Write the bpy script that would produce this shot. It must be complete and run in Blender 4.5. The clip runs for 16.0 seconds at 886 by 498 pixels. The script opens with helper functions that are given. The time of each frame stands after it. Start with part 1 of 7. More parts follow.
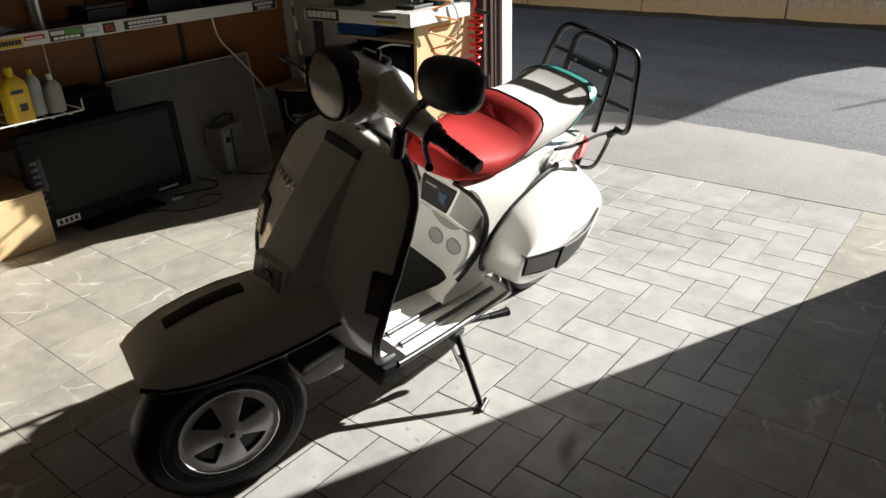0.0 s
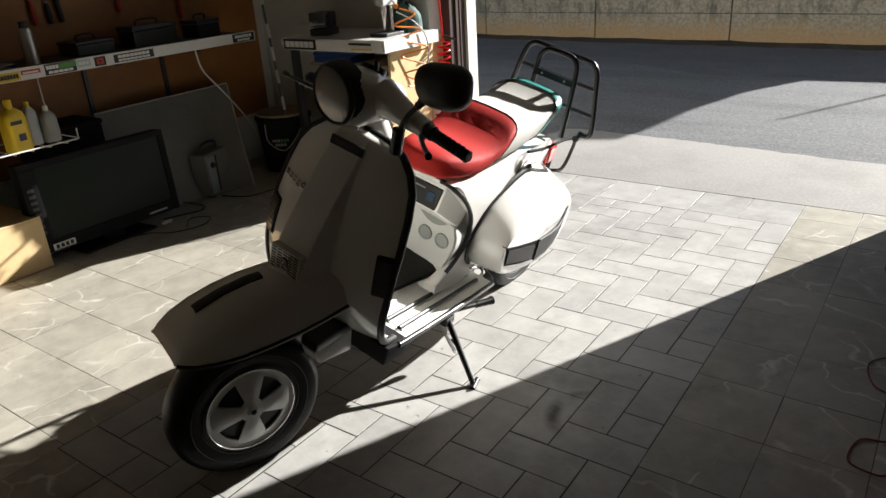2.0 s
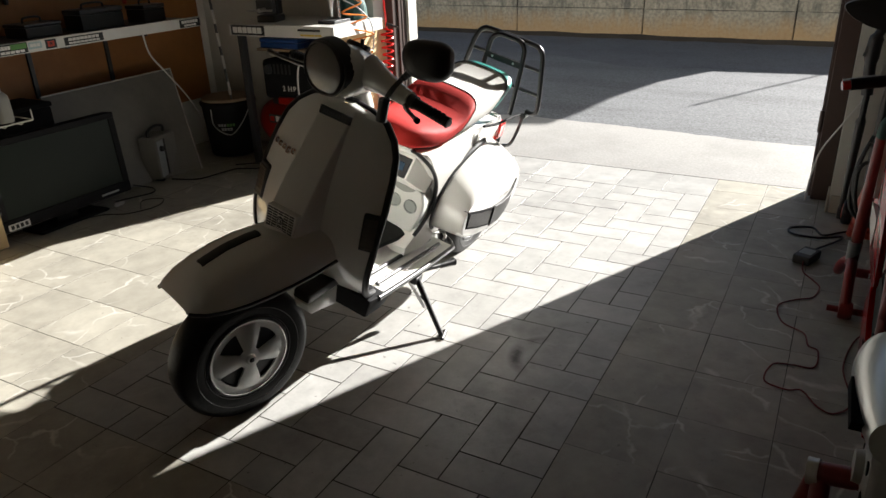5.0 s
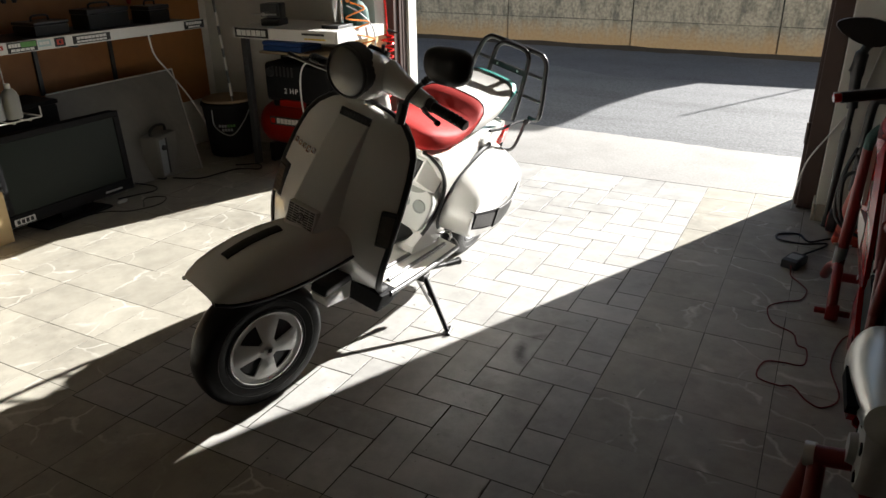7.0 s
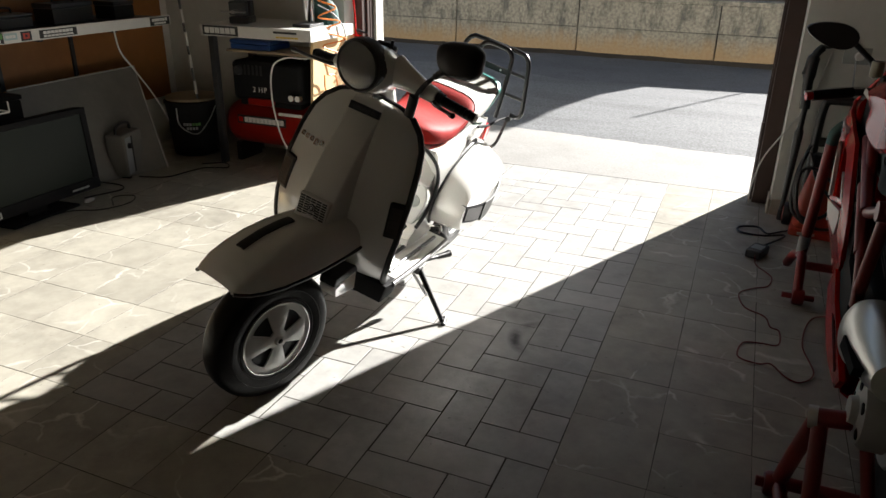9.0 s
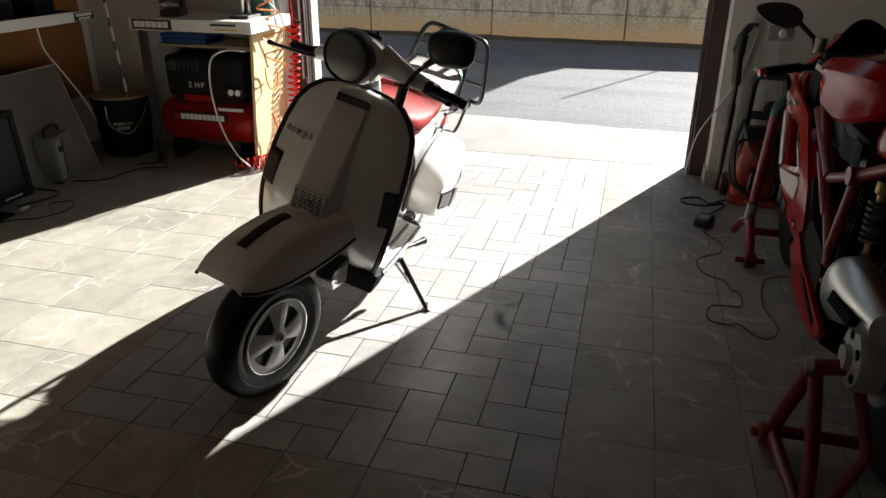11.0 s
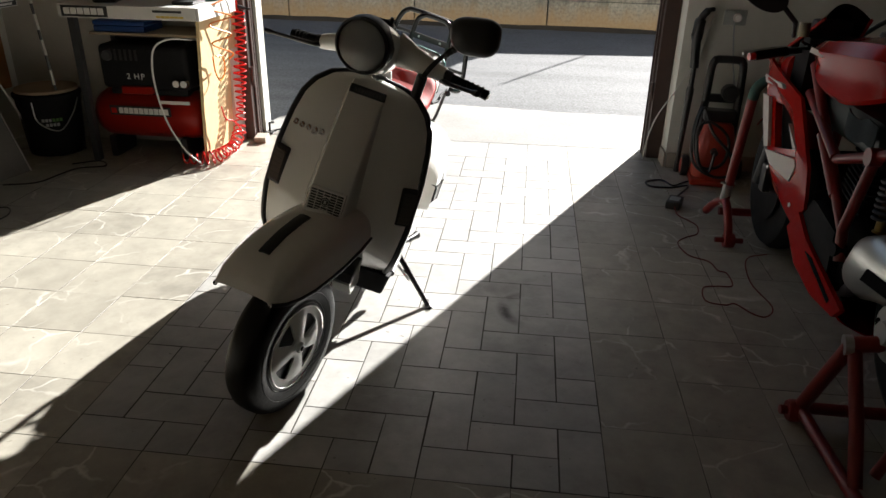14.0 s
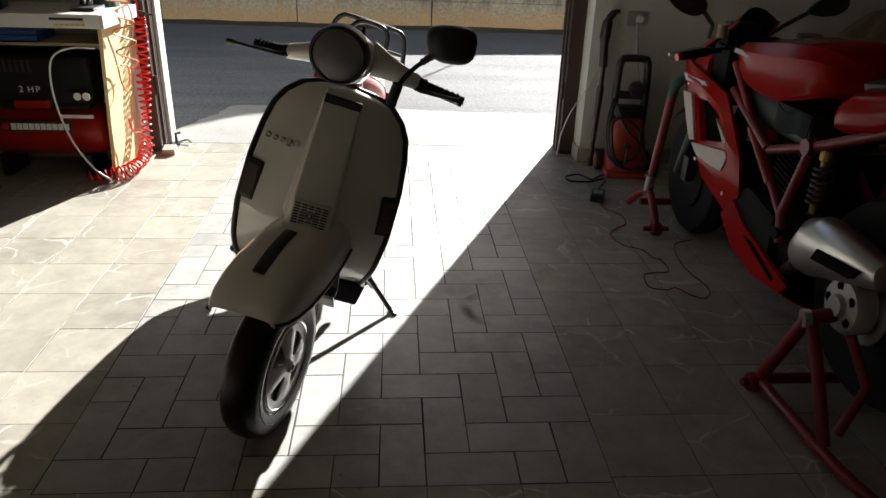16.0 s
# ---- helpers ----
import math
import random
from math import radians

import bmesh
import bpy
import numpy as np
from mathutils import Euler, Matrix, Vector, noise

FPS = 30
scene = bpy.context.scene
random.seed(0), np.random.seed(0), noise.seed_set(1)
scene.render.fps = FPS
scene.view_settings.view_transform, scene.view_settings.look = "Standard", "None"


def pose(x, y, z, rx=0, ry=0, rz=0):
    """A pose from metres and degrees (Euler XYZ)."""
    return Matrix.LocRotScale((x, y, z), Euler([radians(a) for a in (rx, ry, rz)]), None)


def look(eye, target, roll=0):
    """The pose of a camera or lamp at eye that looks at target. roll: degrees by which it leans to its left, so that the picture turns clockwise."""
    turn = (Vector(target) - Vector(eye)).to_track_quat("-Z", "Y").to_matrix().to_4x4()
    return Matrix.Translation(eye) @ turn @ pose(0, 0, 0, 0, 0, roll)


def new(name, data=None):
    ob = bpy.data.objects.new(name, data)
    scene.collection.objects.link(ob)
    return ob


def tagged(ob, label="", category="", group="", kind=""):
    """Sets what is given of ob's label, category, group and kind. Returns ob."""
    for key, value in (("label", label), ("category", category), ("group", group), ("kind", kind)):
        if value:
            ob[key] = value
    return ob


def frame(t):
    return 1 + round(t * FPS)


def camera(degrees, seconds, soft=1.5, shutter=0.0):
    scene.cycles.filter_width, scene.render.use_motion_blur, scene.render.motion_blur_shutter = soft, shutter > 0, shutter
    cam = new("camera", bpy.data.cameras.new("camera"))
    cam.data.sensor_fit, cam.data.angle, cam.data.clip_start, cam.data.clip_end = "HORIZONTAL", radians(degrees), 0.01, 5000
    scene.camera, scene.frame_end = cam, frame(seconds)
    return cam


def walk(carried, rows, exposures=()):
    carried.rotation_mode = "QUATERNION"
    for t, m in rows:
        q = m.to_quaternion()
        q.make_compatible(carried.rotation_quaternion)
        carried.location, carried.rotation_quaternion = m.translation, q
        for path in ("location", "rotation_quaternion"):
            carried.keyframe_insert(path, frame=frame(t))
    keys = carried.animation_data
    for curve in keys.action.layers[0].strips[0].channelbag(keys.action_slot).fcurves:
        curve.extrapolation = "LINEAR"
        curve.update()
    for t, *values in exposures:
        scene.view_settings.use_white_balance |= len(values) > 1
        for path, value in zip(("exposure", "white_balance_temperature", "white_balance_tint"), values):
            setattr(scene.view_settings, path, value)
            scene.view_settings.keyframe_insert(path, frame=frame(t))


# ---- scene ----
cam = camera(63.6, 16.0)
PATH = [
    (0, (0.059, 0.024, 1.329), (-0.993, 1.300, 0.546), -2.4),
    (0.5, (0.078, -0.033, 1.316), (-0.945, 1.276, 0.546), -3.2),
    (1, (0.119, -0.126, 1.311), (-0.872, 1.210, 0.547), -3.3),
    (1.5, (0.157, -0.183, 1.319), (-0.814, 1.171, 0.562), -3.0),
    (2, (0.155, -0.223, 1.320), (-0.845, 1.133, 0.606), -3.6),
    (2.5, (0.135, -0.285, 1.325), (-0.816, 1.106, 0.613), -3.5),
    (3, (0.115, -0.337, 1.320), (-0.791, 1.074, 0.587), -2.5),
    (3.5, (0.112, -0.396, 1.321), (-0.744, 1.050, 0.596), -2.2),
    (4, (0.112, -0.454, 1.318), (-0.711, 1.013, 0.596), -1.8),
    (4.5, (0.124, -0.497, 1.323), (-0.668, 0.988, 0.605), -2.0),
    (5, (0.156, -0.532, 1.323), (-0.668, 0.927, 0.587), -2.1),
    (7.5, (0.084, -0.705, 1.340), (-0.673, 0.796, 0.617), 0.3),
    (8, (0.023, -0.755, 1.340), (-0.678, 0.770, 0.608), 0.8),
    (8.5, (-0.017, -0.800, 1.334), (-0.675, 0.740, 0.596), 1.4),
    (9, (-0.041, -0.830, 1.325), (-0.681, 0.729, 0.613), 0.9),
    (9.5, (-0.075, -0.880, 1.321), (-0.648, 0.695, 0.587), -0.1),
    (9.7, (-0.079, -0.899, 1.325), (-0.604, 0.690, 0.586), -0.1),
    (10.2, (-0.164, -0.919, 1.329), (-0.645, 0.682, 0.590), 0.1),
    (10.75, (-0.243, -0.937, 1.332), (-0.683, 0.675, 0.593), 0.3),
    (11.3, (-0.322, -0.956, 1.335), (-0.720, 0.668, 0.597), 0.5),
    (11.8, (-0.394, -0.973, 1.338), (-0.755, 0.662, 0.600), 0.7),
    (12, (-0.414, -0.980, 1.343), (-0.770, 0.654, 0.601), 0.3),
    (12.5, (-0.462, -0.984, 1.339), (-0.773, 0.653, 0.582), 0.8),
    (13, (-0.499, -0.968, 1.340), (-0.762, 0.681, 0.590), 1.2),
    (13.5, (-0.562, -0.941, 1.322), (-0.784, 0.718, 0.584), 1.9),
    (14, (-0.637, -0.923, 1.323), (-0.824, 0.727, 0.554), 1.1),
    (14.5, (-0.696, -0.899, 1.330), (-0.824, 0.760, 0.569), 1.6),
    (15, (-0.779, -0.900, 1.335), (-0.830, 0.766, 0.582), 1.7),
    (15.5, (-0.872, -0.915, 1.342), (-0.834, 0.748, 0.580), 1.4),
    (16, (-0.948, -0.937, 1.340), (-0.821, 0.721, 0.577), 1.9),
]
EXPOSURE = [(0, 1.46, 6500, 10), (4, 1.75, 6500, 10), (8, 2.01, 6500, 10), (16, 1.95, 6500, 10)]
walk(cam, [(t, look(eye, target, roll)) for t, eye, target, roll in PATH], EXPOSURE)

# ---- light ----
SUN_AZ = Vector((0.405, 0.914, 0.0)).normalized()
SUN_EL = radians(24.0)
TO_SUN = (SUN_AZ * math.cos(SUN_EL) + Vector((0, 0, math.sin(SUN_EL)))).normalized()
world = bpy.data.worlds.new("sky")
scene.world = world
world.use_nodes = True
wn = world.node_tree.nodes
sky = wn.new("ShaderNodeTexSky")
sky.sky_type, sky.sun_disc = "NISHITA", False
sky.sun_elevation, sky.sun_rotation = SUN_EL, math.atan2(SUN_AZ.x, SUN_AZ.y)
wn["Background"].inputs["Strength"].default_value = 0.03
world.node_tree.links.new(sky.outputs[0], wn["Background"].inputs["Color"])
sun = new("sun", bpy.data.lights.new("sun", "SUN"))
sun.data.energy, sun.data.angle, sun.data.color = 5.0, radians(0.5), (1.0, 0.972, 0.93)
sun.matrix_world = look(TO_SUN * 30, (0, 0, 0))


# ---- materials ----
def material(name, colour, rough=0.5, metal=0.0, grain=40.0, vary=0.12, stains=3.0, dirt=0.15, bump=0.1, coat=0.0,
             second=None, per_piece=0.0, rough_vary=0.1, island=False):
    """A surface with fine grain, larger stains, bump and an uneven gloss."""
    m = bpy.data.materials.new(name)
    m.use_nodes = True
    nt = m.node_tree
    n, link = nt.nodes, nt.links.new
    b = n["Principled BSDF"]
    co = n.new("ShaderNodeTexCoord")
    fine, coarse = n.new("ShaderNodeTexNoise"), n.new("ShaderNodeTexNoise")
    fine.inputs["Scale"].default_value, fine.inputs["Detail"].default_value = grain, 6
    coarse.inputs["Scale"].default_value, coarse.inputs["Detail"].default_value = stains, 5
    coarse.inputs["Roughness"].default_value = 0.65
    link(co.outputs["Object"], fine.inputs["Vector"])
    link(co.outputs["Object"], coarse.inputs["Vector"])
    dark = second or tuple(c * 0.45 for c in colour)
    ramp = n.new("ShaderNodeMapRange")
    ramp.inputs[1].default_value, ramp.inputs[2].default_value = 0.45, 0.75
    ramp.inputs[4].default_value = dirt
    link(coarse.outputs["Fac"], ramp.inputs[0])
    mix = n.new("ShaderNodeMix")
    mix.data_type = "RGBA"
    mix.inputs[6].default_value, mix.inputs[7].default_value = (*colour, 1), (*dark, 1)
    link(ramp.outputs[0], mix.inputs[0])
    hsv = n.new("ShaderNodeHueSaturation")
    val = n.new("ShaderNodeMapRange")
    val.inputs[3].default_value, val.inputs[4].default_value = 1 - vary, 1 + vary
    link(fine.outputs["Fac"], val.inputs[0])
    last = val.outputs[0]
    if per_piece:
        info = n.new("ShaderNodeNewGeometry" if island else "ShaderNodeObjectInfo")
        mr = n.new("ShaderNodeMapRange")
        mr.inputs[3].default_value, mr.inputs[4].default_value = 1 - per_piece, 1 + per_piece
        link(info.outputs["Random Per Island" if island else "Random"], mr.inputs[0])
        mul = n.new("ShaderNodeMath")
        mul.operation = "MULTIPLY"
        link(last, mul.inputs[0])
        link(mr.outputs[0], mul.inputs[1])
        last = mul.outputs[0]
    link(last, hsv.inputs["Value"])
    link(mix.outputs[2], hsv.inputs["Color"])
    link(hsv.outputs[0], b.inputs["Base Color"])
    rr = n.new("ShaderNodeMapRange")
    rr.inputs[3].default_value, rr.inputs[4].default_value = max(0.02, rough - rough_vary), min(1, rough + rough_vary)
    link(coarse.outputs["Fac"], rr.inputs[0])
    link(rr.outputs[0], b.inputs["Roughness"])
    b.inputs["Metallic"].default_value = metal
    b.inputs["Coat Weight"].default_value = coat
    b.inputs["Coat Roughness"].default_value = 0.06
    if bump:
        bp = n.new("ShaderNodeBump")
        bp.inputs["Strength"].default_value, bp.inputs["Distance"].default_value = bump, 0.01
        link(fine.outputs["Fac"], bp.inputs["Height"])
        link(bp.outputs[0], b.inputs["Normal"])
    return m


WHITE_PAINT = material("scooter_white_paint", (0.86, 0.85, 0.8), 0.2, vary=0.02, grain=8, dirt=0.06, bump=0.0, coat=1.0, rough_vary=0.06)
GREY_PAINT = material("silver_paint", (0.72, 0.72, 0.7), 0.4, metal=0.15, vary=0.04, bump=0.02, dirt=0.2)
RUBBER = material("black_rubber", (0.006, 0.006, 0.006), 0.42, vary=0.2, grain=60, bump=0.12)
RUBBER.node_tree.nodes["Principled BSDF"].inputs["Specular IOR Level"].default_value = 0.3
RUBBER.node_tree.nodes["Principled BSDF"].inputs["Specular IOR Level"].default_value = 0.2
BLACK = material("black_plastic", (0.014, 0.014, 0.015), 0.42, vary=0.15, bump=0.05)
BLACK_METAL = material("black_painted_steel", (0.01, 0.01, 0.011), 0.35, vary=0.1, bump=0.03, coat=0.15)
CHROME = material("chrome", (0.75, 0.75, 0.75), 0.12, metal=1.0, vary=0.04, bump=0.0, dirt=0.1)
STEEL = material("brushed_steel", (0.55, 0.55, 0.54), 0.32, metal=1.0, vary=0.1, bump=0.03)
RED_VINYL = material("red_vinyl", (0.42, 0.02, 0.016), 0.66, vary=0.06, grain=220, bump=0.12, dirt=0.1)
WHITE_VINYL = material("white_vinyl", (0.56, 0.55, 0.52), 0.66, vary=0.05, grain=220, bump=0.12, dirt=0.12)
for m_ in (RED_VINYL, WHITE_VINYL):
    m_.node_tree.nodes["Principled BSDF"].inputs["Specular IOR Level"].default_value = 0.25
GREEN_VINYL = material("green_vinyl", (0.008, 0.2, 0.17), 0.45, vary=0.06, grain=220, bump=0.12)
RED_PAINT = material("red_paint", (0.3, 0.005, 0.003), 0.16, vary=0.03, grain=8, bump=0.0, dirt=0.05, rough_vary=0.04)
RED_PAINT.node_tree.nodes["Principled BSDF"].inputs["Specular IOR Level"].default_value = 0.09
RED_STEEL = material("red_powder_coat", (0.17, 0.007, 0.006), 0.4, vary=0.08, bump=0.06, dirt=0.2)
PLASTER = material("plaster", (0.13, 0.115, 0.095), 0.9, vary=0.08, grain=30, stains=1.5, dirt=0.2, bump=0.2)
CEILING_WOOD = material("warm_wood_ceiling", (0.2, 0.17, 0.125), 0.8, vary=0.15, grain=12, stains=1.5, dirt=0.2, bump=0.05)
# near-black on purpose: this wall's colour holds the right side in shade
SHADE_WALL = material("shade_dark_plaster", (0.05, 0.045, 0.04), 0.9, vary=0.08, grain=30, stains=1.5, dirt=0.2, bump=0.2)
BACK_WALL = material("old_white_wall", (0.8, 0.79, 0.75), 0.85, vary=0.06, grain=25, stains=1.5, dirt=0.2, bump=0.15)
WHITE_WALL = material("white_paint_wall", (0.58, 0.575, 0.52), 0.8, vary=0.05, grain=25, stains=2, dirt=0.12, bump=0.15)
BROWN_STEEL = material("brown_painted_steel", (0.05, 0.028, 0.022), 0.45, vary=0.12, stains=6, dirt=0.3, bump=0.08)
CONCRETE = material("concrete", (0.26, 0.252, 0.237), 0.88, grain=70, vary=0.35, stains=1.6, dirt=0.4, bump=0)
ASPHALT = material("asphalt", (0.103, 0.106, 0.112), 0.9, grain=60, vary=1.1, stains=1.2, dirt=0.55, bump=0)
for node in [q for q in ASPHALT.node_tree.nodes if q.type == "TEX_NOISE" and q.inputs["Scale"].default_value < 5]:
    along = ASPHALT.node_tree.nodes.new("ShaderNodeMapping")
    along.inputs["Scale"].default_value = (0.35, 2.2, 1.0)
    src = node.inputs["Vector"].links[0].from_socket
    ASPHALT.node_tree.links.new(src, along.inputs["Vector"])
    ASPHALT.node_tree.links.new(along.outputs[0], node.inputs["Vector"])
OLD_ASPHALT = material("old_dark_asphalt", (0.08, 0.083, 0.093), 0.9, grain=60, vary=0.9, stains=1.4, dirt=0.4, bump=0)
DIRT = material("brown_dirt", (0.035, 0.026, 0.017), 0.95, grain=60, vary=0.5, stains=5, dirt=0.5, bump=0)
GROUT = material("dark_grout", (0.06, 0.054, 0.046), 0.95, grain=120, vary=0.3, stains=4, dirt=0.4, bump=0)
WOOD_PALE = material("pale_plywood", (0.6, 0.44, 0.23), 0.7, grain=18, vary=0.12, stains=2.5, dirt=0.2, bump=0.1)
DULL_WOOD = material("dull_plywood", (0.3, 0.23, 0.15), 0.8, grain=18, vary=0.12, stains=2.5, dirt=0.3, bump=0.1)
WOOD_ORANGE = material("orange_varnished_board", (0.36, 0.15, 0.045), 0.55, grain=14, vary=0.15, stains=2, dirt=0.35, bump=0.08)
LAMINATE = material("white_laminate", (0.62, 0.61, 0.58), 0.45, grain=30, vary=0.05, stains=4, dirt=0.2, bump=0.03)
MATT_BLACK = material("dusty_black_plastic", (0.012, 0.012, 0.013), 0.75, vary=0.2, grain=30, stains=5, dirt=0.3, bump=0.04)
MATT_BLACK.node_tree.nodes["Principled BSDF"].inputs["Specular IOR Level"].default_value = 0.12
DUSTY_BOARD = material("dusty_white_board", (0.22, 0.21, 0.19), 0.75, grain=30, vary=0.08, stains=3, dirt=0.35, bump=0.05)
DARK_STEEL = material("dark_grey_steel", (0.06, 0.062, 0.065), 0.4, metal=0.4, vary=0.2, stains=5, dirt=0.3, bump=0.08)


MARBLE_TRIM = material("beige_stone_trim", (0.42, 0.37, 0.3), 0.5, grain=30, vary=0.1, stains=6, dirt=0.4, bump=0.05)


def stained_concrete():
    """Cast concrete with grey streaks that run down and an ochre splash band."""
    m = material("stained_concrete", (0.29, 0.255, 0.2), 0.9, grain=26, vary=0.85, stains=1.0, dirt=0.3, bump=0)
    nt = m.node_tree
    n, link = nt.nodes, nt.links.new
    b = n["Principled BSDF"]
    old = b.inputs["Base Color"].links[0].from_socket
    co, mp = n.new("ShaderNodeTexCoord"), n.new("ShaderNodeMapping")
    mp.inputs["Scale"].default_value = (2.6, 2.6, 0.9)
    link(co.outputs["Object"], mp.inputs["Vector"])
    st = n.new("ShaderNodeTexNoise")
    st.inputs["Scale"].default_value, st.inputs["Detail"].default_value, st.inputs["Roughness"].default_value = 2.2, 8, 0.72
    link(mp.outputs[0], st.inputs["Vector"])
    rmp = n.new("ShaderNodeMapRange")
    rmp.inputs[1].default_value, rmp.inputs[2].default_value, rmp.inputs[4].default_value = 0.48, 0.62, 0.8
    link(st.outputs["Fac"], rmp.inputs[0])
    mix = n.new("ShaderNodeMix")
    mix.data_type = "RGBA"
    mix.inputs[7].default_value = (0.075, 0.07, 0.062, 1)
    link(old, mix.inputs[6])
    sep = n.new("ShaderNodeSeparateXYZ")
    link(co.outputs["Object"], sep.inputs[0])
    high = n.new("ShaderNodeMapRange")
    high.inputs[1].default_value, high.inputs[2].default_value, high.inputs[3].default_value = 0.2, 0.4, 0.12
    link(sep.outputs["Z"], high.inputs[0])
    runs = n.new("ShaderNodeMath")
    runs.operation = "MULTIPLY"
    link(rmp.outputs[0], runs.inputs[0])
    link(high.outputs[0], runs.inputs[1])
    link(runs.outputs[0], mix.inputs[0])
    wob = n.new("ShaderNodeMath")
    wob.operation = "MULTIPLY_ADD"
    wob.inputs[1].default_value = -0.45
    link(st.outputs["Fac"], wob.inputs[0])
    link(sep.outputs["Z"], wob.inputs[2])
    band = n.new("ShaderNodeMapRange")
    band.inputs[1].default_value, band.inputs[2].default_value = 0.08, -0.12
    band.inputs[4].default_value = 0.75
    link(wob.outputs[0], band.inputs[0])
    mx = n.new("ShaderNodeMix")
    mx.data_type = "RGBA"
    mx.inputs[7].default_value = (0.36, 0.22, 0.1, 1)
    link(band.outputs[0], mx.inputs[0])
    link(mix.outputs[2], mx.inputs[6])
    link(mx.outputs[2], b.inputs["Base Color"])
    return m


STAINED = stained_concrete()


def stone(name, colour, vein, amount, rough, spots, shine):
    """Polished floor stone: soft clouds, thin pale veins, each tile cut from another place."""
    m = bpy.data.materials.new(name)
    m.use_nodes = True
    nt = m.node_tree
    n, link = nt.nodes, nt.links.new
    b = n["Principled BSDF"]
    co, info = n.new("ShaderNodeTexCoord"), n.new("ShaderNodeObjectInfo")
    geo = n.new("ShaderNodeNewGeometry")
    add = n.new("ShaderNodeVectorMath")
    add.operation = "MULTIPLY_ADD"
    add.inputs[1].default_value = (1, 1, 1)
    sc = n.new("ShaderNodeVectorMath")
    sc.operation = "SCALE"
    sc.inputs[0].default_value = (37.0, 23.0, 11.0)
    link(info.outputs["Random"], sc.inputs["Scale"])
    rot = n.new("ShaderNodeVectorRotate")
    rot.rotation_type = "Z_AXIS"
    ang = n.new("ShaderNodeMath")
    ang.operation = "MULTIPLY"
    ang.inputs[1].default_value = 1.2
    link(info.outputs["Random"], ang.inputs[0])
    link(co.outputs["Object"], rot.inputs["Vector"])
    link(ang.outputs[0], rot.inputs["Angle"])
    link(rot.outputs[0], add.inputs[0])
    link(sc.outputs[0], add.inputs[2])
    wn_ = n.new("ShaderNodeTexNoise")
    wn_.inputs["Scale"].default_value, wn_.inputs["Detail"].default_value = 7, 4
    link(add.outputs[0], wn_.inputs["Vector"])
    warp = n.new("ShaderNodeVectorMath")
    warp.operation = "MULTIPLY_ADD"
    warp.inputs[1].default_value = (0.16, 0.16, 0.0)
    link(wn_.outputs["Color"], warp.inputs[0])
    link(add.outputs[0], warp.inputs[2])
    vo = n.new("ShaderNodeTexVoronoi")
    vo.feature = "DISTANCE_TO_EDGE"
    vo.inputs["Scale"].default_value = 3.6
    link(warp.outputs[0], vo.inputs["Vector"])
    vr = n.new("ShaderNodeMapRange")
    vr.inputs[1].default_value, vr.inputs[2].default_value, vr.inputs[3].default_value, vr.inputs[4].default_value = 0.0, 0.022, 1.0, 0.0
    link(vo.outputs["Distance"], vr.inputs[0])
    br = n.new("ShaderNodeTexNoise")
    br.inputs["Scale"].default_value = 5
    link(add.outputs[0], br.inputs["Vector"])
    bm_ = n.new("ShaderNodeMapRange")
    bm_.inputs[1].default_value, bm_.inputs[2].default_value, bm_.inputs[4].default_value = 0.46, 0.6, amount
    link(br.outputs["Fac"], bm_.inputs[0])
    vm = n.new("ShaderNodeMath")
    vm.operation = "MULTIPLY"
    link(vr.outputs[0], vm.inputs[0])
    link(bm_.outputs[0], vm.inputs[1])
    cl = n.new("ShaderNodeTexNoise")
    cl.inputs["Scale"].default_value, cl.inputs["Detail"].default_value, cl.inputs["Roughness"].default_value = 9, 8, 0.65
    link(add.outputs[0], cl.inputs["Vector"])
    ramp = n.new("ShaderNodeMapRange")
    ramp.inputs[1].default_value, ramp.inputs[2].default_value, ramp.inputs[3].default_value, ramp.inputs[4].default_value = 0.3, 0.7, 0.82, 1.14
    link(cl.outputs["Fac"], ramp.inputs[0])
    pr = n.new("ShaderNodeMapRange")
    pr.inputs[3].default_value, pr.inputs[4].default_value = 0.9, 1.08
    link(info.outputs["Random"], pr.inputs[0])
    mu = n.new("ShaderNodeMath")
    mu.operation = "MULTIPLY"
    link(ramp.outputs[0], mu.inputs[0])
    link(pr.outputs[0], mu.inputs[1])
    hsv = n.new("ShaderNodeHueSaturation")
    hsv.inputs["Color"].default_value = (*colour, 1)
    link(mu.outputs[0], hsv.inputs["Value"])
    mix = n.new("ShaderNodeMix")
    mix.data_type = "RGBA"
    mix.inputs[7].default_value = (*vein, 1)
    link(vm.outputs[0], mix.inputs[0])
    link(hsv.outputs[0], mix.inputs[6])
    # grime over the whole floor, in world places, with small dark specks
    gr = n.new("ShaderNodeTexNoise")
    gr.inputs["Scale"].default_value, gr.inputs["Detail"].default_value, gr.inputs["Roughness"].default_value = 2.3, 8, 0.7
    link(geo.outputs["Position"], gr.inputs["Vector"])
    gm = n.new("ShaderNodeMapRange")
    gm.inputs[1].default_value, gm.inputs[2].default_value, gm.inputs[4].default_value = 0.5, 0.75, 0.4
    link(gr.outputs["Fac"], gm.inputs[0])
    sp = n.new("ShaderNodeTexNoise")
    sp.inputs["Scale"].default_value, sp.inputs["Detail"].default_value = 38, 3
    link(geo.outputs["Position"], sp.inputs["Vector"])
    sm = n.new("ShaderNodeMapRange")
    sm.inputs[1].default_value, sm.inputs[2].default_value, sm.inputs[4].default_value = 0.69, 0.75, spots
    link(sp.outputs["Fac"], sm.inputs[0])
    mxx = n.new("ShaderNodeMath")
    mxx.operation = "MAXIMUM"
    link(gm.outputs[0], mxx.inputs[0])
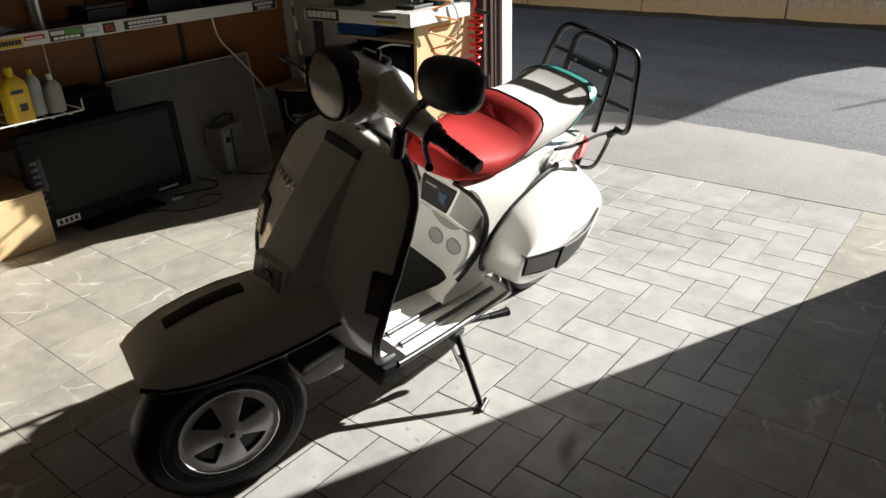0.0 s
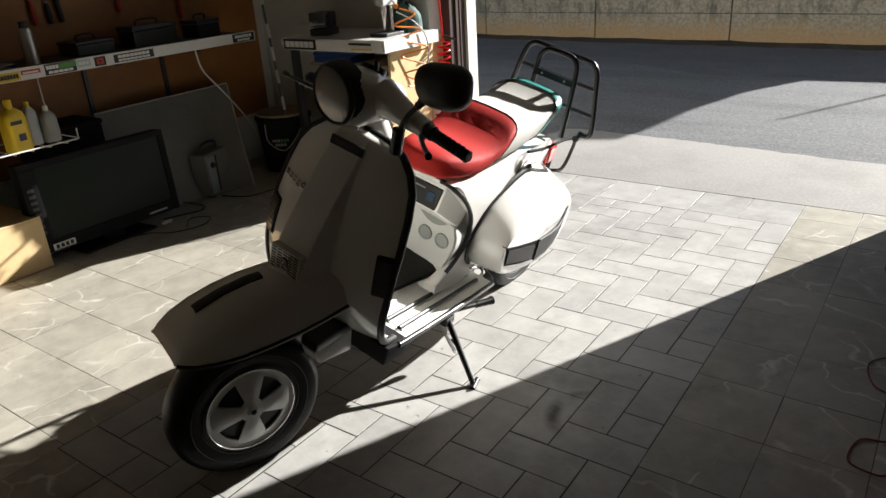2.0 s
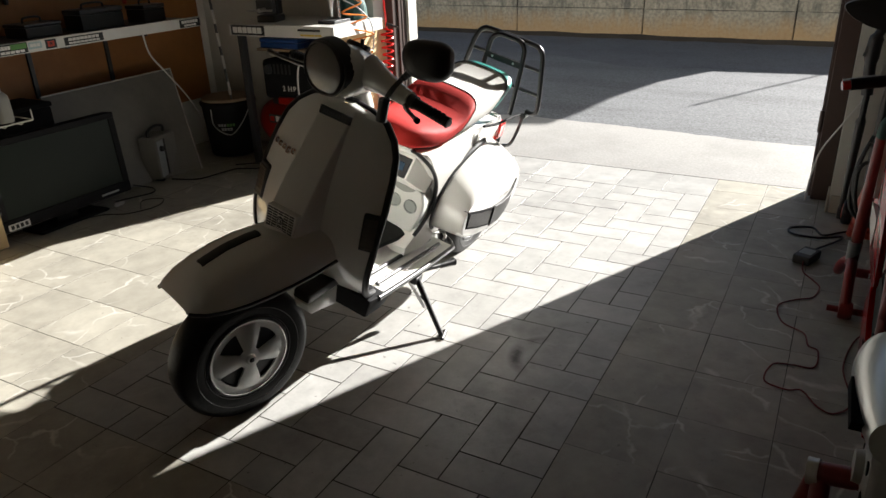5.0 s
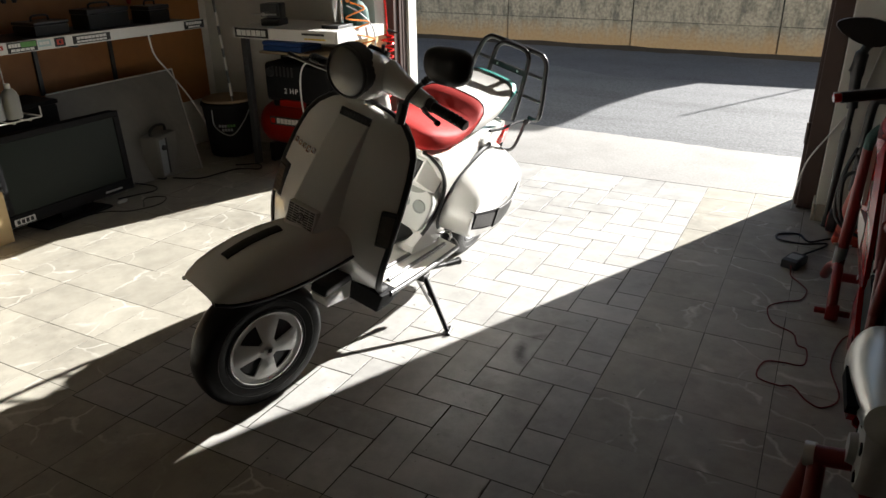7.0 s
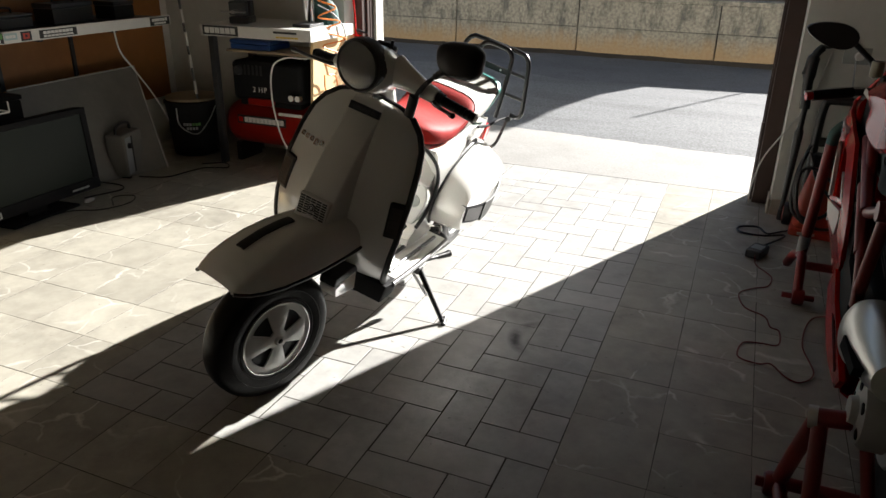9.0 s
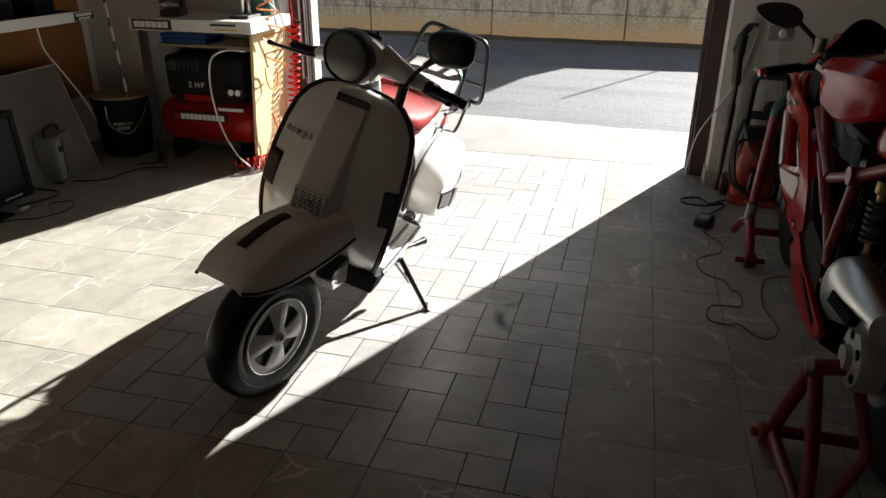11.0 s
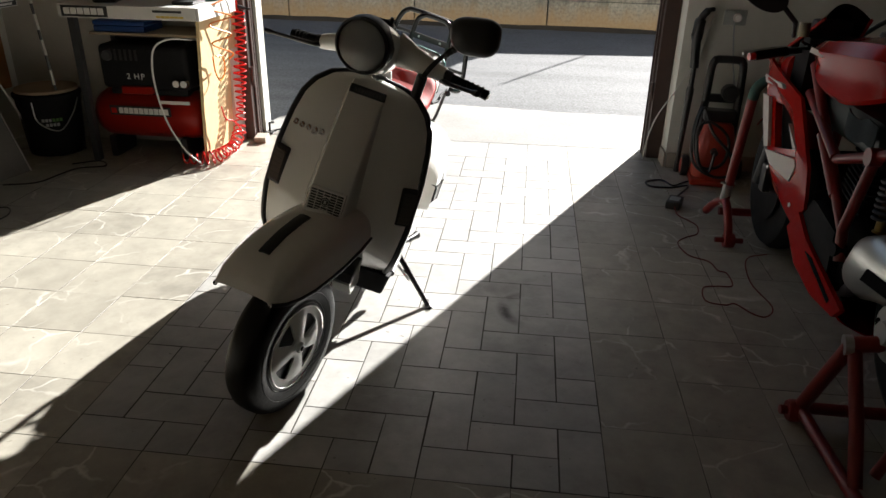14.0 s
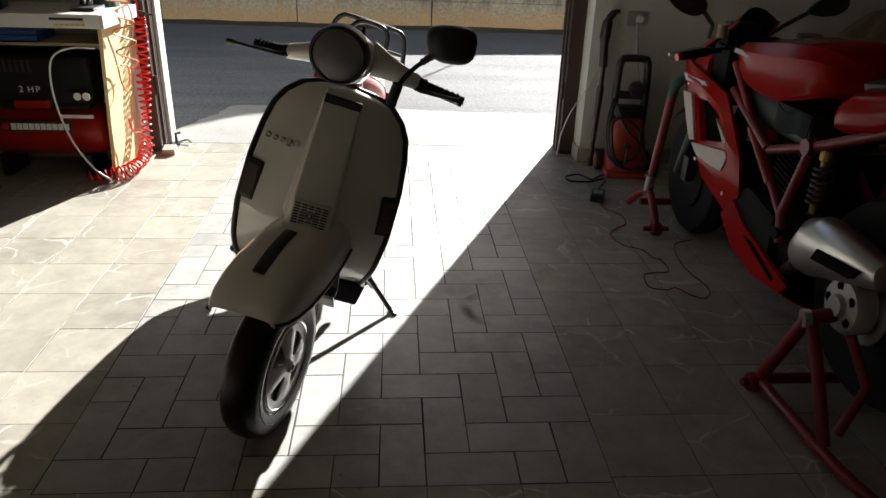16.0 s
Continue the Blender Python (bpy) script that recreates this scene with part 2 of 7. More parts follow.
    link(sm.outputs[0], mxx.inputs[1])
    # a curved tyre scuff
    off = n.new("ShaderNodeVectorMath")
    off.operation = "SUBTRACT"
    off.inputs[1].default_value = (-0.545, 1.435, 0)
    link(geo.outputs["Position"], off.inputs[0])
    ln = n.new("ShaderNodeVectorMath")
    ln.operation = "LENGTH"
    link(off.outputs[0], ln.inputs[0])
    dd = n.new("ShaderNodeMath")
    dd.operation = "SUBTRACT"
    dd.inputs[1].default_value = 0.125
    link(ln.outputs["Value"], dd.inputs[0])
    ab = n.new("ShaderNodeMath")
    ab.operation = "ABSOLUTE"
    link(dd.outputs[0], ab.inputs[0])
    am = n.new("ShaderNodeMapRange")
    am.inputs[1].default_value, am.inputs[2].default_value, am.inputs[3].default_value, am.inputs[4].default_value = 0.0, 0.042, 1.0, 0.0
    am.interpolation_type = "SMOOTHSTEP"
    link(ab.outputs[0], am.inputs[0])
    sx = n.new("ShaderNodeSeparateXYZ")
    link(off.outputs[0], sx.inputs[0])
    side = n.new("ShaderNodeMapRange")
    side.inputs[1].default_value, side.inputs[2].default_value, side.inputs[3].default_value, side.inputs[4].default_value = -0.11, -0.03, 1.0, 0.0
    link(sx.outputs["X"], side.inputs[0])
    arc = n.new("ShaderNodeMath")
    arc.operation = "MULTIPLY"
    link(am.outputs[0], arc.inputs[0])
    link(side.outputs[0], arc.inputs[1])
    arc2 = n.new("ShaderNodeMath")
    arc2.operation = "MULTIPLY"
    link(arc.outputs[0], arc2.inputs[0])
    arcn = n.new("ShaderNodeMapRange")
    arcn.inputs[1].default_value, arcn.inputs[2].default_value, arcn.inputs[4].default_value = 0.32, 0.58, 0.95
    link(cl.outputs["Fac"], arcn.inputs[0])
    link(arcn.outputs[0], arc2.inputs[1])
    tot = n.new("ShaderNodeMath")
    tot.operation = "MAXIMUM"
    link(mxx.outputs[0], tot.inputs[0])
    link(arc2.outputs[0], tot.inputs[1])
    dm = n.new("ShaderNodeMix")
    dm.data_type = "RGBA"
    dm.inputs[7].default_value = (0.045, 0.038, 0.032, 1)
    link(tot.outputs[0], dm.inputs[0])
    link(mix.outputs[2], dm.inputs[6])
    link(dm.outputs[2], b.inputs["Base Color"])
    ro = n.new("ShaderNodeMapRange")
    ro.inputs[3].default_value, ro.inputs[4].default_value = rough - 0.14, rough + 0.16
    link(gr.outputs["Fac"], ro.inputs[0])
    link(ro.outputs[0], b.inputs["Roughness"])
    b.inputs["Specular IOR Level"].default_value = shine
    bp = n.new("ShaderNodeBump")
    bp.inputs["Strength"].default_value, bp.inputs["Distance"].default_value = 0.12, 0.003
    link(cl.outputs["Fac"], bp.inputs["Height"])
    link(bp.outputs[0], b.inputs["Normal"])
    return m


PAVER = stone("pale_stone_paver", (0.41, 0.404, 0.384), (0.5, 0.495, 0.48), 0.25, 0.46, 0.5, 0.4)
MARBLE = stone("beige_marble", (0.362, 0.342, 0.288), (0.6, 0.58, 0.52), 1.0, 0.46, 0.45, 0.38)


# ---- mesh helpers ----
def smooth(ob, angle=40):
    """Round shading that keeps flat faces flat: corner normals weighted by area, split at sharp edges."""
    me = ob.data
    polys = me.polygons
    normals = [p.normal.copy() for p in polys]
    areas = [p.area for p in polys]
    lim = math.cos(radians(angle))
    round_ = {}
    for p in polys:
        p.use_smooth = True
        for v in p.vertices:
            round_.setdefault(v, []).append(p.index)
    out = [None] * len(me.loops)
    for p in polys:
        n = normals[p.index]
        for li in p.loop_indices:
            acc = Vector((0.0, 0.0, 0.0))
            for q in round_[me.loops[li].vertex_index]:
                if normals[q].dot(n) >= lim:
                    acc += normals[q] * areas[q]
            out[li] = acc.normalized() if acc.length > 1e-12 else n
    me.normals_split_custom_set(out)
    return ob


def part(name, bm, mat, parent=None, label="", angle=40):
    """One mesh object out of a bmesh, under a thing or a part."""
    bmesh.ops.recalc_face_normals(bm, faces=bm.faces[:])
    me = bpy.data.meshes.new(name)
    bm.to_mesh(me)
    bm.free()
    me.materials.append(mat)
    ob = new(name, me)
    smooth(ob, angle)
    if parent:
        ob.parent = parent
    if label:
        ob["label"] = label
    return ob


def thing(name, label, category, m=None, group="", kind=""):
    ob = new(name)
    ob.empty_display_size = 0.1
    if m is not None:
        ob.matrix_world = m
    return tagged(ob, label, category, group, kind)


def box(x0, x1, y0, y1, z0, z1, bev=0.0, seg=2):
    bm = bmesh.new()
    bmesh.ops.create_cube(bm, size=1, matrix=Matrix.Translation(((x0 + x1) / 2, (y0 + y1) / 2, (z0 + z1) / 2)) @ Matrix.Diagonal((x1 - x0, y1 - y0, z1 - z0, 1)))
    if bev:
        bmesh.ops.bevel(bm, geom=bm.edges[:], offset=bev, segments=seg, affect="EDGES", profile=0.5)
    return bm


def merged(*bms):
    out = bmesh.new()
    for b in bms:
        me = bpy.data.meshes.new("tmp")
        b.to_mesh(me)
        b.free()
        out.from_mesh(me)
        bpy.data.meshes.remove(me)
    return out


def moved(bm, m):
    bmesh.ops.transform(bm, matrix=m, verts=bm.verts[:])
    return bm


def loft(rings, cap=True, closed=True):
    """Skin between rings with the same number of points."""
    bm = bmesh.new()
    vs = [[bm.verts.new(p) for p in r] for r in rings]
    n = len(rings[0])
    for a, b in zip(vs, vs[1:]):
        for i in range(n if closed else n - 1):
            j = (i + 1) % n
            bm.faces.new((a[i], a[j], b[j], b[i]))
    if cap and closed:
        bm.faces.new(vs[0][::-1])
        bm.faces.new(vs[-1])
    bmesh.ops.remove_doubles(bm, verts=bm.verts[:], dist=1e-5)
    return bm


def curve_points(pts, n):
    """A smooth line through the points (Catmull-Rom), n steps a span."""
    p = [Vector(q) for q in pts]
    p = [p[0] * 2 - p[1]] + p + [p[-1] * 2 - p[-2]]
    out = []
    for i in range(1, len(p) - 2):
        for k in range(n):
            t = k / n
            a, b, c, d = p[i - 1], p[i], p[i + 1], p[i + 2]
            out.append(0.5 * ((2 * b) + (c - a) * t + (2 * a - 5 * b + 4 * c - d) * t * t + (3 * b - a - 3 * c + d) * t ** 3))
    out.append(p[-2])
    return out


def tube(pts, r, n=10, cap=True, closed=False):
    """A round bar along a line; r: one radius or one for each point."""
    p = [Vector(q) for q in pts]
    rs = r if isinstance(r, (list, tuple)) else [r] * len(p)
    rings, up = [], None
    for i, q in enumerate(p):
        if closed:
            d = (p[(i + 1) % len(p)] - p[i - 1]).normalized()
        else:
            d = (p[min(i + 1, len(p) - 1)] - p[max(i - 1, 0)]).normalized()
        if up is None:
            up = d.orthogonal().normalized()
        up = (up - d * up.dot(d))
        up = up.normalized() if up.length > 1e-6 else d.orthogonal().normalized()
        side = d.cross(up)
        rings.append([q + (up * math.cos(a) + side * math.sin(a)) * rs[i] for a in (2 * math.pi * k / n for k in range(n))])
    if closed:
        rings.append(rings[0])
        return loft(rings, cap=False)
    return loft(rings, cap)


def lathe(profile, n=32, m=None):
    """Turns (radius, height) pairs round the z axis."""
    rings = [[(r * math.cos(a), r * math.sin(a), z) for a in (2 * math.pi * k / n for k in range(n))] for r, z in profile]
    bm = loft(rings, cap=profile[0][0] > 1e-4)
    return moved(bm, m) if m is not None else bm


def sheet(f, nu, nv, thick):
    """A thick skin over f(u, v), u and v from 0 to 1."""
    P = [[Vector(f(i / nu, j / nv)) for j in range(nv + 1)] for i in range(nu + 1)]
    N = [[None] * (nv + 1) for _ in range(nu + 1)]
    for i in range(nu + 1):
        for j in range(nv + 1):
            a = P[min(i + 1, nu)][j] - P[max(i - 1, 0)][j]
            b = P[i][min(j + 1, nv)] - P[i][max(j - 1, 0)]
            c = a.cross(b)
            N[i][j] = c.normalized() if c.length > 1e-9 else Vector((0, 0, 1))
    bm = bmesh.new()
    A = [[bm.verts.new(P[i][j]) for j in range(nv + 1)] for i in range(nu + 1)]
    B = [[bm.verts.new(P[i][j] - N[i][j] * thick) for j in range(nv + 1)] for i in range(nu + 1)]
    for i in range(nu):
        for j in range(nv):
            bm.faces.new((A[i][j], A[i + 1][j], A[i + 1][j + 1], A[i][j + 1]))
            bm.faces.new((B[i][j], B[i][j + 1], B[i + 1][j + 1], B[i + 1][j]))
    for i in range(nu):
        bm.faces.new((A[i][0], B[i][0], B[i + 1][0], A[i + 1][0]))
        bm.faces.new((A[i][nv], A[i + 1][nv], B[i + 1][nv], B[i][nv]))
    for j in range(nv):
        bm.faces.new((A[0][j], A[0][j + 1], B[0][j + 1], B[0][j]))
        bm.faces.new((A[nu][j], B[nu][j], B[nu][j + 1], A[nu][j + 1]))
    return bm


def prism(outline, z0, z1, bev=0.0):
    """A flat outline of (x, y) raised from z0 to z1."""
    bm = loft([[(x, y, z0) for x, y in outline], [(x, y, z1) for x, y in outline]])
    if bev:
        bmesh.ops.bevel(bm, geom=[e for e in bm.edges], offset=bev, segments=2, affect="EDGES", profile=0.5)
    return bm


def structure(name, bm, mat, label, category="structure"):
    return tagged(part(name, bm, mat, None, label), "", category, "", "structure")


def text_mesh(body, size, depth=0.001):
    """Raised lettering in the built-in font, as a bmesh round its middle in the xy plane."""
    cu = bpy.data.curves.new("lettering", "FONT")
    cu.body, cu.size, cu.extrude, cu.align_x, cu.align_y = body, size, depth, "CENTER", "CENTER"
    ob = bpy.data.objects.new("lettering", cu)
    me = bpy.data.meshes.new_from_object(ob)
    bm = bmesh.new()
    bm.from_mesh(me)
    bpy.data.objects.remove(ob)
    bpy.data.curves.remove(cu)
    bpy.data.meshes.remove(me)
    return bm

# ---- the place ----
LEFT, RIGHT, FRONT, BACK, CEIL = -3.85, 2.4, 3.28, -2.6, 3.0
DOOR_L, DOOR_R, DOOR_TOP, OUT = -2.345, 0.119, 2.2, 3.66
floor = structure("floor", box(LEFT - 0.2, RIGHT + 0.2, BACK - 0.2, 3.6, -0.12, -0.0006), GROUT, "tiled garage floor of marble squares round a herringbone field", "floor")
rim = random.Random(21)
edge = [(x, 4.5 - 0.085 * max(-2.5, min(2.5, x)) + 0.012 * math.sin(3.6 * x) + 0.015 * math.sin(1.1 * x + 1) + rim.uniform(-0.012, 0.012)) for x in (9 - 0.06 * k for k in range(186))]
edge += [(-2.2 + rim.uniform(-0.02, 0.02) - 0.21 * f ** 1.6, 4.6 - 0.6 * f + rim.uniform(-0.02, 0.02)) for f in (0.0, 0.1, 0.2, 0.3, 0.4, 0.5, 0.6, 0.7, 0.8, 0.9, 1.0)]
structure("pavement", prism([(-2.44, 3.611), (9, 3.611)] + edge, -0.12, -0.002), CONCRETE, "pale worn concrete apron before the garage door", "pavement")
road = structure("road", box(-60, 60, 3.665, 9.6, -0.3, -0.012), ASPHALT, "sunlit grey asphalt lane with an older dark strip", "road")
rough = [(60, 7.45), (6, 7.4), (0.5, 7.3), (-1.16, 7.17), (-1.5, 7.1), (-1.96, 7.12), (-2.42, 7.39), (-3.0, 7.67), (-3.61, 7.68), (-4.14, 7.48), (-6, 7.6), (-60, 7.5)]
old = []
for (xa, ya), (xb, yb) in zip(rough, rough[1:]):
    m_ = max(1, min(40, int(abs(xa - xb) / 0.07)))
    old += [(xa + (xb - xa) * k / m_, ya + (yb - ya) * k / m_ + rim.uniform(-0.02, 0.02)) for k in range(m_)]
part("old_strip", loft([[(x, y, -0.007) for x, y in old], [(x, 9.6, -0.007) for x, y in old]], False, False), OLD_ASPHALT, road, "older dark asphalt strip along the wall")
structure("ground", box(-400, 400, -400, 400, -0.6, -0.14), CONCRETE, "pale dry ground round the garage", "ground")
structure("wall_west", box(LEFT - 0.2, LEFT, BACK, OUT, -0.1, CEIL), BACK_WALL, "old white wall behind the workbench", "wall")
structure("wall_east", box(RIGHT, RIGHT + 0.2, BACK, OUT, -0.1, CEIL), SHADE_WALL, "side wall of the garage, coloured near-black to keep its side shaded", "wall")
structure("wall_south", box(LEFT - 0.2, RIGHT + 0.2, BACK - 0.2, BACK, -0.1, CEIL), BACK_WALL, "plain back wall of the garage", "wall")
structure("ceiling", box(LEFT - 0.2, RIGHT + 0.2, BACK - 0.2, OUT, CEIL, CEIL + 0.2), CEILING_WOOD, "plain warm wooden garage ceiling", "ceiling")
# last box: an unseen corbel, added to keep the sun off the bottles
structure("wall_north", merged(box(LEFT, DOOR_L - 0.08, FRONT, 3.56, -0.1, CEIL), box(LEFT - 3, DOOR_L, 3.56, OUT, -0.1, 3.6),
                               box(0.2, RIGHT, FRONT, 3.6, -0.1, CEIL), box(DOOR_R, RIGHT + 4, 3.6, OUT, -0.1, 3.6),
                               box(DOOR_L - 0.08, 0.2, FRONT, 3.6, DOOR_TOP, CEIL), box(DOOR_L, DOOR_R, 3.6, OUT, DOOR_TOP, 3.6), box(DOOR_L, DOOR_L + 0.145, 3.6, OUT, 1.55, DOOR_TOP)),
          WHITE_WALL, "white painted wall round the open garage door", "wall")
structure("skirting", merged(box(0.206, RIGHT, FRONT - 0.012, FRONT - 0.001, 0.0, 0.09, 0.003), box(0.188, 0.2, FRONT - 0.012, 3.42, 0.0, 0.09, 0.003)), MARBLE_TRIM, "stained beige stone skirting at the wall foot", "skirting")


def door_post(x0, x1, y0, y1, sgn):
    p = thing("door_post", "dark brown painted steel post of the garage door", "door frame", None, "garage door posts", "structure")
    part("post", box(x0, x1, y0, y1, 0.002, DOOR_TOP - 0.003, 0.004), BROWN_STEEL, p)
    xe = x0 if sgn > 0 else x1
    part("guide_flange", box(xe - 0.012, xe + 0.012, y0 + 0.05, y0 + 0.075, 0.003, DOOR_TOP - 0.004, 0.002), BROWN_STEEL, p)
    part("guide_flange", box(xe - 0.018, xe + 0.006 * -sgn, y0 + 0.10, y0 + 0.115, 0.003, DOOR_TOP - 0.004, 0.002), BROWN_STEEL, p)
    for z in (0.35, 1.1, 1.85):
        part("hinge", tube([(xe - sgn * 0.012, y0 + 0.02, z), (xe - sgn * 0.012, y0 + 0.02, z + 0.11)], 0.011, 12), BROWN_STEEL, p, "steel barrel hinge")
    return p


door_post(0.112, 0.198, 3.44, 3.598, 1)
door_post(-2.424, -2.362, 3.40, 3.558, -1)

# retaining wall of cast panels across the lane, with the upper lane behind it
FAR = pose(-2, 9.22, 0, 0, 0, -2.6)
far = thing("far_wall", "low stained concrete retaining wall across the lane", "wall", FAR, "", "structure")
for k in range(-12, 13):
    x0 = -0.245 + 1.81 * k
    part("wall_panel", merged(box(x0 + 0.007, x0 + 1.803, 0.0, 0.3, -0.2, 0.357, 0.008), box(x0 + 0.007, x0 + 1.803, 0.006, 0.3, 0.361, 0.70, 0.006)), STAINED, far, "weathered concrete wall panel with a casting line")
part("coping", box(-22, 23, -0.012, 0.32, 0.70, 0.76, 0.01), STAINED, far, "flat concrete coping")
litter = []
for k in range(160):
    x = rim.uniform(-14, 14)
    r_ = rim.uniform(0.01, 0.05)
    litter.append(moved(lathe([(0.0001, 0.02), (r_ * 0.7, 0.014), (r_ * 1.6, 0.0), (0.0001, 0.0)], 7), Matrix.Translation((x, -0.02 - rim.uniform(0, 0.08), -0.012))))
bank = []
for k in range(177):
    x, w_, h_ = -22 + 0.25 * k, 0.13 + rim.uniform(-0.05, 0.05), 0.034 + rim.uniform(-0.008, 0.01)
    bank.append([(x, -0.002, -0.03), (x, -w_, -0.03), (x, -w_, -0.008), (x, -w_ * 0.45, h_ * 0.45), (x, -0.002, h_)])
foot = part("dirt_bank", merged(loft(bank), *litter), DIRT, far, "dark dirt banked at the wall foot")
structure("upper_ground", box(-60, 60, 9.75, 60, -0.3, 0.55), CONCRETE, "raised yard behind the retaining wall", "ground")


def shade_house():
    """The house beyond the lane, whose roof line throws the shade on it."""
    h = thing("house", "plain plastered house beyond the lane with a low garden wall", "house")
    D = 11.5

    def cast(x, y):
        k = (D - y) / SUN_AZ.y
        return (x + SUN_AZ.x * k, k * math.tan(SUN_EL))
    roof = [cast(*q) for q in ((-1.55, 5.6), (-1.62, 5.0), (-1.72, 4.45), (-2.05, 4.33), (-2.46, 3.9), (-2.7, 3.66), (-6.0, 3.5))]
    xr = cast(-1.0, 7.08)
    top = roof[-1][1]
    face = [(xr[0] - 9, 0.4), (xr[0], 0.4), xr] + [cast(-1.33, 6.45)] + roof[:-1] + [(xr[0] - 9, roof[-2][1])]
    part("house_wall", moved(prism(face, 0, 5.0), Matrix.Translation((0, D, 0)) @ Matrix.Rotation(radians(90), 4, "X") @ Matrix.Diagonal((1, 1, -1, 1))), PLASTER, h)
    # the lower boundary wall that goes on beside it
    a, b = cast(-0.9, 7.1), cast(3.0, 7.55)
    low = [(xr[0] + 0.02, 0.4), (xr[0] + 14, 0.4), (xr[0] + 14, a[1] + (b[1] - a[1]) / (b[0] - a[0]) * 14), (xr[0] + 0.02, a[1])]
    part("garden_wall", moved(prism(low, 0, 0.3), Matrix.Translation((0, D, 0)) @ Matrix.Rotation(radians(90), 4, "X") @ Matrix.Diagonal((1, 1, -1, 1))), PLASTER, h)
    p0, p1 = cast(-0.87, 5.6), cast(-0.1, 7.1)
    part("aerial", tube([(p1[0], D - 0.1, p1[1] - 0.2), (p0[0], D - 0.1, p0[1])], 0.014, 8), DARK_STEEL, h, "thin leaning aerial pole")
    return h


shade_house()

# ---- the scooter ----
def build_scooter():
    base = pose(-1.345, 0.80, 0, 0, 17, 0)
    sc = thing("scooter", "white classic scooter with red, white and green seat on side stand", "scooter", base)
    AX0, AXD = Vector((0, -0.05, 0.215)), Vector((0, 0.436, 0.9)).normalized()

    def steer(deg):
        return Matrix.Translation(AX0) @ Matrix.Rotation(radians(-deg), 4, AXD) @ Matrix.Translation(-AX0)

    S, H = steer(20), Matrix.Translation((-0.01, 0.028, 0.004)) @ steer(11)
    across = Matrix.Rotation(radians(90), 4, "Y")          # lathe axis along x

    # front wheel
    def wheel(m, label):
        w = part("wheel", lathe([(0.03, -0.03), (0.1, -0.038), (0.128, -0.036), (0.128, 0.02), (0.1, 0.018), (0.03, 0.014)], 40, m @ across), MATT_BLACK, sc, label)
        prof = [(0.122, -0.034), (0.132, -0.044), (0.16, -0.051), (0.19, -0.05), (0.204, -0.041), (0.2145, -0.024), (0.2165, 0.0),
                (0.2145, 0.024), (0.204, 0.041), (0.19, 0.05), (0.16, 0.051), (0.132, 0.044), (0.122, 0.034)]
        tyre = lathe(prof, 64, m @ across)
        part("tyre", tyre, RUBBER, w, "worn black rubber tyre", 60)
        ribs = []
        for x in (-0.021, -0.008, 0.008, 0.021):
            rr = 0.2148 - abs(x) * 0.12
            for k in range(48):
                a = 2 * math.pi * (k + (0.5 if x > 0 else 0)) / 48
                b = box(x - 0.005, x + 0.005, -0.0095, 0.0095, -0.002, 0.0006)
                ribs.append(moved(b, m @ Matrix.Rotation(a, 4, "X") @ Matrix.Translation((0, 0, rr)) @ Matrix.Rotation(0.5 if x > 0 else -0.5, 4, "Z")))
        part("tread", merged(*ribs), RUBBER, w)
        rim = [(0.118, -0.036), (0.124, -0.046), (0.134, -0.047), (0.136, -0.043), (0.126, -0.02), (0.126, 0.02), (0.136, 0.043), (0.134, 0.047), (0.124, 0.046), (0.118, 0.036)]
        part("rim", lathe(rim, 56, m @ across), DARK_STEEL, w, "dark steel rim")
        # sidewall ridges in paler rubber: their highlight is put into the colour
        for r_ in (0.1395, 0.166):
            part("sidewall_line", moved(tube([(r_ * math.cos(a), r_ * math.sin(a), 0.0475 if r_ < 0.15 else 0.0512) for a in (2 * math.pi * k / 64 for k in range(64))], 0.0012, 6, closed=True), m @ across), GREY_RUBBER, w)
        return w

    fw = wheel(S @ Matrix.Translation((-0.012, -0.03, 0.2165)), "small front wheel with a silver four-window cover")
    fm = S @ Matrix.Translation((-0.012, -0.03, 0.2165))
    # silver cover with four windows on the side that faces the stand
    hub = lathe([(0.0001, 0.064), (0.013, 0.064), (0.016, 0.06), (0.017, 0.052), (0.0001, 0.05)], 32)
    part("hub_cap", moved(hub, fm @ across), GREY_PAINT, fw)
    # four broad blades between four wedge-shaped windows, in one skin
    bmc = bmesh.new()
    rows = []
    for r, aw, z in ((0.012, 13, 0.056), (0.034, 13, 0.053), (0.05, 17, 0.051), (0.068, 19.5, 0.049), (0.086, 21, 0.047), (0.101, 21.5, 0.045), (0.113, 21.5, 0.043), (0.124, 21.5, 0.047)):
        row = []
        for k in range(4):
            for off in [-aw, -aw / 2, 0, aw / 2, aw] + [aw + (90 - 2 * aw) * j / 6 for j in range(1, 6)]:
                a = radians(90 * k + off + 45)
                ridge = 0.005 * math.cos(math.pi * (off - 45) / (90 - 2 * aw)) if off > aw else 0
                row.append(bmc.verts.new((r * math.cos(a), r * math.sin(a), z + ridge * (0.045 < r < 0.105))))
        rows.append(row)
    for i in range(len(rows) - 1):
        for k in range(40):
            if k % 10 < 4 and 0 < i < 5:
                continue
            j = (k + 1) % 40
            bmc.faces.new((rows[i][k], rows[i][j], rows[i + 1][j], rows[i + 1][k]))
    ext = bmesh.ops.extrude_face_region(bmc, geom=bmc.faces[:])
    bmesh.ops.translate(bmc, verts=[v for v in ext["geom"] if isinstance(v, bmesh.types.BMVert)], vec=(0, 0, -0.006))
    part("wheel_cover", moved(bmc, fm @ across), GREY_PAINT, fw, "silver wheel cover with four windows")
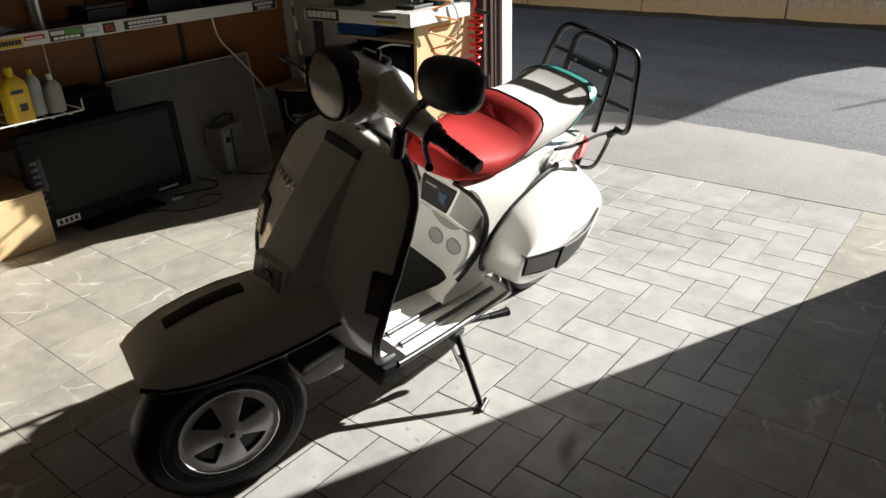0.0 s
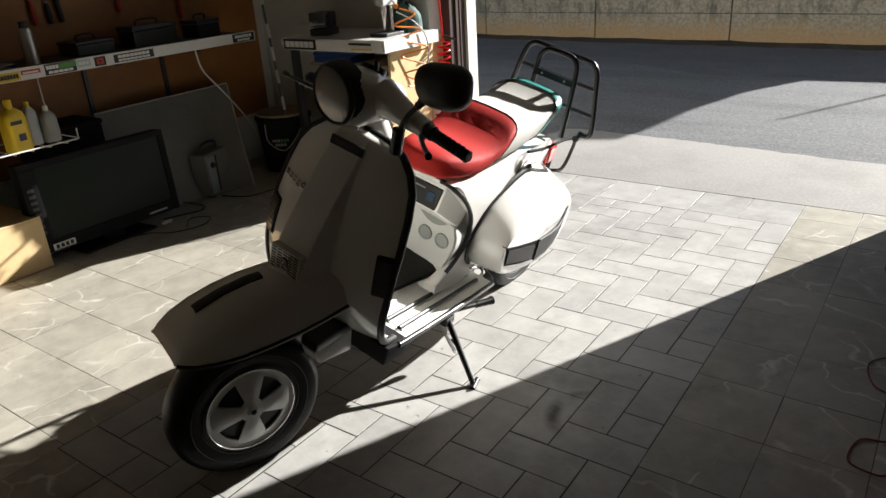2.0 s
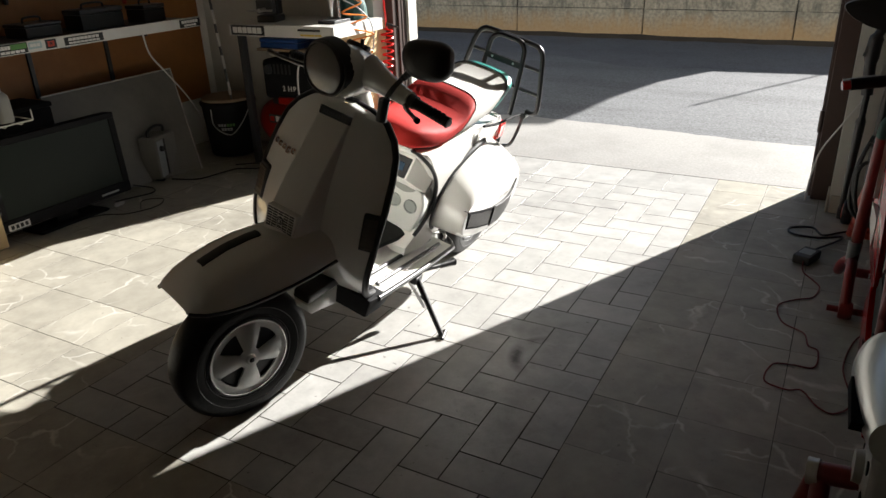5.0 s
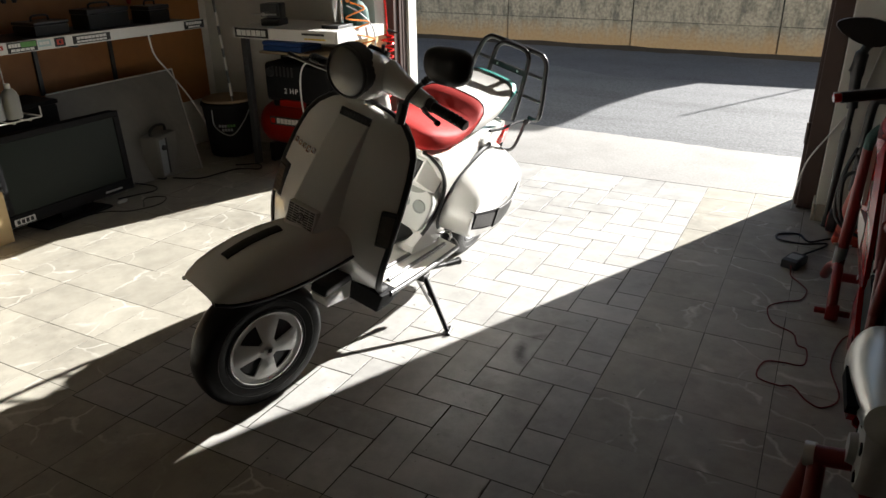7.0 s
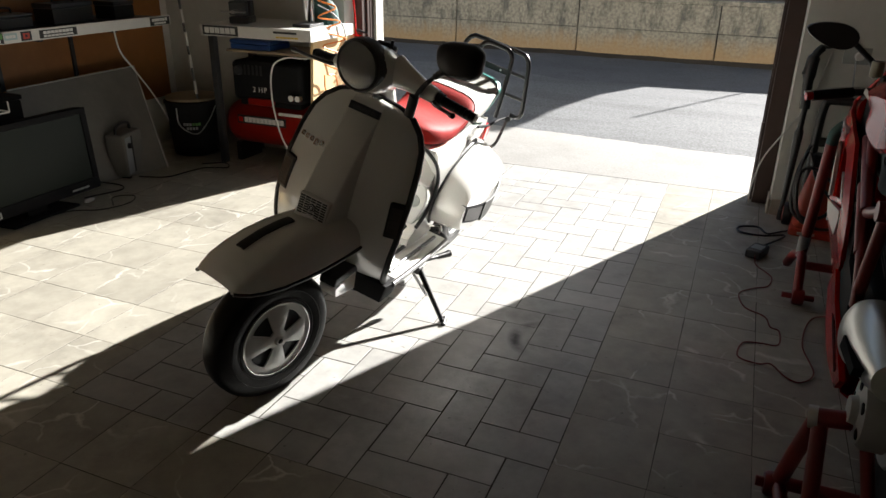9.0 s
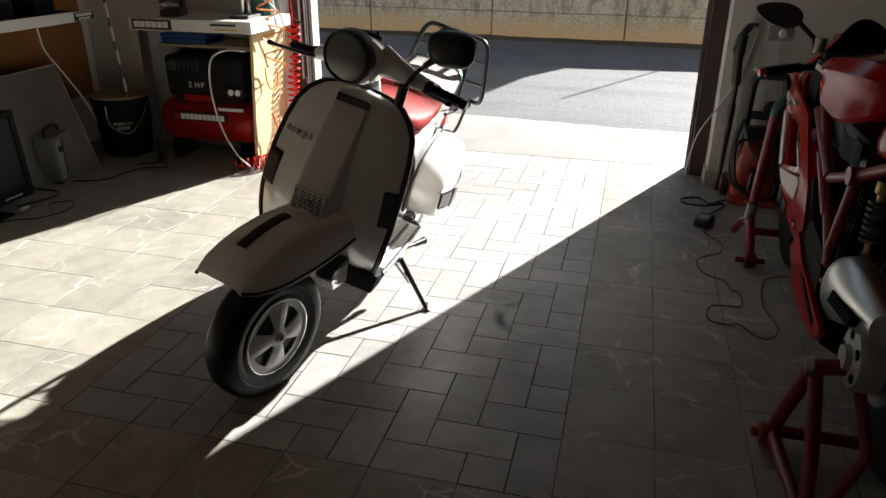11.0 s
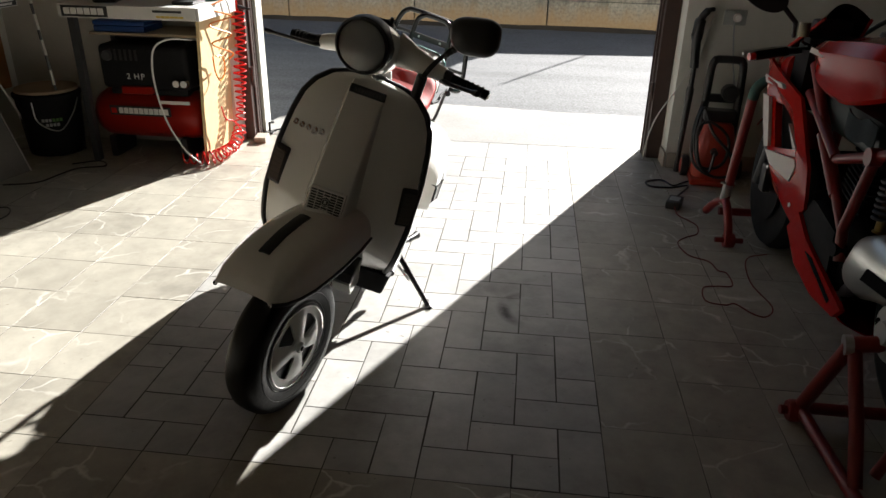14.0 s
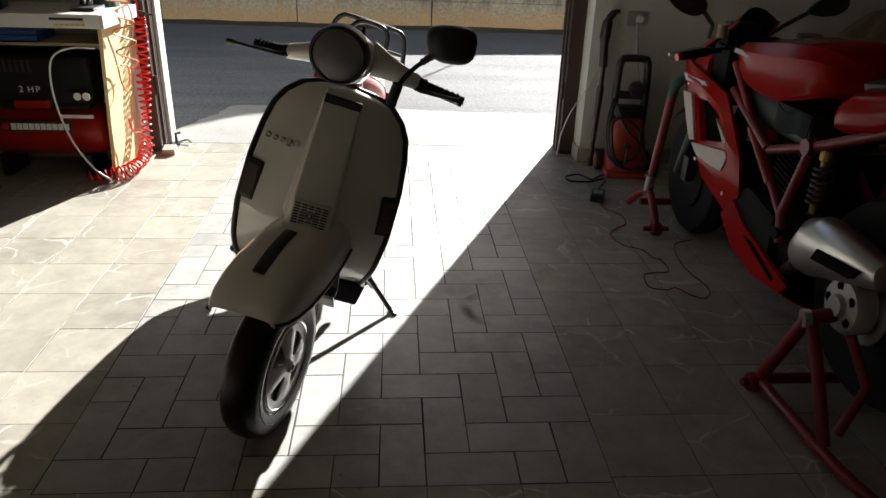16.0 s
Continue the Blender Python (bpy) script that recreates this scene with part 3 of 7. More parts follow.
    part("cover_ring", moved(tube([(0.1255 * math.cos(a), 0.1255 * math.sin(a), 0.0475) for a in (2 * math.pi * k / 64 for k in range(64))], 0.0022, 6, closed=True), fm @ across), CHROME, fw, "bright rolled edge of the cover")
    part("axle_nut", moved(lathe([(0.0001, 0.068), (0.005, 0.068), (0.008, 0.065), (0.009, 0.058), (0.0001, 0.058)], 12), fm @ across), BLACK, fw)
    rw = wheel(Matrix.Translation((0.06, 1.365, 0.2165)), "small rear wheel under the side panels")

    # front mudguard: arch sections from the back to the beak
    secs = [(0.235, 0.586, 0.49, 0.108), (0.16, 0.59, 0.472, 0.114), (0.08, 0.588, 0.457, 0.118), (0.0, 0.58, 0.446, 0.119),
            (-0.07, 0.564, 0.438, 0.117), (-0.13, 0.541, 0.437, 0.113), (-0.18, 0.514, 0.44, 0.105), (-0.21, 0.485, 0.446, 0.094), (-0.226, 0.46, 0.449, 0.084)]

    def guard(u, v, grow=0.0):
        k = u * (len(secs) - 1)
        i = min(int(k), len(secs) - 2)
        f = k - i
        ly, top, low, w = [a + (b - a) * f for a, b in zip(secs[i], secs[i + 1])]
        a = math.pi * v
        c, s = math.cos(a), math.sin(a)
        x = -(w + grow) * math.copysign(abs(c) ** 0.68, c)
        z = low + (top + grow - low) * abs(s) ** 0.62
        return (x - 0.02, ly, z)

    g = part("front_mudguard", moved(sheet(guard, 24, 28, 0.003), S), WHITE_PAINT, sc, "white beaked front mudguard")
    bead = [Vector(guard(u / 24, 1.0)) for u in range(24)]
    part("guard_trim", moved(tube(bead, 0.006, 8), S), BLACK, g, "black rubber edge trim")
    bead = [Vector(guard(u / 24, 0.0)) for u in range(24)]
    part("guard_trim", moved(tube(bead, 0.006, 8), S), BLACK, g, "black rubber edge trim")

    def crest(u, v):
        a = Vector(guard(0.32 + 0.34 * u, 0.5, 0.008))
        return (a.x + (v - 0.5) * 0.034, a.y, a.z - 0.003 * (2 * v - 1) ** 2)
    part("guard_crest", moved(sheet(crest, 14, 4, 0.014), S), BLACK, g, "black rubber crest strip on the mudguard")

    # fork link cover and damper on the wheel's left side
    lk = loft([[(0.07, 0.112, 0.35), (0.128, 0.112, 0.348), (0.128, 0.245, 0.32), (0.07, 0.245, 0.32)], [(0.062, 0.10, 0.385), (0.118, 0.10, 0.385), (0.118, 0.25, 0.385), (0.062, 0.25, 0.385)]])
    bmesh.ops.bevel(lk, geom=lk.edges[:], offset=0.006, segments=2, affect="EDGES", profile=0.5)
    link = part("fork_link", lk, WHITE_PAINT, sc, "white fork link cover with a black top band")
    part("link_band", box(0.06, 0.121, 0.1, 0.254, 0.386, 0.42, 0.008), BLACK, link)
    part("damper", moved(tube([(-0.085, -0.03, 0.225), (-0.09, 0.04, 0.33), (-0.06, 0.11, 0.45)], [0.03, 0.022, 0.02], 14), S), DARK_STEEL, sc)
    part("fork_tube", moved(tube([(-0.075, -0.02, 0.22), (-0.075, 0.03, 0.33), (-0.03, 0.1, 0.5), (0, 0.17, 0.62)], 0.022, 14), S), DARK_STEEL, sc)
    part("brake_cable", moved(tube(curve_points([(-0.07, 0.0, 0.24), (-0.1, -0.045, 0.27), (-0.085, 0.04, 0.42)], 8), 0.006, 8), S), BLACK, sc)

    # legshield
    out = [(0.334, 0.186), (0.36, 0.197), (0.44, 0.213), (0.55, 0.222), (0.69, 0.219), (0.78, 0.208), (0.84, 0.194), (0.88, 0.170), (0.913, 0.132), (0.929, 0.085), (0.936, 0.0)]

    def half(z):
        for (za, wa), (zb, wb) in zip(out, out[1:]):
            if za <= z <= zb:
                t = (z - za) / (zb - za)
                return wa + (wb - wa) * t
        return out[0][1] if z < out[0][0] else 0.0

    def at_height(table, z):
        for (za, ya), (zb, yb) in zip(table, table[1:]):
            if za <= z <= zb:
                t = (z - za) / (zb - za)
                return ya + (yb - ya) * t
        return table[0][1] if z < table[0][0] else table[-1][1]

    # the outer edge rakes back towards the top and sweeps back into the floorboard below
    rake = curve_points([(z, y, 0) for z, y in ((0.334, 0.372), (0.342, 0.338), (0.36, 0.306), (0.40, 0.27), (0.46, 0.246), (0.54, 0.24), (0.62, 0.25), (0.70, 0.268), (0.78, 0.292), (0.86, 0.318), (0.95, 0.348))], 5)
    rake = [(p.x, p.y) for p in rake]
    swell = [(0.33, 0.012), (0.40, 0.038), (0.50, 0.055), (0.62, 0.06), (0.76, 0.06), (0.86, 0.05), (0.95, 0.03)]

    def skin(x, z, lift=0.0):
        """The front face of the legshield: nearly flat cheeks that turn back at the edge."""
        s = min(1.0, abs(x) / max(half(z), 0.02))
        bow = at_height(swell, z) * (1 - s ** 2.3)
        return at_height(rake, z) - bow - lift

    def shield(u, v):
        # u runs up, v across; the top closes in a rounded arch
        z = 0.336 + (0.936 - 0.336) * (1 - (1 - u) ** 1.5)
        w = max(half(z), 0.02)
        s = 2 * v - 1
        s = math.copysign(abs(s) ** 0.85, s)
        return (s * w, skin(s * w, z), z)
    ls = part("legshield", sheet(shield, 44, 36, 0.004), WHITE_PAINT, sc, "white pressed-steel legshield")
    edge = [Vector(shield(u / 44, 1.0)) for u in range(45)] + [Vector(shield(u / 44, 0.0)) for u in range(44, -1, -1)]
    part("legshield_trim", tube(edge, 0.0112, 10), BLACK, ls, "black rubber edge trim")

    # horn cover: a flat-topped ridge with creased shoulders and soft flanks, deepest at its foot
    def spine(u, v):
        z = 0.925 - 0.345 * u
        w = 0.05 + 0.003 * u
        f = 0.007 + 0.024 * u                              # flank width
        s = 2 * v - 1
        k = abs(s)
        lift = 0.004 + 0.098 * u ** 1.15
        q = max(0.0, (k - 0.5) / 0.5)
        x = w * min(k, 0.5) / 0.5 + f * q
        l = lift * (1 - 0.06 * (min(k, 0.5) / 0.5) ** 2) * (0.5 + 0.5 * math.cos(math.pi * q)) - 0.003 * q
        x = math.copysign(x, s) - 0.010 - 0.004 * u
        return (x, skin(0.0, z, l) + (skin(x, z) - skin(0.0, z)) * q, z)
    hc = part("horn_cover", sheet(spine, 30, 40, 0.003), WHITE_PAINT, sc, "white horn cover ridge down the middle of the legshield", 80)
    # grille block
    gm = Matrix.Translation((-0.013, 0.096, 0.62)) @ Matrix.Rotation(radians(86), 4, "X")
    gr = part("horn_grille", moved(box(-0.052, 0.052, -0.034, 0.034, -0.02, 0.004, 0.003), gm), WHITE_PAINT, hc, "white slotted horn grille")
    for r in range(8):
        for c in range(5):
            x, y = -0.0385 + 0.01925 * c, -0.0275 + 0.0079 * r
            if c == 2 and 2 <= r <= 5:
                continue
            part("grille_slot", moved(box(x - 0.0082, x + 0.0082, y - 0.0024, y + 0.0024, 0.002, 0.0046), gm), BLACK, gr)
    hexa = [(0.0145 * math.cos(a), 0.0145 * math.sin(a)) for a in (math.pi / 3 * k + math.pi / 6 for k in range(6))]
    he = part("hexagon_emblem", moved(prism(hexa, 0.003, 0.008, 0.001), gm), BLACK, gr, "dark blue hexagonal emblem with a pale ring")
    part("emblem_ring", moved(tube([(0.0105 * math.cos(a), 0.0105 * math.sin(a), 0.0085) for a in (math.pi / 3 * k + math.pi / 6 for k in range(6))], 0.0011, 5, closed=True), gm), GREY_PAINT, he)
    part("emblem_mark", moved(box(-0.004, 0.003, -0.005, 0.005, 0.006, 0.009, 0.001), gm), GREY_PAINT, he)
    # top badge, a dark plate with a pale bar
    bm_ = Matrix.Translation((-0.008, skin(0.0, 0.903) - 0.0125, 0.903)) @ Matrix.Rotation(radians(74), 4, "X")
    bd = part("badge", moved(box(-0.054, 0.054, -0.0125, 0.0125, -0.006, 0.003, 0.002), bm_), BLACK, sc, "black badge plate with dim raised marks")
    for k in range(8):
        part("badge_mark", moved(box(-0.040 + 0.0105 * k, -0.0325 + 0.0105 * k, -0.006, 0.004, 0.002, 0.0042), bm_), DARK_STEEL, bd)
    # script badge: plain raised bars of its size
    for k, (w, h, dz) in enumerate(((0.016, 0.016, 0.001), (0.015, 0.0145, 0), (0.0145, 0.015, 0), (0.0155, 0.022, -0.003), (0.0155, 0.016, 0))):
        x = -0.184 + 0.0215 * k
        z = 0.756 + 0.0015 * k + dz
        turn = math.degrees(math.atan2(skin(x + 0.01, z) - skin(x - 0.01, z), 0.02))
        m = Matrix.Translation((x, skin(x, z, 0.006), z)) @ Matrix.Rotation(radians(turn), 4, "Z") @ Matrix.Rotation(radians(-16), 4, "X")
        sb = part("script_badge", moved(tube([(0.4 * w * math.cos(a), 0, 0.4 * h * math.sin(a)) for a in (2 * math.pi * j / 16 for j in range(16))], 0.0034, 6, closed=True), m), CHROME, ls, "small raised chrome script mark")
        part("script_stroke", moved(box(-w / 2, -w / 2 + 0.006, -0.0035, 0.0035, -h / 2, h / 2, 0.001), m), CHROME, sb)
        part("script_shade", moved(box(-w / 2 - 0.002, w / 2 + 0.002, 0.003, 0.005, -h / 2 - 0.0015, h / 2 + 0.0015, 0.0005), m), BLACK, sb, "dark backing of the mark")

    # turn signals on the legshield
    for sgn in (-1, 1):
        m = Matrix.Translation((sgn * 0.196, 0.244, 0.622)) @ Matrix.Rotation(radians(sgn * 24), 4, "Z") @ Matrix.Rotation(radians(-6), 4, "X")
        ts = part("turn_signal", moved(box(-0.026, 0.026, -0.016, 0.03, -0.06, 0.06, 0.007, 3), m), BLACK, sc, "black turn signal with a smoked lens")
        part("signal_lens", moved(box(-0.02, 0.02, -0.021, -0.012, -0.052, 0.048, 0.004), m), AMBER_GREY, ts, "smoked ribbed lens")
        for k in range(6):
            part("lens_rib", moved(box(-0.019, 0.019, -0.0225, -0.02, -0.044 + 0.016 * k, -0.0415 + 0.016 * k), m), AMBER_GREY, ts)

    # floorboard with rubber strips
    def board(u, v):
        ly = 0.352 + 0.578 * u
        w = 0.212 - 0.018 * u ** 2
        s = 2 * v - 1
        z = 0.338 - 0.066 * u + 0.045 * max(0, 1 - abs(s) / 0.32) ** 0.6 * 0.9
        return (s * w, ly, z + 0.0)
    fb = part("floorboard", sheet(board, 16, 28, -0.02), WHITE_PAINT, sc, "white ribbed floorboard")
    be = [Vector(board(k / 16, 1.0)) + Vector((0.003, 0, -0.006)) for k in range(17)] + [Vector((0.17, 0.965, 0.262)), Vector((0.13, 0.985, 0.262))]
    part("board_trim", tube(be, 0.01, 10), BLACK_METAL, fb, "black edge trim")
    be = [Vector(board(k / 16, 0.0)) + Vector((-0.003, 0, -0.006)) for k in range(17)]
    part("board_trim", tube(be, 0.01, 10), BLACK_METAL, fb)
    for x in (0.122, 0.172, -0.122, -0.172):
        pts = []
        for k in range(9):
            u = 0.1 + 0.82 * k / 8
            p = Vector(board(u, 0.5))
            pts.append((x * (1 - 0.1 * u), p.y, 0.338 - 0.066 * u + 0.004))
        st = part("rubber_strip", tube(pts, 0.008, 8), BLACK, fb, "black rubber floor strip")
        part("strip_holder", tube([(x_ + math.copysign(0.011, x), y_, z_ - 0.001) for x_, y_, z_ in pts], 0.003, 6), STEEL, st, "aluminium strip holder")
    mat_ = loft([[(-0.075, 0.5, zz), (0.05, 0.5, zz), (0.066, 0.59, zz + 0.004), (0.095, 0.708, zz + 0.012), (0.07, 0.727, zz + 0.022), (-0.085, 0.72, zz + 0.03)] for zz in (0.343, 0.36)])
    bmesh.ops.bevel(mat_, geom=mat_.edges[:], offset=0.003, segments=2, affect="EDGES", profile=0.5)
    part("tunnel_mat", mat_, RUBBER, fb, "black rubber mat over the tunnel")
    part("brake_pedal", merged(tube([(-0.13, 0.47, 0.33), (-0.13, 0.46, 0.40)], 0.006, 8), box(-0.155, -0.105, 0.445, 0.47, 0.40, 0.412, 0.004)), DARK_STEEL, sc)
    # black skirt below
    sk = loft([[(-0.2, 0.30, 0.345), (0.215, 0.30, 0.345), (0.222, 0.38, 0.335), (0.208, 0.56, 0.312), (-0.205, 0.56, 0.312), (-0.222, 0.38, 0.335)],
               [(-0.17, 0.31, 0.265), (0.205, 0.31, 0.265), (0.205, 0.40, 0.258), (0.185, 0.53, 0.268), (-0.18, 0.53, 0.268), (-0.18, 0.38, 0.262)]])
    bmesh.ops.bevel(sk, geom=sk.edges[:], offset=0.008, segments=2, affect="EDGES", profile=0.5)
    part("lower_skirt", sk, MATT_BLACK, sc, "black plastic skirt under the floorboard")
    part("chassis_beam", merged(box(-0.09, 0.09, 0.42, 1.0, 0.215, 0.285, 0.015), tube([(0.21, 0.66, 0.255), (-0.21, 0.66, 0.255)], 0.012, 10)), DARK_STEEL, sc)

    # body tub under the seat, open like a C towards the legs
    side = curve_points([(0.655, 0.722), (0.70, 0.69), (0.75, 0.63), (0.785, 0.575), (0.80, 0.51), (0.79, 0.46), (0.75, 0.41), (0.715, 0.375), (0.66, 0.345)], 3)
    side = [(p.x, p.y) for p in [Vector((q[0], q[1], 0)) for q in side]] + [(0.66, 0.31), (0.8, 0.29), (0.9, 0.30), (1.0, 0.42), (1.36, 0.45), (1.42, 0.47), (1.44, 0.54), (1.41, 0.65), (1.32, 0.70), (1.2, 0.716), (0.95, 0.72)]
    tub = loft([[(x, ly - 0.02 * k if i < 25 else ly, z) for i, (ly, z) in enumerate(side)] for x, k in ((-0.125, 0), (-0.118, 0.5), (0.0, 0.5), (0.118, 0.5), (0.125, 0))])
    for v in tub.verts:
        v.co.x *= 1 - 0.5 * max(0.0, (v.co.y - 1.15) / 0.3) ** 1.4
    part("rear_body", tub, WHITE_PAINT, sc, "white rear body shell")

    # console that fills the tub: lower panel with two discs, radio housing over it
    lower = [(-0.1, 0.365), (0.1, 0.365), (0.118, 0.42), (0.13, 0.47), (0.13, 0.51), (0.118, 0.545), (0.085, 0.562), (-0.085, 0.562), (-0.118, 0.545), (-0.13, 0.51), (-0.13, 0.47), (-0.118, 0.42)]
    lp = loft([[(x * k, ly, 0.465 + (z - 0.465) * k) for x, z in lower] for ly, k in ((0.712, 0.955), (0.716, 0.985), (0.725, 1.0), (0.76, 0.96), (0.80, 0.93))])
    bh = part("console", lp, CONSOLE_WHITE, sc, "white moulded console under the seat nose")
    hv = {}
    hbm = bmesh.new()
    for sg in (-1, 1):
        for key, (x, y, z) in dict(a=(0.063, 0.70, 0.668), b=(0.113, 0.785, 0.60), c=(0.124, 0.715, 0.552), d=(0.047, 0.692, 0.578), t=(0.075, 0.76, 0.715), e=(0.06, 0.715, 0.548), r=(0.11, 0.80, 0.56)).items():
            hv[key, sg] = hbm.verts.new((sg * x, y, z))
    for sg in (-1, 1):
        for keys in ("abcd", "atb", "dce", "cbr", "cre"):
            hbm.faces.new([hv[k, sg] for k in (keys if sg < 0 else keys[::-1])])
    for k1, k2 in ("ad", "de", "ta", "er"):
        hbm.faces.new([hv[k1, -1], hv[k2, -1], hv[k2, 1], hv[k1, 1]])
    bmesh.ops.recalc_face_normals(hbm, faces=hbm.faces[:])
    bmesh.ops.bevel(hbm, geom=[e for e in hbm.edges if e.calc_length() > 0.03 and len(e.link_faces) == 2], offset=0.004, segments=2, affect="EDGES", profile=0.5)
    rh = part("radio_housing", hbm, WHITE_PAINT, bh, "white slanted radio housing", 25)
    rp = loft([[(-0.052, 0.6935 + dy, 0.584), (0.043, 0.6935 + dy, 0.584), (0.057, 0.7 + dy, 0.662), (-0.066, 0.7 + dy, 0.662)] for dy in (-0.008, 0.01)])
    bmesh.ops.bevel(rp, geom=rp.edges[:], offset=0.002, segments=1, affect="EDGES", profile=0.5)
    part("radio", rp, BLACK, rh, "black slot-in radio with a small blue display")
    part("display", loft([[(0.008, 0.6868 + dy, 0.612), (0.034, 0.6868 + dy, 0.612), (0.037, 0.689 + dy, 0.642), (0.009, 0.689 + dy, 0.642)] for dy in (-0.0025, 0.004)]), SCREEN_LIT, rh, "small glowing blue display")
    part("radio_slot", box(-0.045, -0.005, 0.686, 0.69, 0.645, 0.648), GREY_PALE, rh)
    for x in (0.013, 0.081):
        dc = lathe([(0.0001, 0.001), (0.021, 0.001), (0.022, 0.004), (0.0255, 0.0045), (0.027, 0.002), (0.027, -0.004), (0.0001, -0.004)], 28)
        part("speaker_disc", moved(dc, Matrix.Translation((x, 0.711, 0.48)) @ Matrix.Rotation(radians(90), 4, "X")), GREY_PALE, bh, "pale grey round speaker disc")
    # no recess here: a flat plate whose grey carries the pocket's shade
    pocket = [(-0.02, 0.552)] + [(-0.02 + 0.11 * k / 12, 0.552 - 0.004 * k / 12 - 0.024 * math.sin(math.pi * k / 12) ** 0.8) for k in range(1, 12)] + [(0.09, 0.548)]
    part("pocket", moved(prism(pocket, 0.0, 0.004), Matrix.Translation((0, 0.7145, 0)) @ Matrix.Rotation(radians(90), 4, "X")), POCKET_SHADE, bh, "flat grey plate painted as the shaded pocket under the radio")
    edge = curve_points([(0.075, 0.64, 0.722), (0.092, 0.664, 0.706), (0.12, 0.73, 0.645), (0.128, 0.78, 0.575), (0.129, 0.795, 0.51), (0.129, 0.785, 0.46), (0.127, 0.745, 0.41), (0.122, 0.71, 0.375)], 6)
    part("body_trim", tube(edge, 0.0075, 8), BLACK, bh, "black rubber trim")
    edge = [(-p.x, p.y, p.z) for p in edge]
    part("body_trim", tube(edge, 0.0075, 8), BLACK, bh, "black rubber trim")

    # side panels: blunt at the front, full at the shoulder, narrower behind
    inner = [(1.15, 0.636), (1.04, 0.612), (0.92, 0.566), (0.86, 0.515), (0.828, 0.465), (0.822, 0.415), (0.843, 0.368), (0.90, 0.338), (1.0, 0.308), (1.12, 0.28), (1.25, 0.265), (1.36, 0.285), (1.43, 0.345), (1.45, 0.42), (1.42, 0.50), (1.34, 0.572), (1.25, 0.62)]
    outer = [(1.13, 0.515), (1.03, 0.515), (0.93, 0.51), (0.87, 0.50), (0.838, 0.475), (0.83, 0.44), (0.842, 0.40), (0.89, 0.365), (0.98, 0.34), (1.10, 0.318), (1.22, 0.31), (1.31, 0.325), (1.365, 0.365), (1.38, 0.415), (1.35, 0.465), (1.28, 0.50), (1.21, 0.51)]
    inner = [p for p in curve_points([(y, z, 0) for y, z in inner + inner[:1]], 3)][:-1]
    outer = [p for p in curve_points([(y, z, 0) for y, z in outer + outer[:1]], 3)][:-1]
    mid = Vector((1.06, 0.435, 0))
    for sgn in (1, -1):
        rings = [[(sgn * 0.10, p.x, p.y) for p in inner]]
        for f in (0.0, 0.02, 0.06, 0.12, 0.2, 0.32, 0.46, 0.62, 0.8, 1.0):
            x = 0.118 + 0.136 * (1 - (1 - f) ** 3.0)
            rings.append([(sgn * (x - 0.03 * max(0, (a.x - 1.2) / 0.25) * f), a.x + (b.x - a.x) * f, a.y + (b.y - a.y) * f) for a, b in zip(inner, outer)])
        for k, x in ((0.7, 0.26), (0.35, 0.263), (0.05, 0.264)):
            rings.append([(sgn * (x - 0.03 * max(0, (b.x - 1.2) / 0.25) * k), mid.x + (b.x - mid.x) * k, mid.y + (b.y - mid.y) * k) for b in outer])
        cw = part("side_panel", loft(rings), WHITE_PAINT, sc, "white bulbous side panel", 60)
        part("panel_trim", tube([(sgn * 0.121, mid.x + (p.x - mid.x) * 1.025, mid.y + (p.y - mid.y) * 1.025) for p in inner[:20]], 0.0105, 8), BLACK, cw, "black rubber trim along the panel edge")
        frame_ = loft([[(sgn * 0.235, ly, z0), (sgn * x, ly + 0.012, z0), (sgn * x, ly, z1), (sgn * 0.235, ly, z1)] for ly, x, z0, z1 in ((0.842, 0.258, 0.41, 0.487), (0.95, 0.2645, 0.376, 0.462), (1.065, 0.2665, 0.347, 0.435))])
        bmesh.ops.bevel(frame_, geom=frame_.edges[:], offset=0.002, segments=1, affect="EDGES", profile=0.5)
        sg_ = part("side_signal", frame_, MATT_BLACK, cw, "black side signal with a smoked lens")
        part("signal_lens", loft([[(sgn * 0.24, ly, z0), (sgn * x, ly, z0), (sgn * x, ly, z1), (sgn * 0.24, ly, z1)] for ly, x, z0, z1 in ((0.852, 0.2615, 0.421, 0.475), (0.95, 0.2665, 0.391, 0.45), (1.05, 0.2685, 0.362, 0.424))]), LENS, sg_, "smoked lens")
        part("signal_strip", loft([[(sgn * 0.2, ly, z0), (sgn * x, ly, z0), (sgn * x, ly, z1), (sgn * 0.2, ly, z1)] for ly, x, z0, z1 in ((1.07, 0.2715, 0.346, 0.434), (1.16, 0.268, 0.34, 0.422), (1.24, 0.26, 0.345, 0.416), (1.31, 0.247, 0.362, 0.425), (1.37, 0.23, 0.388, 0.44), (1.42, 0.206, 0.405, 0.447))]), SIGNAL_GREY, sg_, "grey strip behind the signal")
        part("signal_edge", tube([(sgn * 0.273, 1.066, 0.438), (sgn * 0.269, 1.16, 0.425), (sgn * 0.261, 1.24, 0.419), (sgn * 0.248, 1.31, 0.428), (sgn * 0.231, 1.37, 0.443), (sgn * 0.207, 1.42, 0.45)], 0.003, 6), BLACK, sg_)
    # seat
    def seat_ring(ly, w, z0, z1, k_=0.012, sq=0.6):
        r = []
        for k in range(24):
            a = 2 * math.pi * k / 24
            c, s = math.cos(a), math.sin(a)
            r.append((w * math.copysign(abs(c) ** sq, c), ly + k_ * math.copysign(abs(s) ** sq, s), (z0 + z1) / 2 + (z1 - z0) / 2 * math.copysign(abs(s) ** sq, s)))
        return r
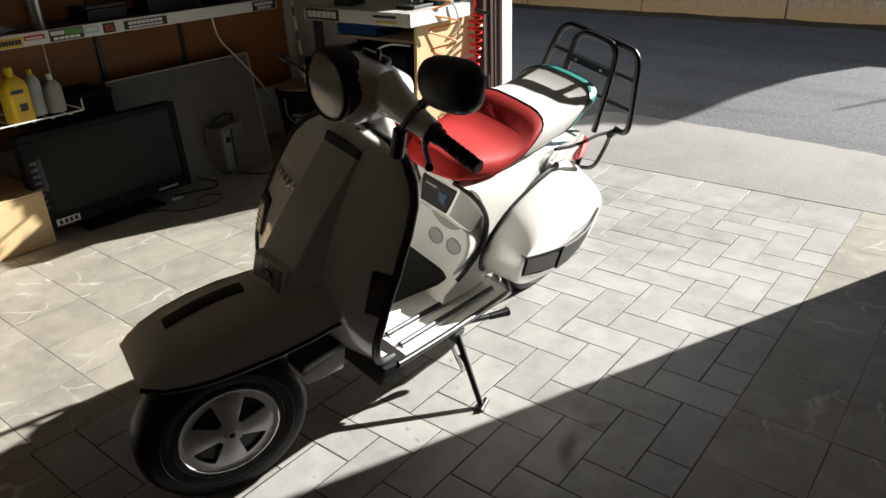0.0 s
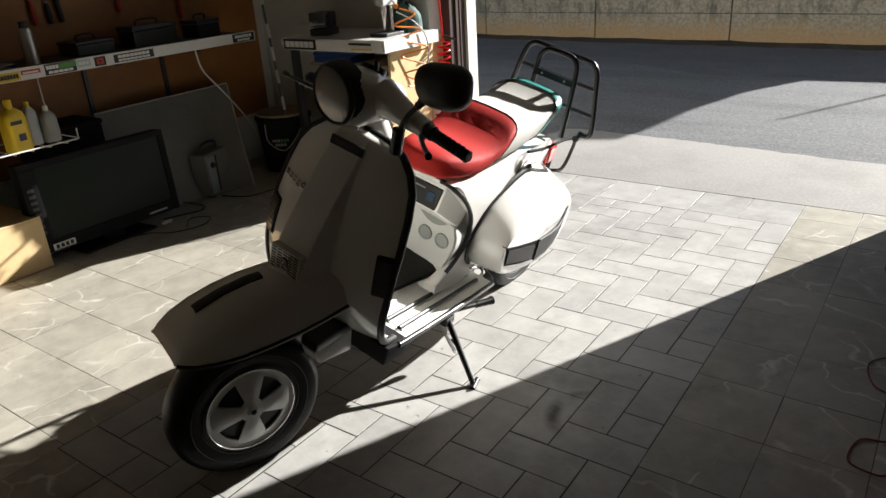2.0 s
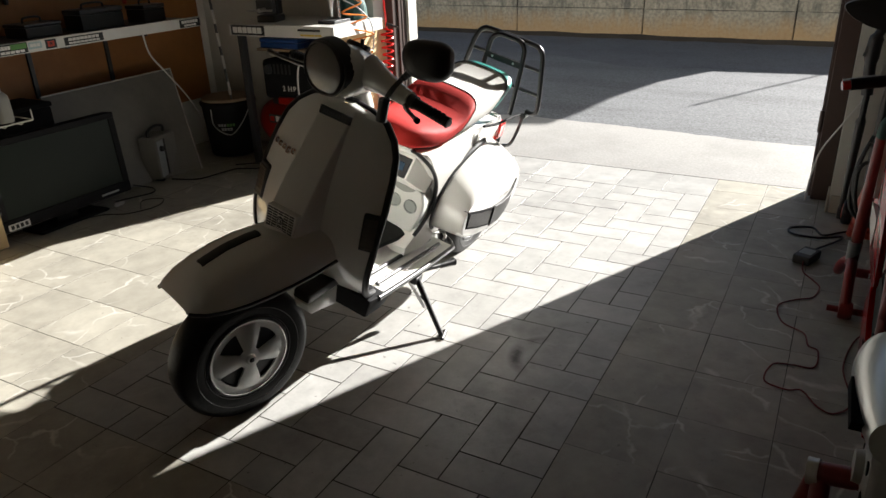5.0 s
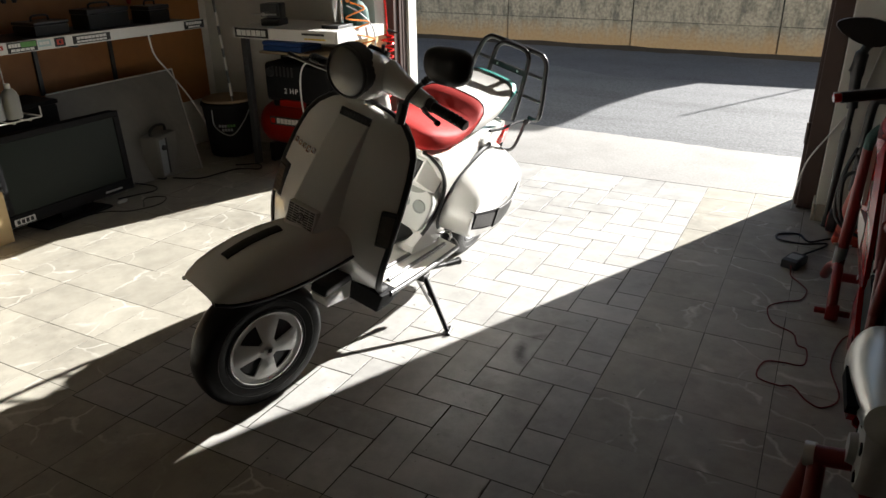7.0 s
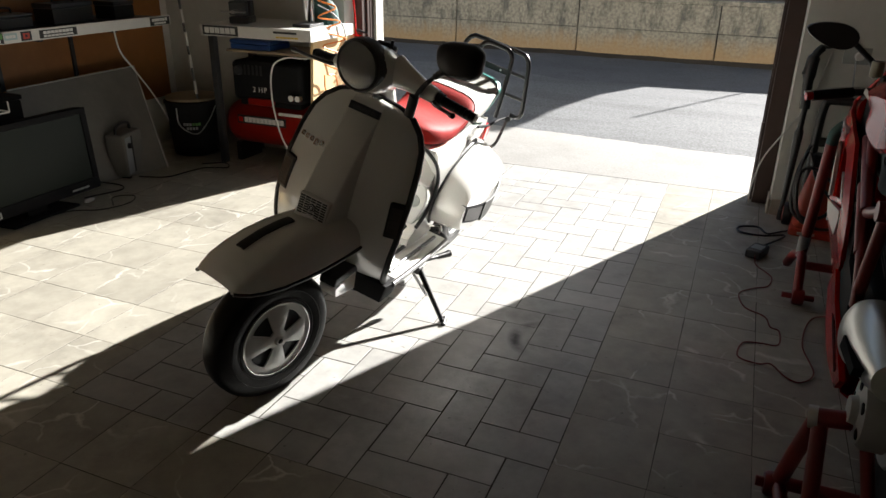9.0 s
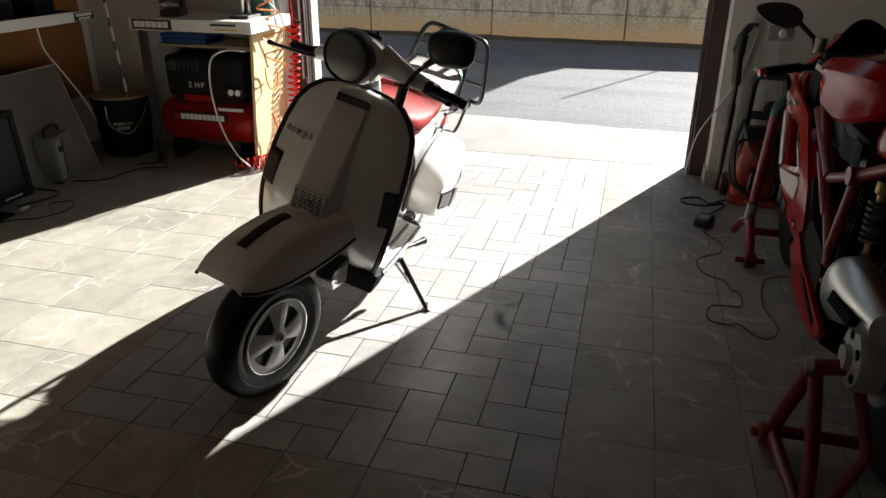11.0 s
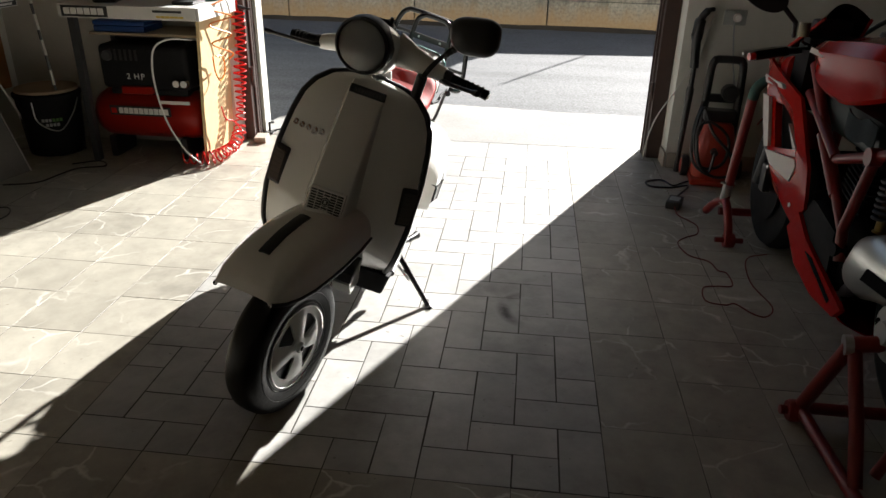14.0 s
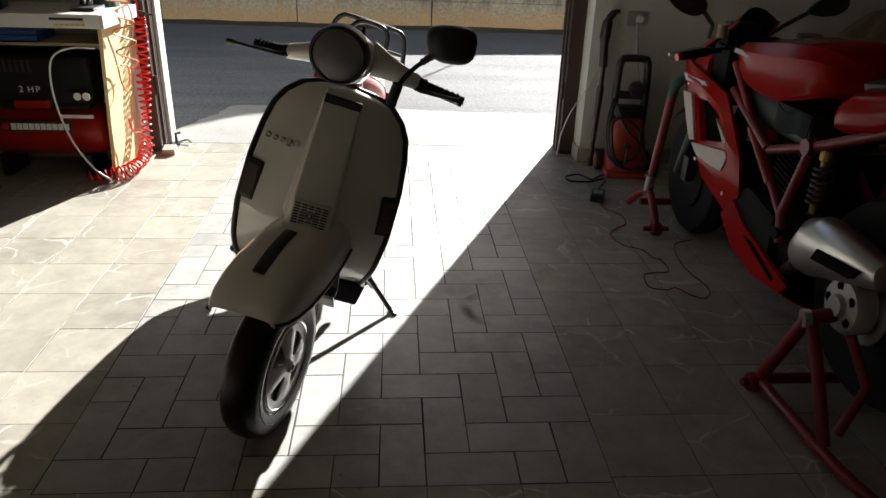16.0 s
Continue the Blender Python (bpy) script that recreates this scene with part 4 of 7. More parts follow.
    red = [seat_ring(*q) for q in ((0.60, 0.03, 0.755, 0.786, 0.01), (0.612, 0.068, 0.742, 0.8, 0.014), (0.645, 0.1, 0.73, 0.806, 0.02), (0.70, 0.12, 0.724, 0.797, 0.03), (0.755, 0.129, 0.722, 0.791, 0.042), (0.80, 0.133, 0.723, 0.796, 0.052), (0.84, 0.1355, 0.724, 0.815, 0.062), (0.868, 0.1365, 0.725, 0.838, 0.07), (0.888, 0.137, 0.7255, 0.852, 0.075), (0.91, 0.137, 0.726, 0.857, 0.08))]
    seat = part("seat", loft(red), RED_VINYL, sc, "red, white and green vinyl dual seat")
    white = [seat_ring(*q) for q in ((0.909, 0.1373, 0.726, 0.8575, 0.08), (0.93, 0.137, 0.727, 0.853, 0.082), (0.98, 0.136, 0.729, 0.842, 0.086), (1.05, 0.134, 0.731, 0.841, 0.091), (1.10, 0.132, 0.732, 0.85, 0.095), (1.14, 0.1305, 0.733, 0.866, 0.098), (1.17, 0.13, 0.734, 0.878, 0.1))]
    part("seat_middle", loft(white), WHITE_VINYL, seat, "white vinyl middle of the seat")
    green = [seat_ring(*q) for q in ((1.172, 0.1305, 0.734, 0.872, 0.1), (1.19, 0.1305, 0.735, 0.874, 0.109), (1.21, 0.129, 0.737, 0.873, 0.116), (1.224, 0.124, 0.744, 0.864, 0.118), (1.234, 0.1, 0.76, 0.848, 0.105))]
    part("seat_tail", loft(green), GREEN_VINYL, seat, "green vinyl tail of the seat")
    for q in ((0.909, 0.1375, 0.7255, 0.858, 0.08), (1.169, 0.1308, 0.7335, 0.8795, 0.1)):
        part("seat_piping", tube(seat_ring(*q), 0.0018, 6, closed=True), BLACK, seat, "thin black piping")

    # tail lamp and rear plate holder
    part("tail_lamp", box(-0.09, 0.09, 1.38, 1.45, 0.56, 0.638, 0.015, 3), RED_LENS, sc, "red tail lamp lens")
    part("plate_holder", box(-0.085, 0.085, 1.43, 1.438, 0.42, 0.58, 0.003), BLACK, sc)

    # folded luggage rack: two hoops, cross bars and hinge arms
    RX = 0.022                                             # the rack stands a little off the middle

    def hoop(pts, n=4):
        return curve_points([(RX + x, y, z) for x, y, z in pts] + [(RX - x, y, z) for x, y, z in pts[::-1]], n)
    rk = part("luggage_rack", tube(hoop([(0.14, 1.43, 0.715), (0.172, 1.425, 0.716), (0.187, 1.42, 0.738), (0.18, 1.415, 0.80), (0.162, 1.405, 0.90), (0.149, 1.405, 0.955), (0.128, 1.405, 0.982), (0.09, 1.405, 0.99)]), 0.0105, 10), BLACK_METAL, sc, "black tubular luggage rack folded upright")
    part("rack_hoop", tube(hoop([(0.088, 1.39, 0.69), (0.085, 1.39, 0.80), (0.079, 1.385, 0.93), (0.072, 1.385, 0.965), (0.05, 1.388, 0.985), (0.02, 1.39, 0.989)]), 0.0105, 10), BLACK_METAL, rk)
    for z, w in ((0.80, 0.18), (0.896, 0.162)):
        part("rack_bar", tube([(RX - w, 1.412, z), (RX + w, 1.412, z)], 0.0078, 8), BLACK_METAL, rk)
    part("rack_plate", box(RX - 0.08, RX + 0.08, 1.377, 1.381, 0.885, 0.91, 0.001), BLACK_METAL, rk, "flat black cross plate with two bolts")
    for x in (-0.05, 0.045):
        part("plate_bolt", moved(lathe([(0.0001, 0.003), (0.004, 0.003), (0.005, 0), (0.0001, 0)], 10), Matrix.Translation((RX + x, 1.376, 0.897)) @ Matrix.Rotation(radians(90), 4, "X")), STEEL, rk)
    for sg in (-1, 1):
        part("rack_arm", tube(curve_points([(sg * 0.128, 1.09, 0.718), (sg * 0.142, 1.2, 0.708), (sg * 0.14, 1.36, 0.698), (RX + sg * 0.13, 1.47, 0.69)], 5), 0.0055, 10), MATT_BLACK, rk, "black steel hinge arm")
        part("rack_hinge", tube([(RX + sg * 0.142, 1.40, 0.70), (RX + sg * 0.132, 1.48, 0.688)], 0.012, 12), BLACK_METAL, rk)
        part("rack_stay", tube(curve_points([(RX + sg * 0.13, 1.44, 0.70), (RX + sg * 0.125, 1.445, 0.63), (RX + sg * 0.115, 1.425, 0.555), (RX + sg * 0.075, 1.41, 0.535)], 5), 0.007, 8), BLACK_METAL, rk)

    # headset: body, headlamp, bars
    hs = []
    for y, x0, x1, z0, z1 in ((0.235, -0.075, 0.075, 0.955, 1.11), (0.27, -0.088, 0.088, 0.945, 1.115), (0.32, -0.085, 0.085, 0.945, 1.105), (0.38, -0.07, 0.07, 0.955, 1.075), (0.43, -0.045, 0.045, 0.97, 1.045)):
        r = []
        for k in range(24):
            a = 2 * math.pi * k / 24
            c, s = math.cos(a), math.sin(a)
            r.append(((x0 + x1) / 2 + (x1 - x0) / 2 * math.copysign(abs(c) ** 0.8, c), y, (z0 + z1) / 2 + (z1 - z0) / 2 * math.copysign(abs(s) ** 0.8, s)))
        hs.append(r)
    HL = H @ Matrix.Translation((-0.018, 0, 0.094)) @ Matrix.Diagonal((0.92, 1, 0.9, 1))
    hb = part("headset", moved(loft(hs), HL), WHITE_PAINT, sc, "white headset shell with handlebars")
    for sgn in (-1, 1):
        r = []
        for x, y, z, ry, rz in ((0.05, 0.33, 1.025, 0.045, 0.05), (0.1, 0.335, 1.015, 0.037, 0.036), (0.15, 0.34, 1.005, 0.03, 0.027), (0.195, 0.345, 0.998, 0.026, 0.023)):
            r.append([(sgn * x, y + ry * math.cos(a), z + rz * math.sin(a)) for a in (2 * math.pi * k / 18 for k in range(18))])
        part("bar_shell", moved(loft([[(x, y, z + (-0.085 * (abs(x) - 0.05) - 0.004 if sgn < 0 else -0.065 * (abs(x) - 0.05))) for x, y, z in q] for q in r]), H), WHITE_PAINT, hb)
        # the throttle side: a shorter grip that sits lower
        dz, ln = (-0.017, 0.75) if sgn < 0 else (0.0, 1.0)

        def at(x, y, z):
            return (sgn * (0.195 + (x - 0.195) * ln), y, z + dz - (0.009 + 0.11 * (x - 0.185) if sgn > 0 else 0.0))
        gp = part("grip", moved(tube([at(0.195, 0.345, 0.998), at(0.2, 0.345, 0.998), at(0.318, 0.351, 0.993), at(0.328, 0.352, 0.992)], [0.0135, 0.0155, 0.015, 0.0162], 16), H), RUBBER, hb, "black ribbed rubber grip")
        part("grip_collar", moved(tube([at(0.185, 0.345, 0.998), at(0.215, 0.346, 0.998)], 0.0195, 16), H), BLACK, gp)
        for k in range(6):
            part("grip_rib", moved(tube([at(0.225 + 0.016 * k, 0.3465, 0.997), at(0.231 + 0.016 * k, 0.3468, 0.9965)], 0.0159, 14), H), RUBBER, gp)
        part("grip_end", moved(tube([at(0.327, 0.352, 0.992), at(0.332, 0.352, 0.992)], 0.011, 12), H), STEEL, gp)
        path = [(-0.185, 0.335, 0.977), (-0.21, 0.316, 0.973), (-0.27, 0.312, 0.972), (-0.325, 0.314, 0.971), (-0.368, 0.319, 0.97)] if sgn < 0 else [(0.188, 0.332, 0.976), (0.22, 0.303, 0.978), (0.255, 0.275, 0.983), (0.29, 0.25, 0.988), (0.323, 0.224, 0.993)]
        part("lever", moved(tube(curve_points(path, 5), [0.008] * 5 + [0.0062] * 5 + [0.0058] * 8 + [0.0085] * 3, 10), H), BLACK_METAL, hb, "black brake lever")
    # headlamp
    hm = HL @ Matrix.Translation((-0.01, 0.232, 1.035)) @ Matrix.Rotation(radians(93), 4, "X")
    lamp = part("headlamp", moved(lathe([(0.075, -0.03), (0.0835, -0.01), (0.0845, 0.004), (0.082, 0.011), (0.0785, 0.013), (0.0765, 0.006), (0.0765, -0.03)], 44), hm), BLACK, hb, "round headlamp with a black rim")
    part("lamp_band", moved(lathe([(0.078, 0.004), (0.0865, 0.002), (0.089, -0.006), (0.0905, -0.03), (0.0895, -0.042), (0.084, -0.044), (0.08, -0.03)], 44), hm @ Matrix.Diagonal((1.03, 1, 1, 1))), BLACK, lamp, "broad black rubber band round the lamp")
    part("reflector", moved(lathe([(0.0001, -0.045), (0.02, -0.044), (0.05, -0.028), (0.074, 0.0), (0.0765, 0.0), (0.05, -0.033), (0.0001, -0.05)], 36), hm), REFLECTOR, lamp, "dull silvered reflector")
    part("bulb", moved(lathe([(0.0001, -0.012), (0.008, -0.014), (0.01, -0.025), (0.008, -0.045), (0.0001, -0.045)], 14), hm), CHROME, lamp)

    def glass(u, v):
        r, a = 0.0775 * u, 2 * math.pi * v
        return (r * math.cos(a), r * math.sin(a), 0.020 - 0.012 * u * u + 0.0009 * math.sin(r * math.cos(a) * 430))
    part("headlamp_glass", moved(sheet(glass, 30, 110, 0.002), hm), HEAD_GLASS, lamp, "fluted clear headlamp glass")
    part("lamp_switch", moved(tube([(0.03, 0.33, 1.10), (0.03, 0.33, 1.125)], 0.006, 8), HL), BLACK, hb)
    part("speedometer", moved(lathe([(0.0001, 0.012), (0.033, 0.012), (0.037, 0.006), (0.037, -0.01), (0.0001, -0.01)], 24), HL @ Matrix.Translation((0, 0.345, 1.093)) @ Matrix.Rotation(radians(-22), 4, "X")), BLACK, hb, "black speedometer pod")
    part("steering_column", moved(tube([(0, 0.372, 0.90), (0, 0.335, 0.975)], 0.033, 18), H), WHITE_PAINT, sc)

    # mirror on the left bar, its long axis level
    MT = Matrix.Translation((0.233, 0.0, 1.146)) @ Matrix.Rotation(radians(-13), 4, "Y") @ Matrix.Diagonal((0.93, 1, 0.92, 1))

    def mirror_ring(y, rx, rz):
        out_ = []
        for k in range(32):
            a = 2 * math.pi * k / 32
            c, q = math.cos(a), math.sin(a)
            x = rx * math.copysign(abs(c) ** 0.68, c) * (1.0 + 0.1 * q)
            z = rz * math.copysign(abs(q) ** 0.74, q) - 0.006 * c * (q < 0)
            out_.append(MT @ Vector((x, y, z)))
        return out_
    mir = part("mirror", loft([mirror_ring(*q) for q in ((0.256, 0.02, 0.014), (0.258, 0.045, 0.034), (0.268, 0.066, 0.049), (0.285, 0.075, 0.056), (0.303, 0.076, 0.057), (0.312, 0.074, 0.055))]), BLACK, sc, "black plastic mirror seen from behind")
    part("mirror_glass", loft([mirror_ring(y, 0.068, 0.05) for y in (0.3125, 0.3145)]), CHROME, mir, "mirror glass")
    part("mirror_stem", tube(curve_points([(0.124, 0.312, 0.955), (0.13, 0.306, 1.0), (0.15, 0.302, 1.045), (0.176, 0.3, 1.082), (0.198, 0.296, 1.108)], 6), [0.0075] * 12 + [0.0068] * 5 + [0.011, 0.009, 0.0115, 0.0095, 0.012, 0.011, 0.014, 0.015], 10), BLACK, mir)
    part("mirror_clamp", tube([(0.122, 0.312, 0.93), (0.124, 0.306, 0.995)], 0.016, 12), BLACK, mir)

    # side stand and its spring, pedal bar with a rubber end
    inv = base.inverted()
    foot = inv @ Vector((-0.955, 1.40, 0.006))
    top = Vector((0.205, 0.644, 0.26))
    ss = part("side_stand", tube([top, top.lerp(foot, 0.55), foot], [0.011, 0.0095, 0.009], 12), BLACK_METAL, sc, "black steel side stand")
    part("stand_foot", tube([foot + Vector((0.012, -0.02, 0)), foot + Vector((-0.002, 0.03, 0))], 0.009, 10), BLACK, ss)
    part("stand_tab", tube([top.lerp(foot, 0.45), top.lerp(foot, 0.45) + Vector((-0.035, 0.0, 0.02))], 0.006, 8), BLACK_METAL, ss)
    coil = []
    a0, a1 = top + Vector((-0.02, -0.02, -0.01)), top.lerp(foot, 0.5) + Vector((-0.012, -0.015, 0))
    for k in range(121):
        a = 2 * math.pi * 16 * k / 120
        coil.append(a0.lerp(a1, k / 120) + Vector((0.006 * math.cos(a), 0.006 * math.sin(a), 0)))
    part("stand_spring", tube(coil, 0.0014, 5), STEEL, ss, "thin coil spring")
    part("stand_bracket", box(0.12, 0.215, 0.62, 0.67, 0.245, 0.275, 0.004), BLACK_METAL, ss)
    kb = part("foot_bar", tube([(0.19, 0.70, 0.262), (0.225, 0.80, 0.258)], 0.009, 10), BLACK_METAL, sc)
    part("bar_rubber", tube([(0.222, 0.79, 0.258), (0.24, 0.845, 0.256), (0.244, 0.86, 0.256)], [0.011, 0.013, 0.016], 12), RUBBER, kb)
    part("hook", merged(tube(curve_points([(0.13, 0.86, 0.33), (0.16, 0.872, 0.345), (0.175, 0.88, 0.33), (0.17, 0.885, 0.31)], 5), 0.006, 8)), CHROME, sc, "small chrome panel hook")
    return sc


REFLECTOR = material("dull_reflector", (0.34, 0.31, 0.25), 0.25, metal=1.0, vary=0.1, bump=0.0, dirt=0.3, stains=30)
LENS = material("smoked_lens", (0.015, 0.013, 0.012), 0.55, vary=0.08, grain=60, bump=0.08, coat=0.1)
AMBER_GREY = material("grey_smoked_lens", (0.1, 0.092, 0.085), 0.22, vary=0.1, grain=60, bump=0.05, coat=0.3)
GREY_RUBBER = material("sidewall_glint_rubber", (0.1, 0.1, 0.098), 0.5, vary=0.2, bump=0.05)
RED_LENS = material("red_lens", (0.5, 0.02, 0.015), 0.15, vary=0.05, bump=0.0, coat=0.6)
CONSOLE_WHITE = material("satin_white_plastic", (0.66, 0.67, 0.63), 0.5, vary=0.03, bump=0.03, dirt=0.08)
SIGNAL_GREY = material("dark_grey_plastic", (0.05, 0.05, 0.048), 0.6, vary=0.08, bump=0.03)
POCKET_SHADE = material("painted_pocket_shade", (0.3, 0.31, 0.28), 0.6, vary=0.08, bump=0.05)
SCREEN_LIT = material("blue_display", (0.04, 0.08, 0.13), 0.15, vary=0.5, grain=160, bump=0.0, coat=0.6)
GREY_PALE = material("pale_grey_plastic", (0.33, 0.35, 0.33), 0.5, vary=0.05, bump=0.05)
HEAD_GLASS = material("headlamp_glass", (0.9, 0.92, 0.9), 0.06, vary=0.02, bump=0.0, dirt=0.05)
HEAD_GLASS.node_tree.nodes["Principled BSDF"].inputs["Transmission Weight"].default_value = 0.92
for m_ in (LENS, SIGNAL_GREY):
    m_.node_tree.nodes["Principled BSDF"].inputs["Specular IOR Level"].default_value = 0.15
scooter = build_scooter()

# ---- workshop corner ----
YELLOW_PL = material("yellow_plastic", (0.62, 0.42, 0.012), 0.4, vary=0.05, bump=0.02)
GREY_PL = material("grey_plastic", (0.3, 0.32, 0.33), 0.45, vary=0.06, bump=0.03)
PALE_PL = material("pale_plastic", (0.52, 0.52, 0.5), 0.5, vary=0.06, bump=0.03, dirt=0.25)
WIRE_WHITE = material("white_coated_wire", (0.6, 0.6, 0.57), 0.4, vary=0.05, bump=0.0)
INK = material("black_print", (0.012, 0.012, 0.012), 0.5, vary=0.1, bump=0.0)
LABEL_W = material("white_label", (0.66, 0.65, 0.62), 0.5, vary=0.04, bump=0.0)
LABEL_G = material("green_label", (0.08, 0.24, 0.05), 0.5, vary=0.05, bump=0.0)
LABEL_R = material("red_label", (0.42, 0.04, 0.02), 0.5, vary=0.05, bump=0.0)
LABEL_B = material("pale_blue_label", (0.35, 0.48, 0.5), 0.5, vary=0.05, bump=0.0)
ORANGE_PL = material("orange_hose", (0.7, 0.2, 0.01), 0.35, vary=0.05, bump=0.0)
RED_HOSE = material("red_hose", (0.62, 0.015, 0.012), 0.28, vary=0.05, bump=0.0)
BLUE_PL = material("blue_plastic", (0.012, 0.045, 0.16), 0.45, vary=0.06, bump=0.02)
SCREEN_TV = material("dusty_dark_screen", (0.006, 0.011, 0.007), 0.35, vary=0.3, grain=12, stains=3, dirt=0.4, bump=0.0)
SCREEN_TV.node_tree.nodes["Principled BSDF"].inputs["Specular IOR Level"].default_value = 0.15
TEAL_BAG = material("dark_green_cloth", (0.02, 0.07, 0.06), 0.7, grain=120, vary=0.2, bump=0.2)


def sticker(parent, x, y0, y1, z0, z1, mat, label, marks=(), axis="x"):
    """A flat label on a face, with its print as plain marks (y0, y1, z0, z1 as fractions, material)."""
    s = 1 if axis == "x" else -1

    def slab(a, b, c, d, t0, t1):
        return box(x + t0, x + t1, a, b, c, d) if axis == "x" else box(a, b, x - t1, x - t0, c, d)
    st = part("sticker", slab(y0, y1, z0, z1, 0.0005, 0.0015), mat, parent, label)
    for a, b, c, d, m in marks:
        part("print", slab(y0 + (y1 - y0) * a, y0 + (y1 - y0) * b, z0 + (z1 - z0) * c, z0 + (z1 - z0) * d, 0.0016, 0.0024), m, st)
    return st


def bars(n, lo=0.1, hi=0.9, c=0.28, d=0.72, mat=None):
    w = (hi - lo) / n
    return [(lo + w * k, lo + w * (k + 0.86), c, d, mat) for k in range(n)]


# long bench on the west wall
wb = thing("workbench", "wall-hung workbench with a white front edge and stickers", "workbench")
part("worktop", box(-3.845, -3.375, -1.2, 2.77, 0.868, 0.905, 0.003), DARK_STEEL, wb, "dark cluttered bench top")
fascia = part("front_edge", box(-3.375, -3.357, -1.2, 2.77, 0.862, 0.918, 0.002), LAMINATE, wb, "white laminate front edge")
xs = -3.357
sticker(fascia, xs, 2.60, 2.76, 0.866, 0.912, INK, "black sticker with pale plain marks", bars(6, c=0.5, d=0.85, mat=LABEL_W) + bars(5, 0.2, 0.8, 0.12, 0.36, LABEL_W))
sticker(fascia, xs, 1.84, 2.07, 0.869, 0.909, INK, "black sticker with pale plain marks", bars(8, c=0.5, d=0.85, mat=LABEL_W) + bars(8, c=0.12, d=0.36, mat=LABEL_W))
sticker(fascia, xs, 1.735, 1.795, 0.868, 0.912, INK, "small dark sticker with a red mark", [(0.2, 0.8, 0.2, 0.8, LABEL_R), (0.38, 0.62, 0.35, 0.65, INK)])
sticker(fascia, xs, 1.645, 1.715, 0.878, 0.91, LABEL_B, "pale blue sticker", bars(3, mat=LABEL_W))
sticker(fascia, xs, 1.485, 1.64, 0.866, 0.915, INK, "dark green sticker with pale plain marks", [(0.45, 0.97, 0.42, 0.92, LABEL_G)] + bars(4, 0.05, 0.45, 0.5, 0.85, LABEL_W) + bars(5, 0.1, 0.9, 0.1, 0.34, LABEL_W))
sticker(fascia, xs, 1.375, 1.465, 0.885, 0.905, LABEL_R, "red and white sticker", bars(6, c=0.2, d=0.6, mat=LABEL_W))
sticker(fascia, xs, 1.235, 1.37, 0.866, 0.905, YELLOW_PL, "yellow sticker with black plain marks", [(0.03, 0.2, 0.15, 0.85, INK)] + bars(7, 0.26, 0.95, 0.25, 0.75, INK))
sticker(fascia, xs, 1.12, 1.225, 0.872, 0.91, INK, "black sticker with pale plain marks", bars(5, mat=LABEL_W))
for y in (1.92, 2.42, 1.3):
    part("bracket", merged(box(-3.84, -3.45, y - 0.012, y + 0.012, 0.84, 0.866, 0.002), box(-3.842, -3.815, y - 0.012, y + 0.012, 0.55, 0.84, 0.002)), DARK_STEEL, wb, "dark steel shelf bracket")
bp_ = thing("back_board", "orange-brown varnished board fixed along the wall", "wall board", None, "", "structure")
part("board", box(-3.848, -3.83, -1.2, 3.2, 0.32, 1.9, 0.002), WOOD_ORANGE, bp_)

# clutter on the bench
def bottle(name, label, x, y, z, w, d, h, mat, cap, neck=0.3, turn=0.0):
    t = thing(name, label, "bottle", pose(x, y, z, 0, 0, turn))
    hh = h * (1 - neck * 0.55)
    rings = []
    for zz, k in ((0, 0.9), (0.01, 1), (hh * 0.75, 1), (hh * 0.9, 0.86), (hh, 0.5), (hh + 0.006, 0.36)):
        r = []
        for i in range(20):
            a = 2 * math.pi * i / 20
            c, s = math.cos(a), math.sin(a)
            r.append((w / 2 * k * math.copysign(abs(c) ** 0.6, c), d / 2 * k * math.copysign(abs(s) ** 0.6, s), zz))
        rings.append(r)
    part("body", loft(rings), mat, t)
    rc = min(w, d) * 0.22
    part("cap", lathe([(rc, hh), (rc * 1.05, hh + 0.004), (rc * 1.05, h - 0.004), (rc * 0.9, h), (0.0001, h)], 16), cap, t, "screw cap")
    return t


can = thing("spray_can", "dark spray can with a bright worn side on the bench", "spray can", pose(-3.52, 1.52, 0.9055))
part("can_body", lathe([(0.0001, 0), (0.03, 0), (0.032, 0.004), (0.032, 0.15), (0.024, 0.168), (0.02, 0.17), (0.0001, 0.17)], 20), STEEL, can)
part("can_cap", lathe([(0.019, 0.165), (0.019, 0.2), (0.0001, 0.2)], 16), BLACK, can)
rag = thing("rag", "crumpled pale plastic sheet on the bench edge", "rag", pose(-3.47, 1.28, 0.9055))


def crumple(u, v):
    x, y = (u - 0.5) * 0.16, (v - 0.5) * 0.2
    return (x, y, 0.022 + 0.02 * noise.noise(Vector((x * 22, y * 22, 1))) + 0.012 * noise.noise(Vector((x * 60, y * 60, 5))))


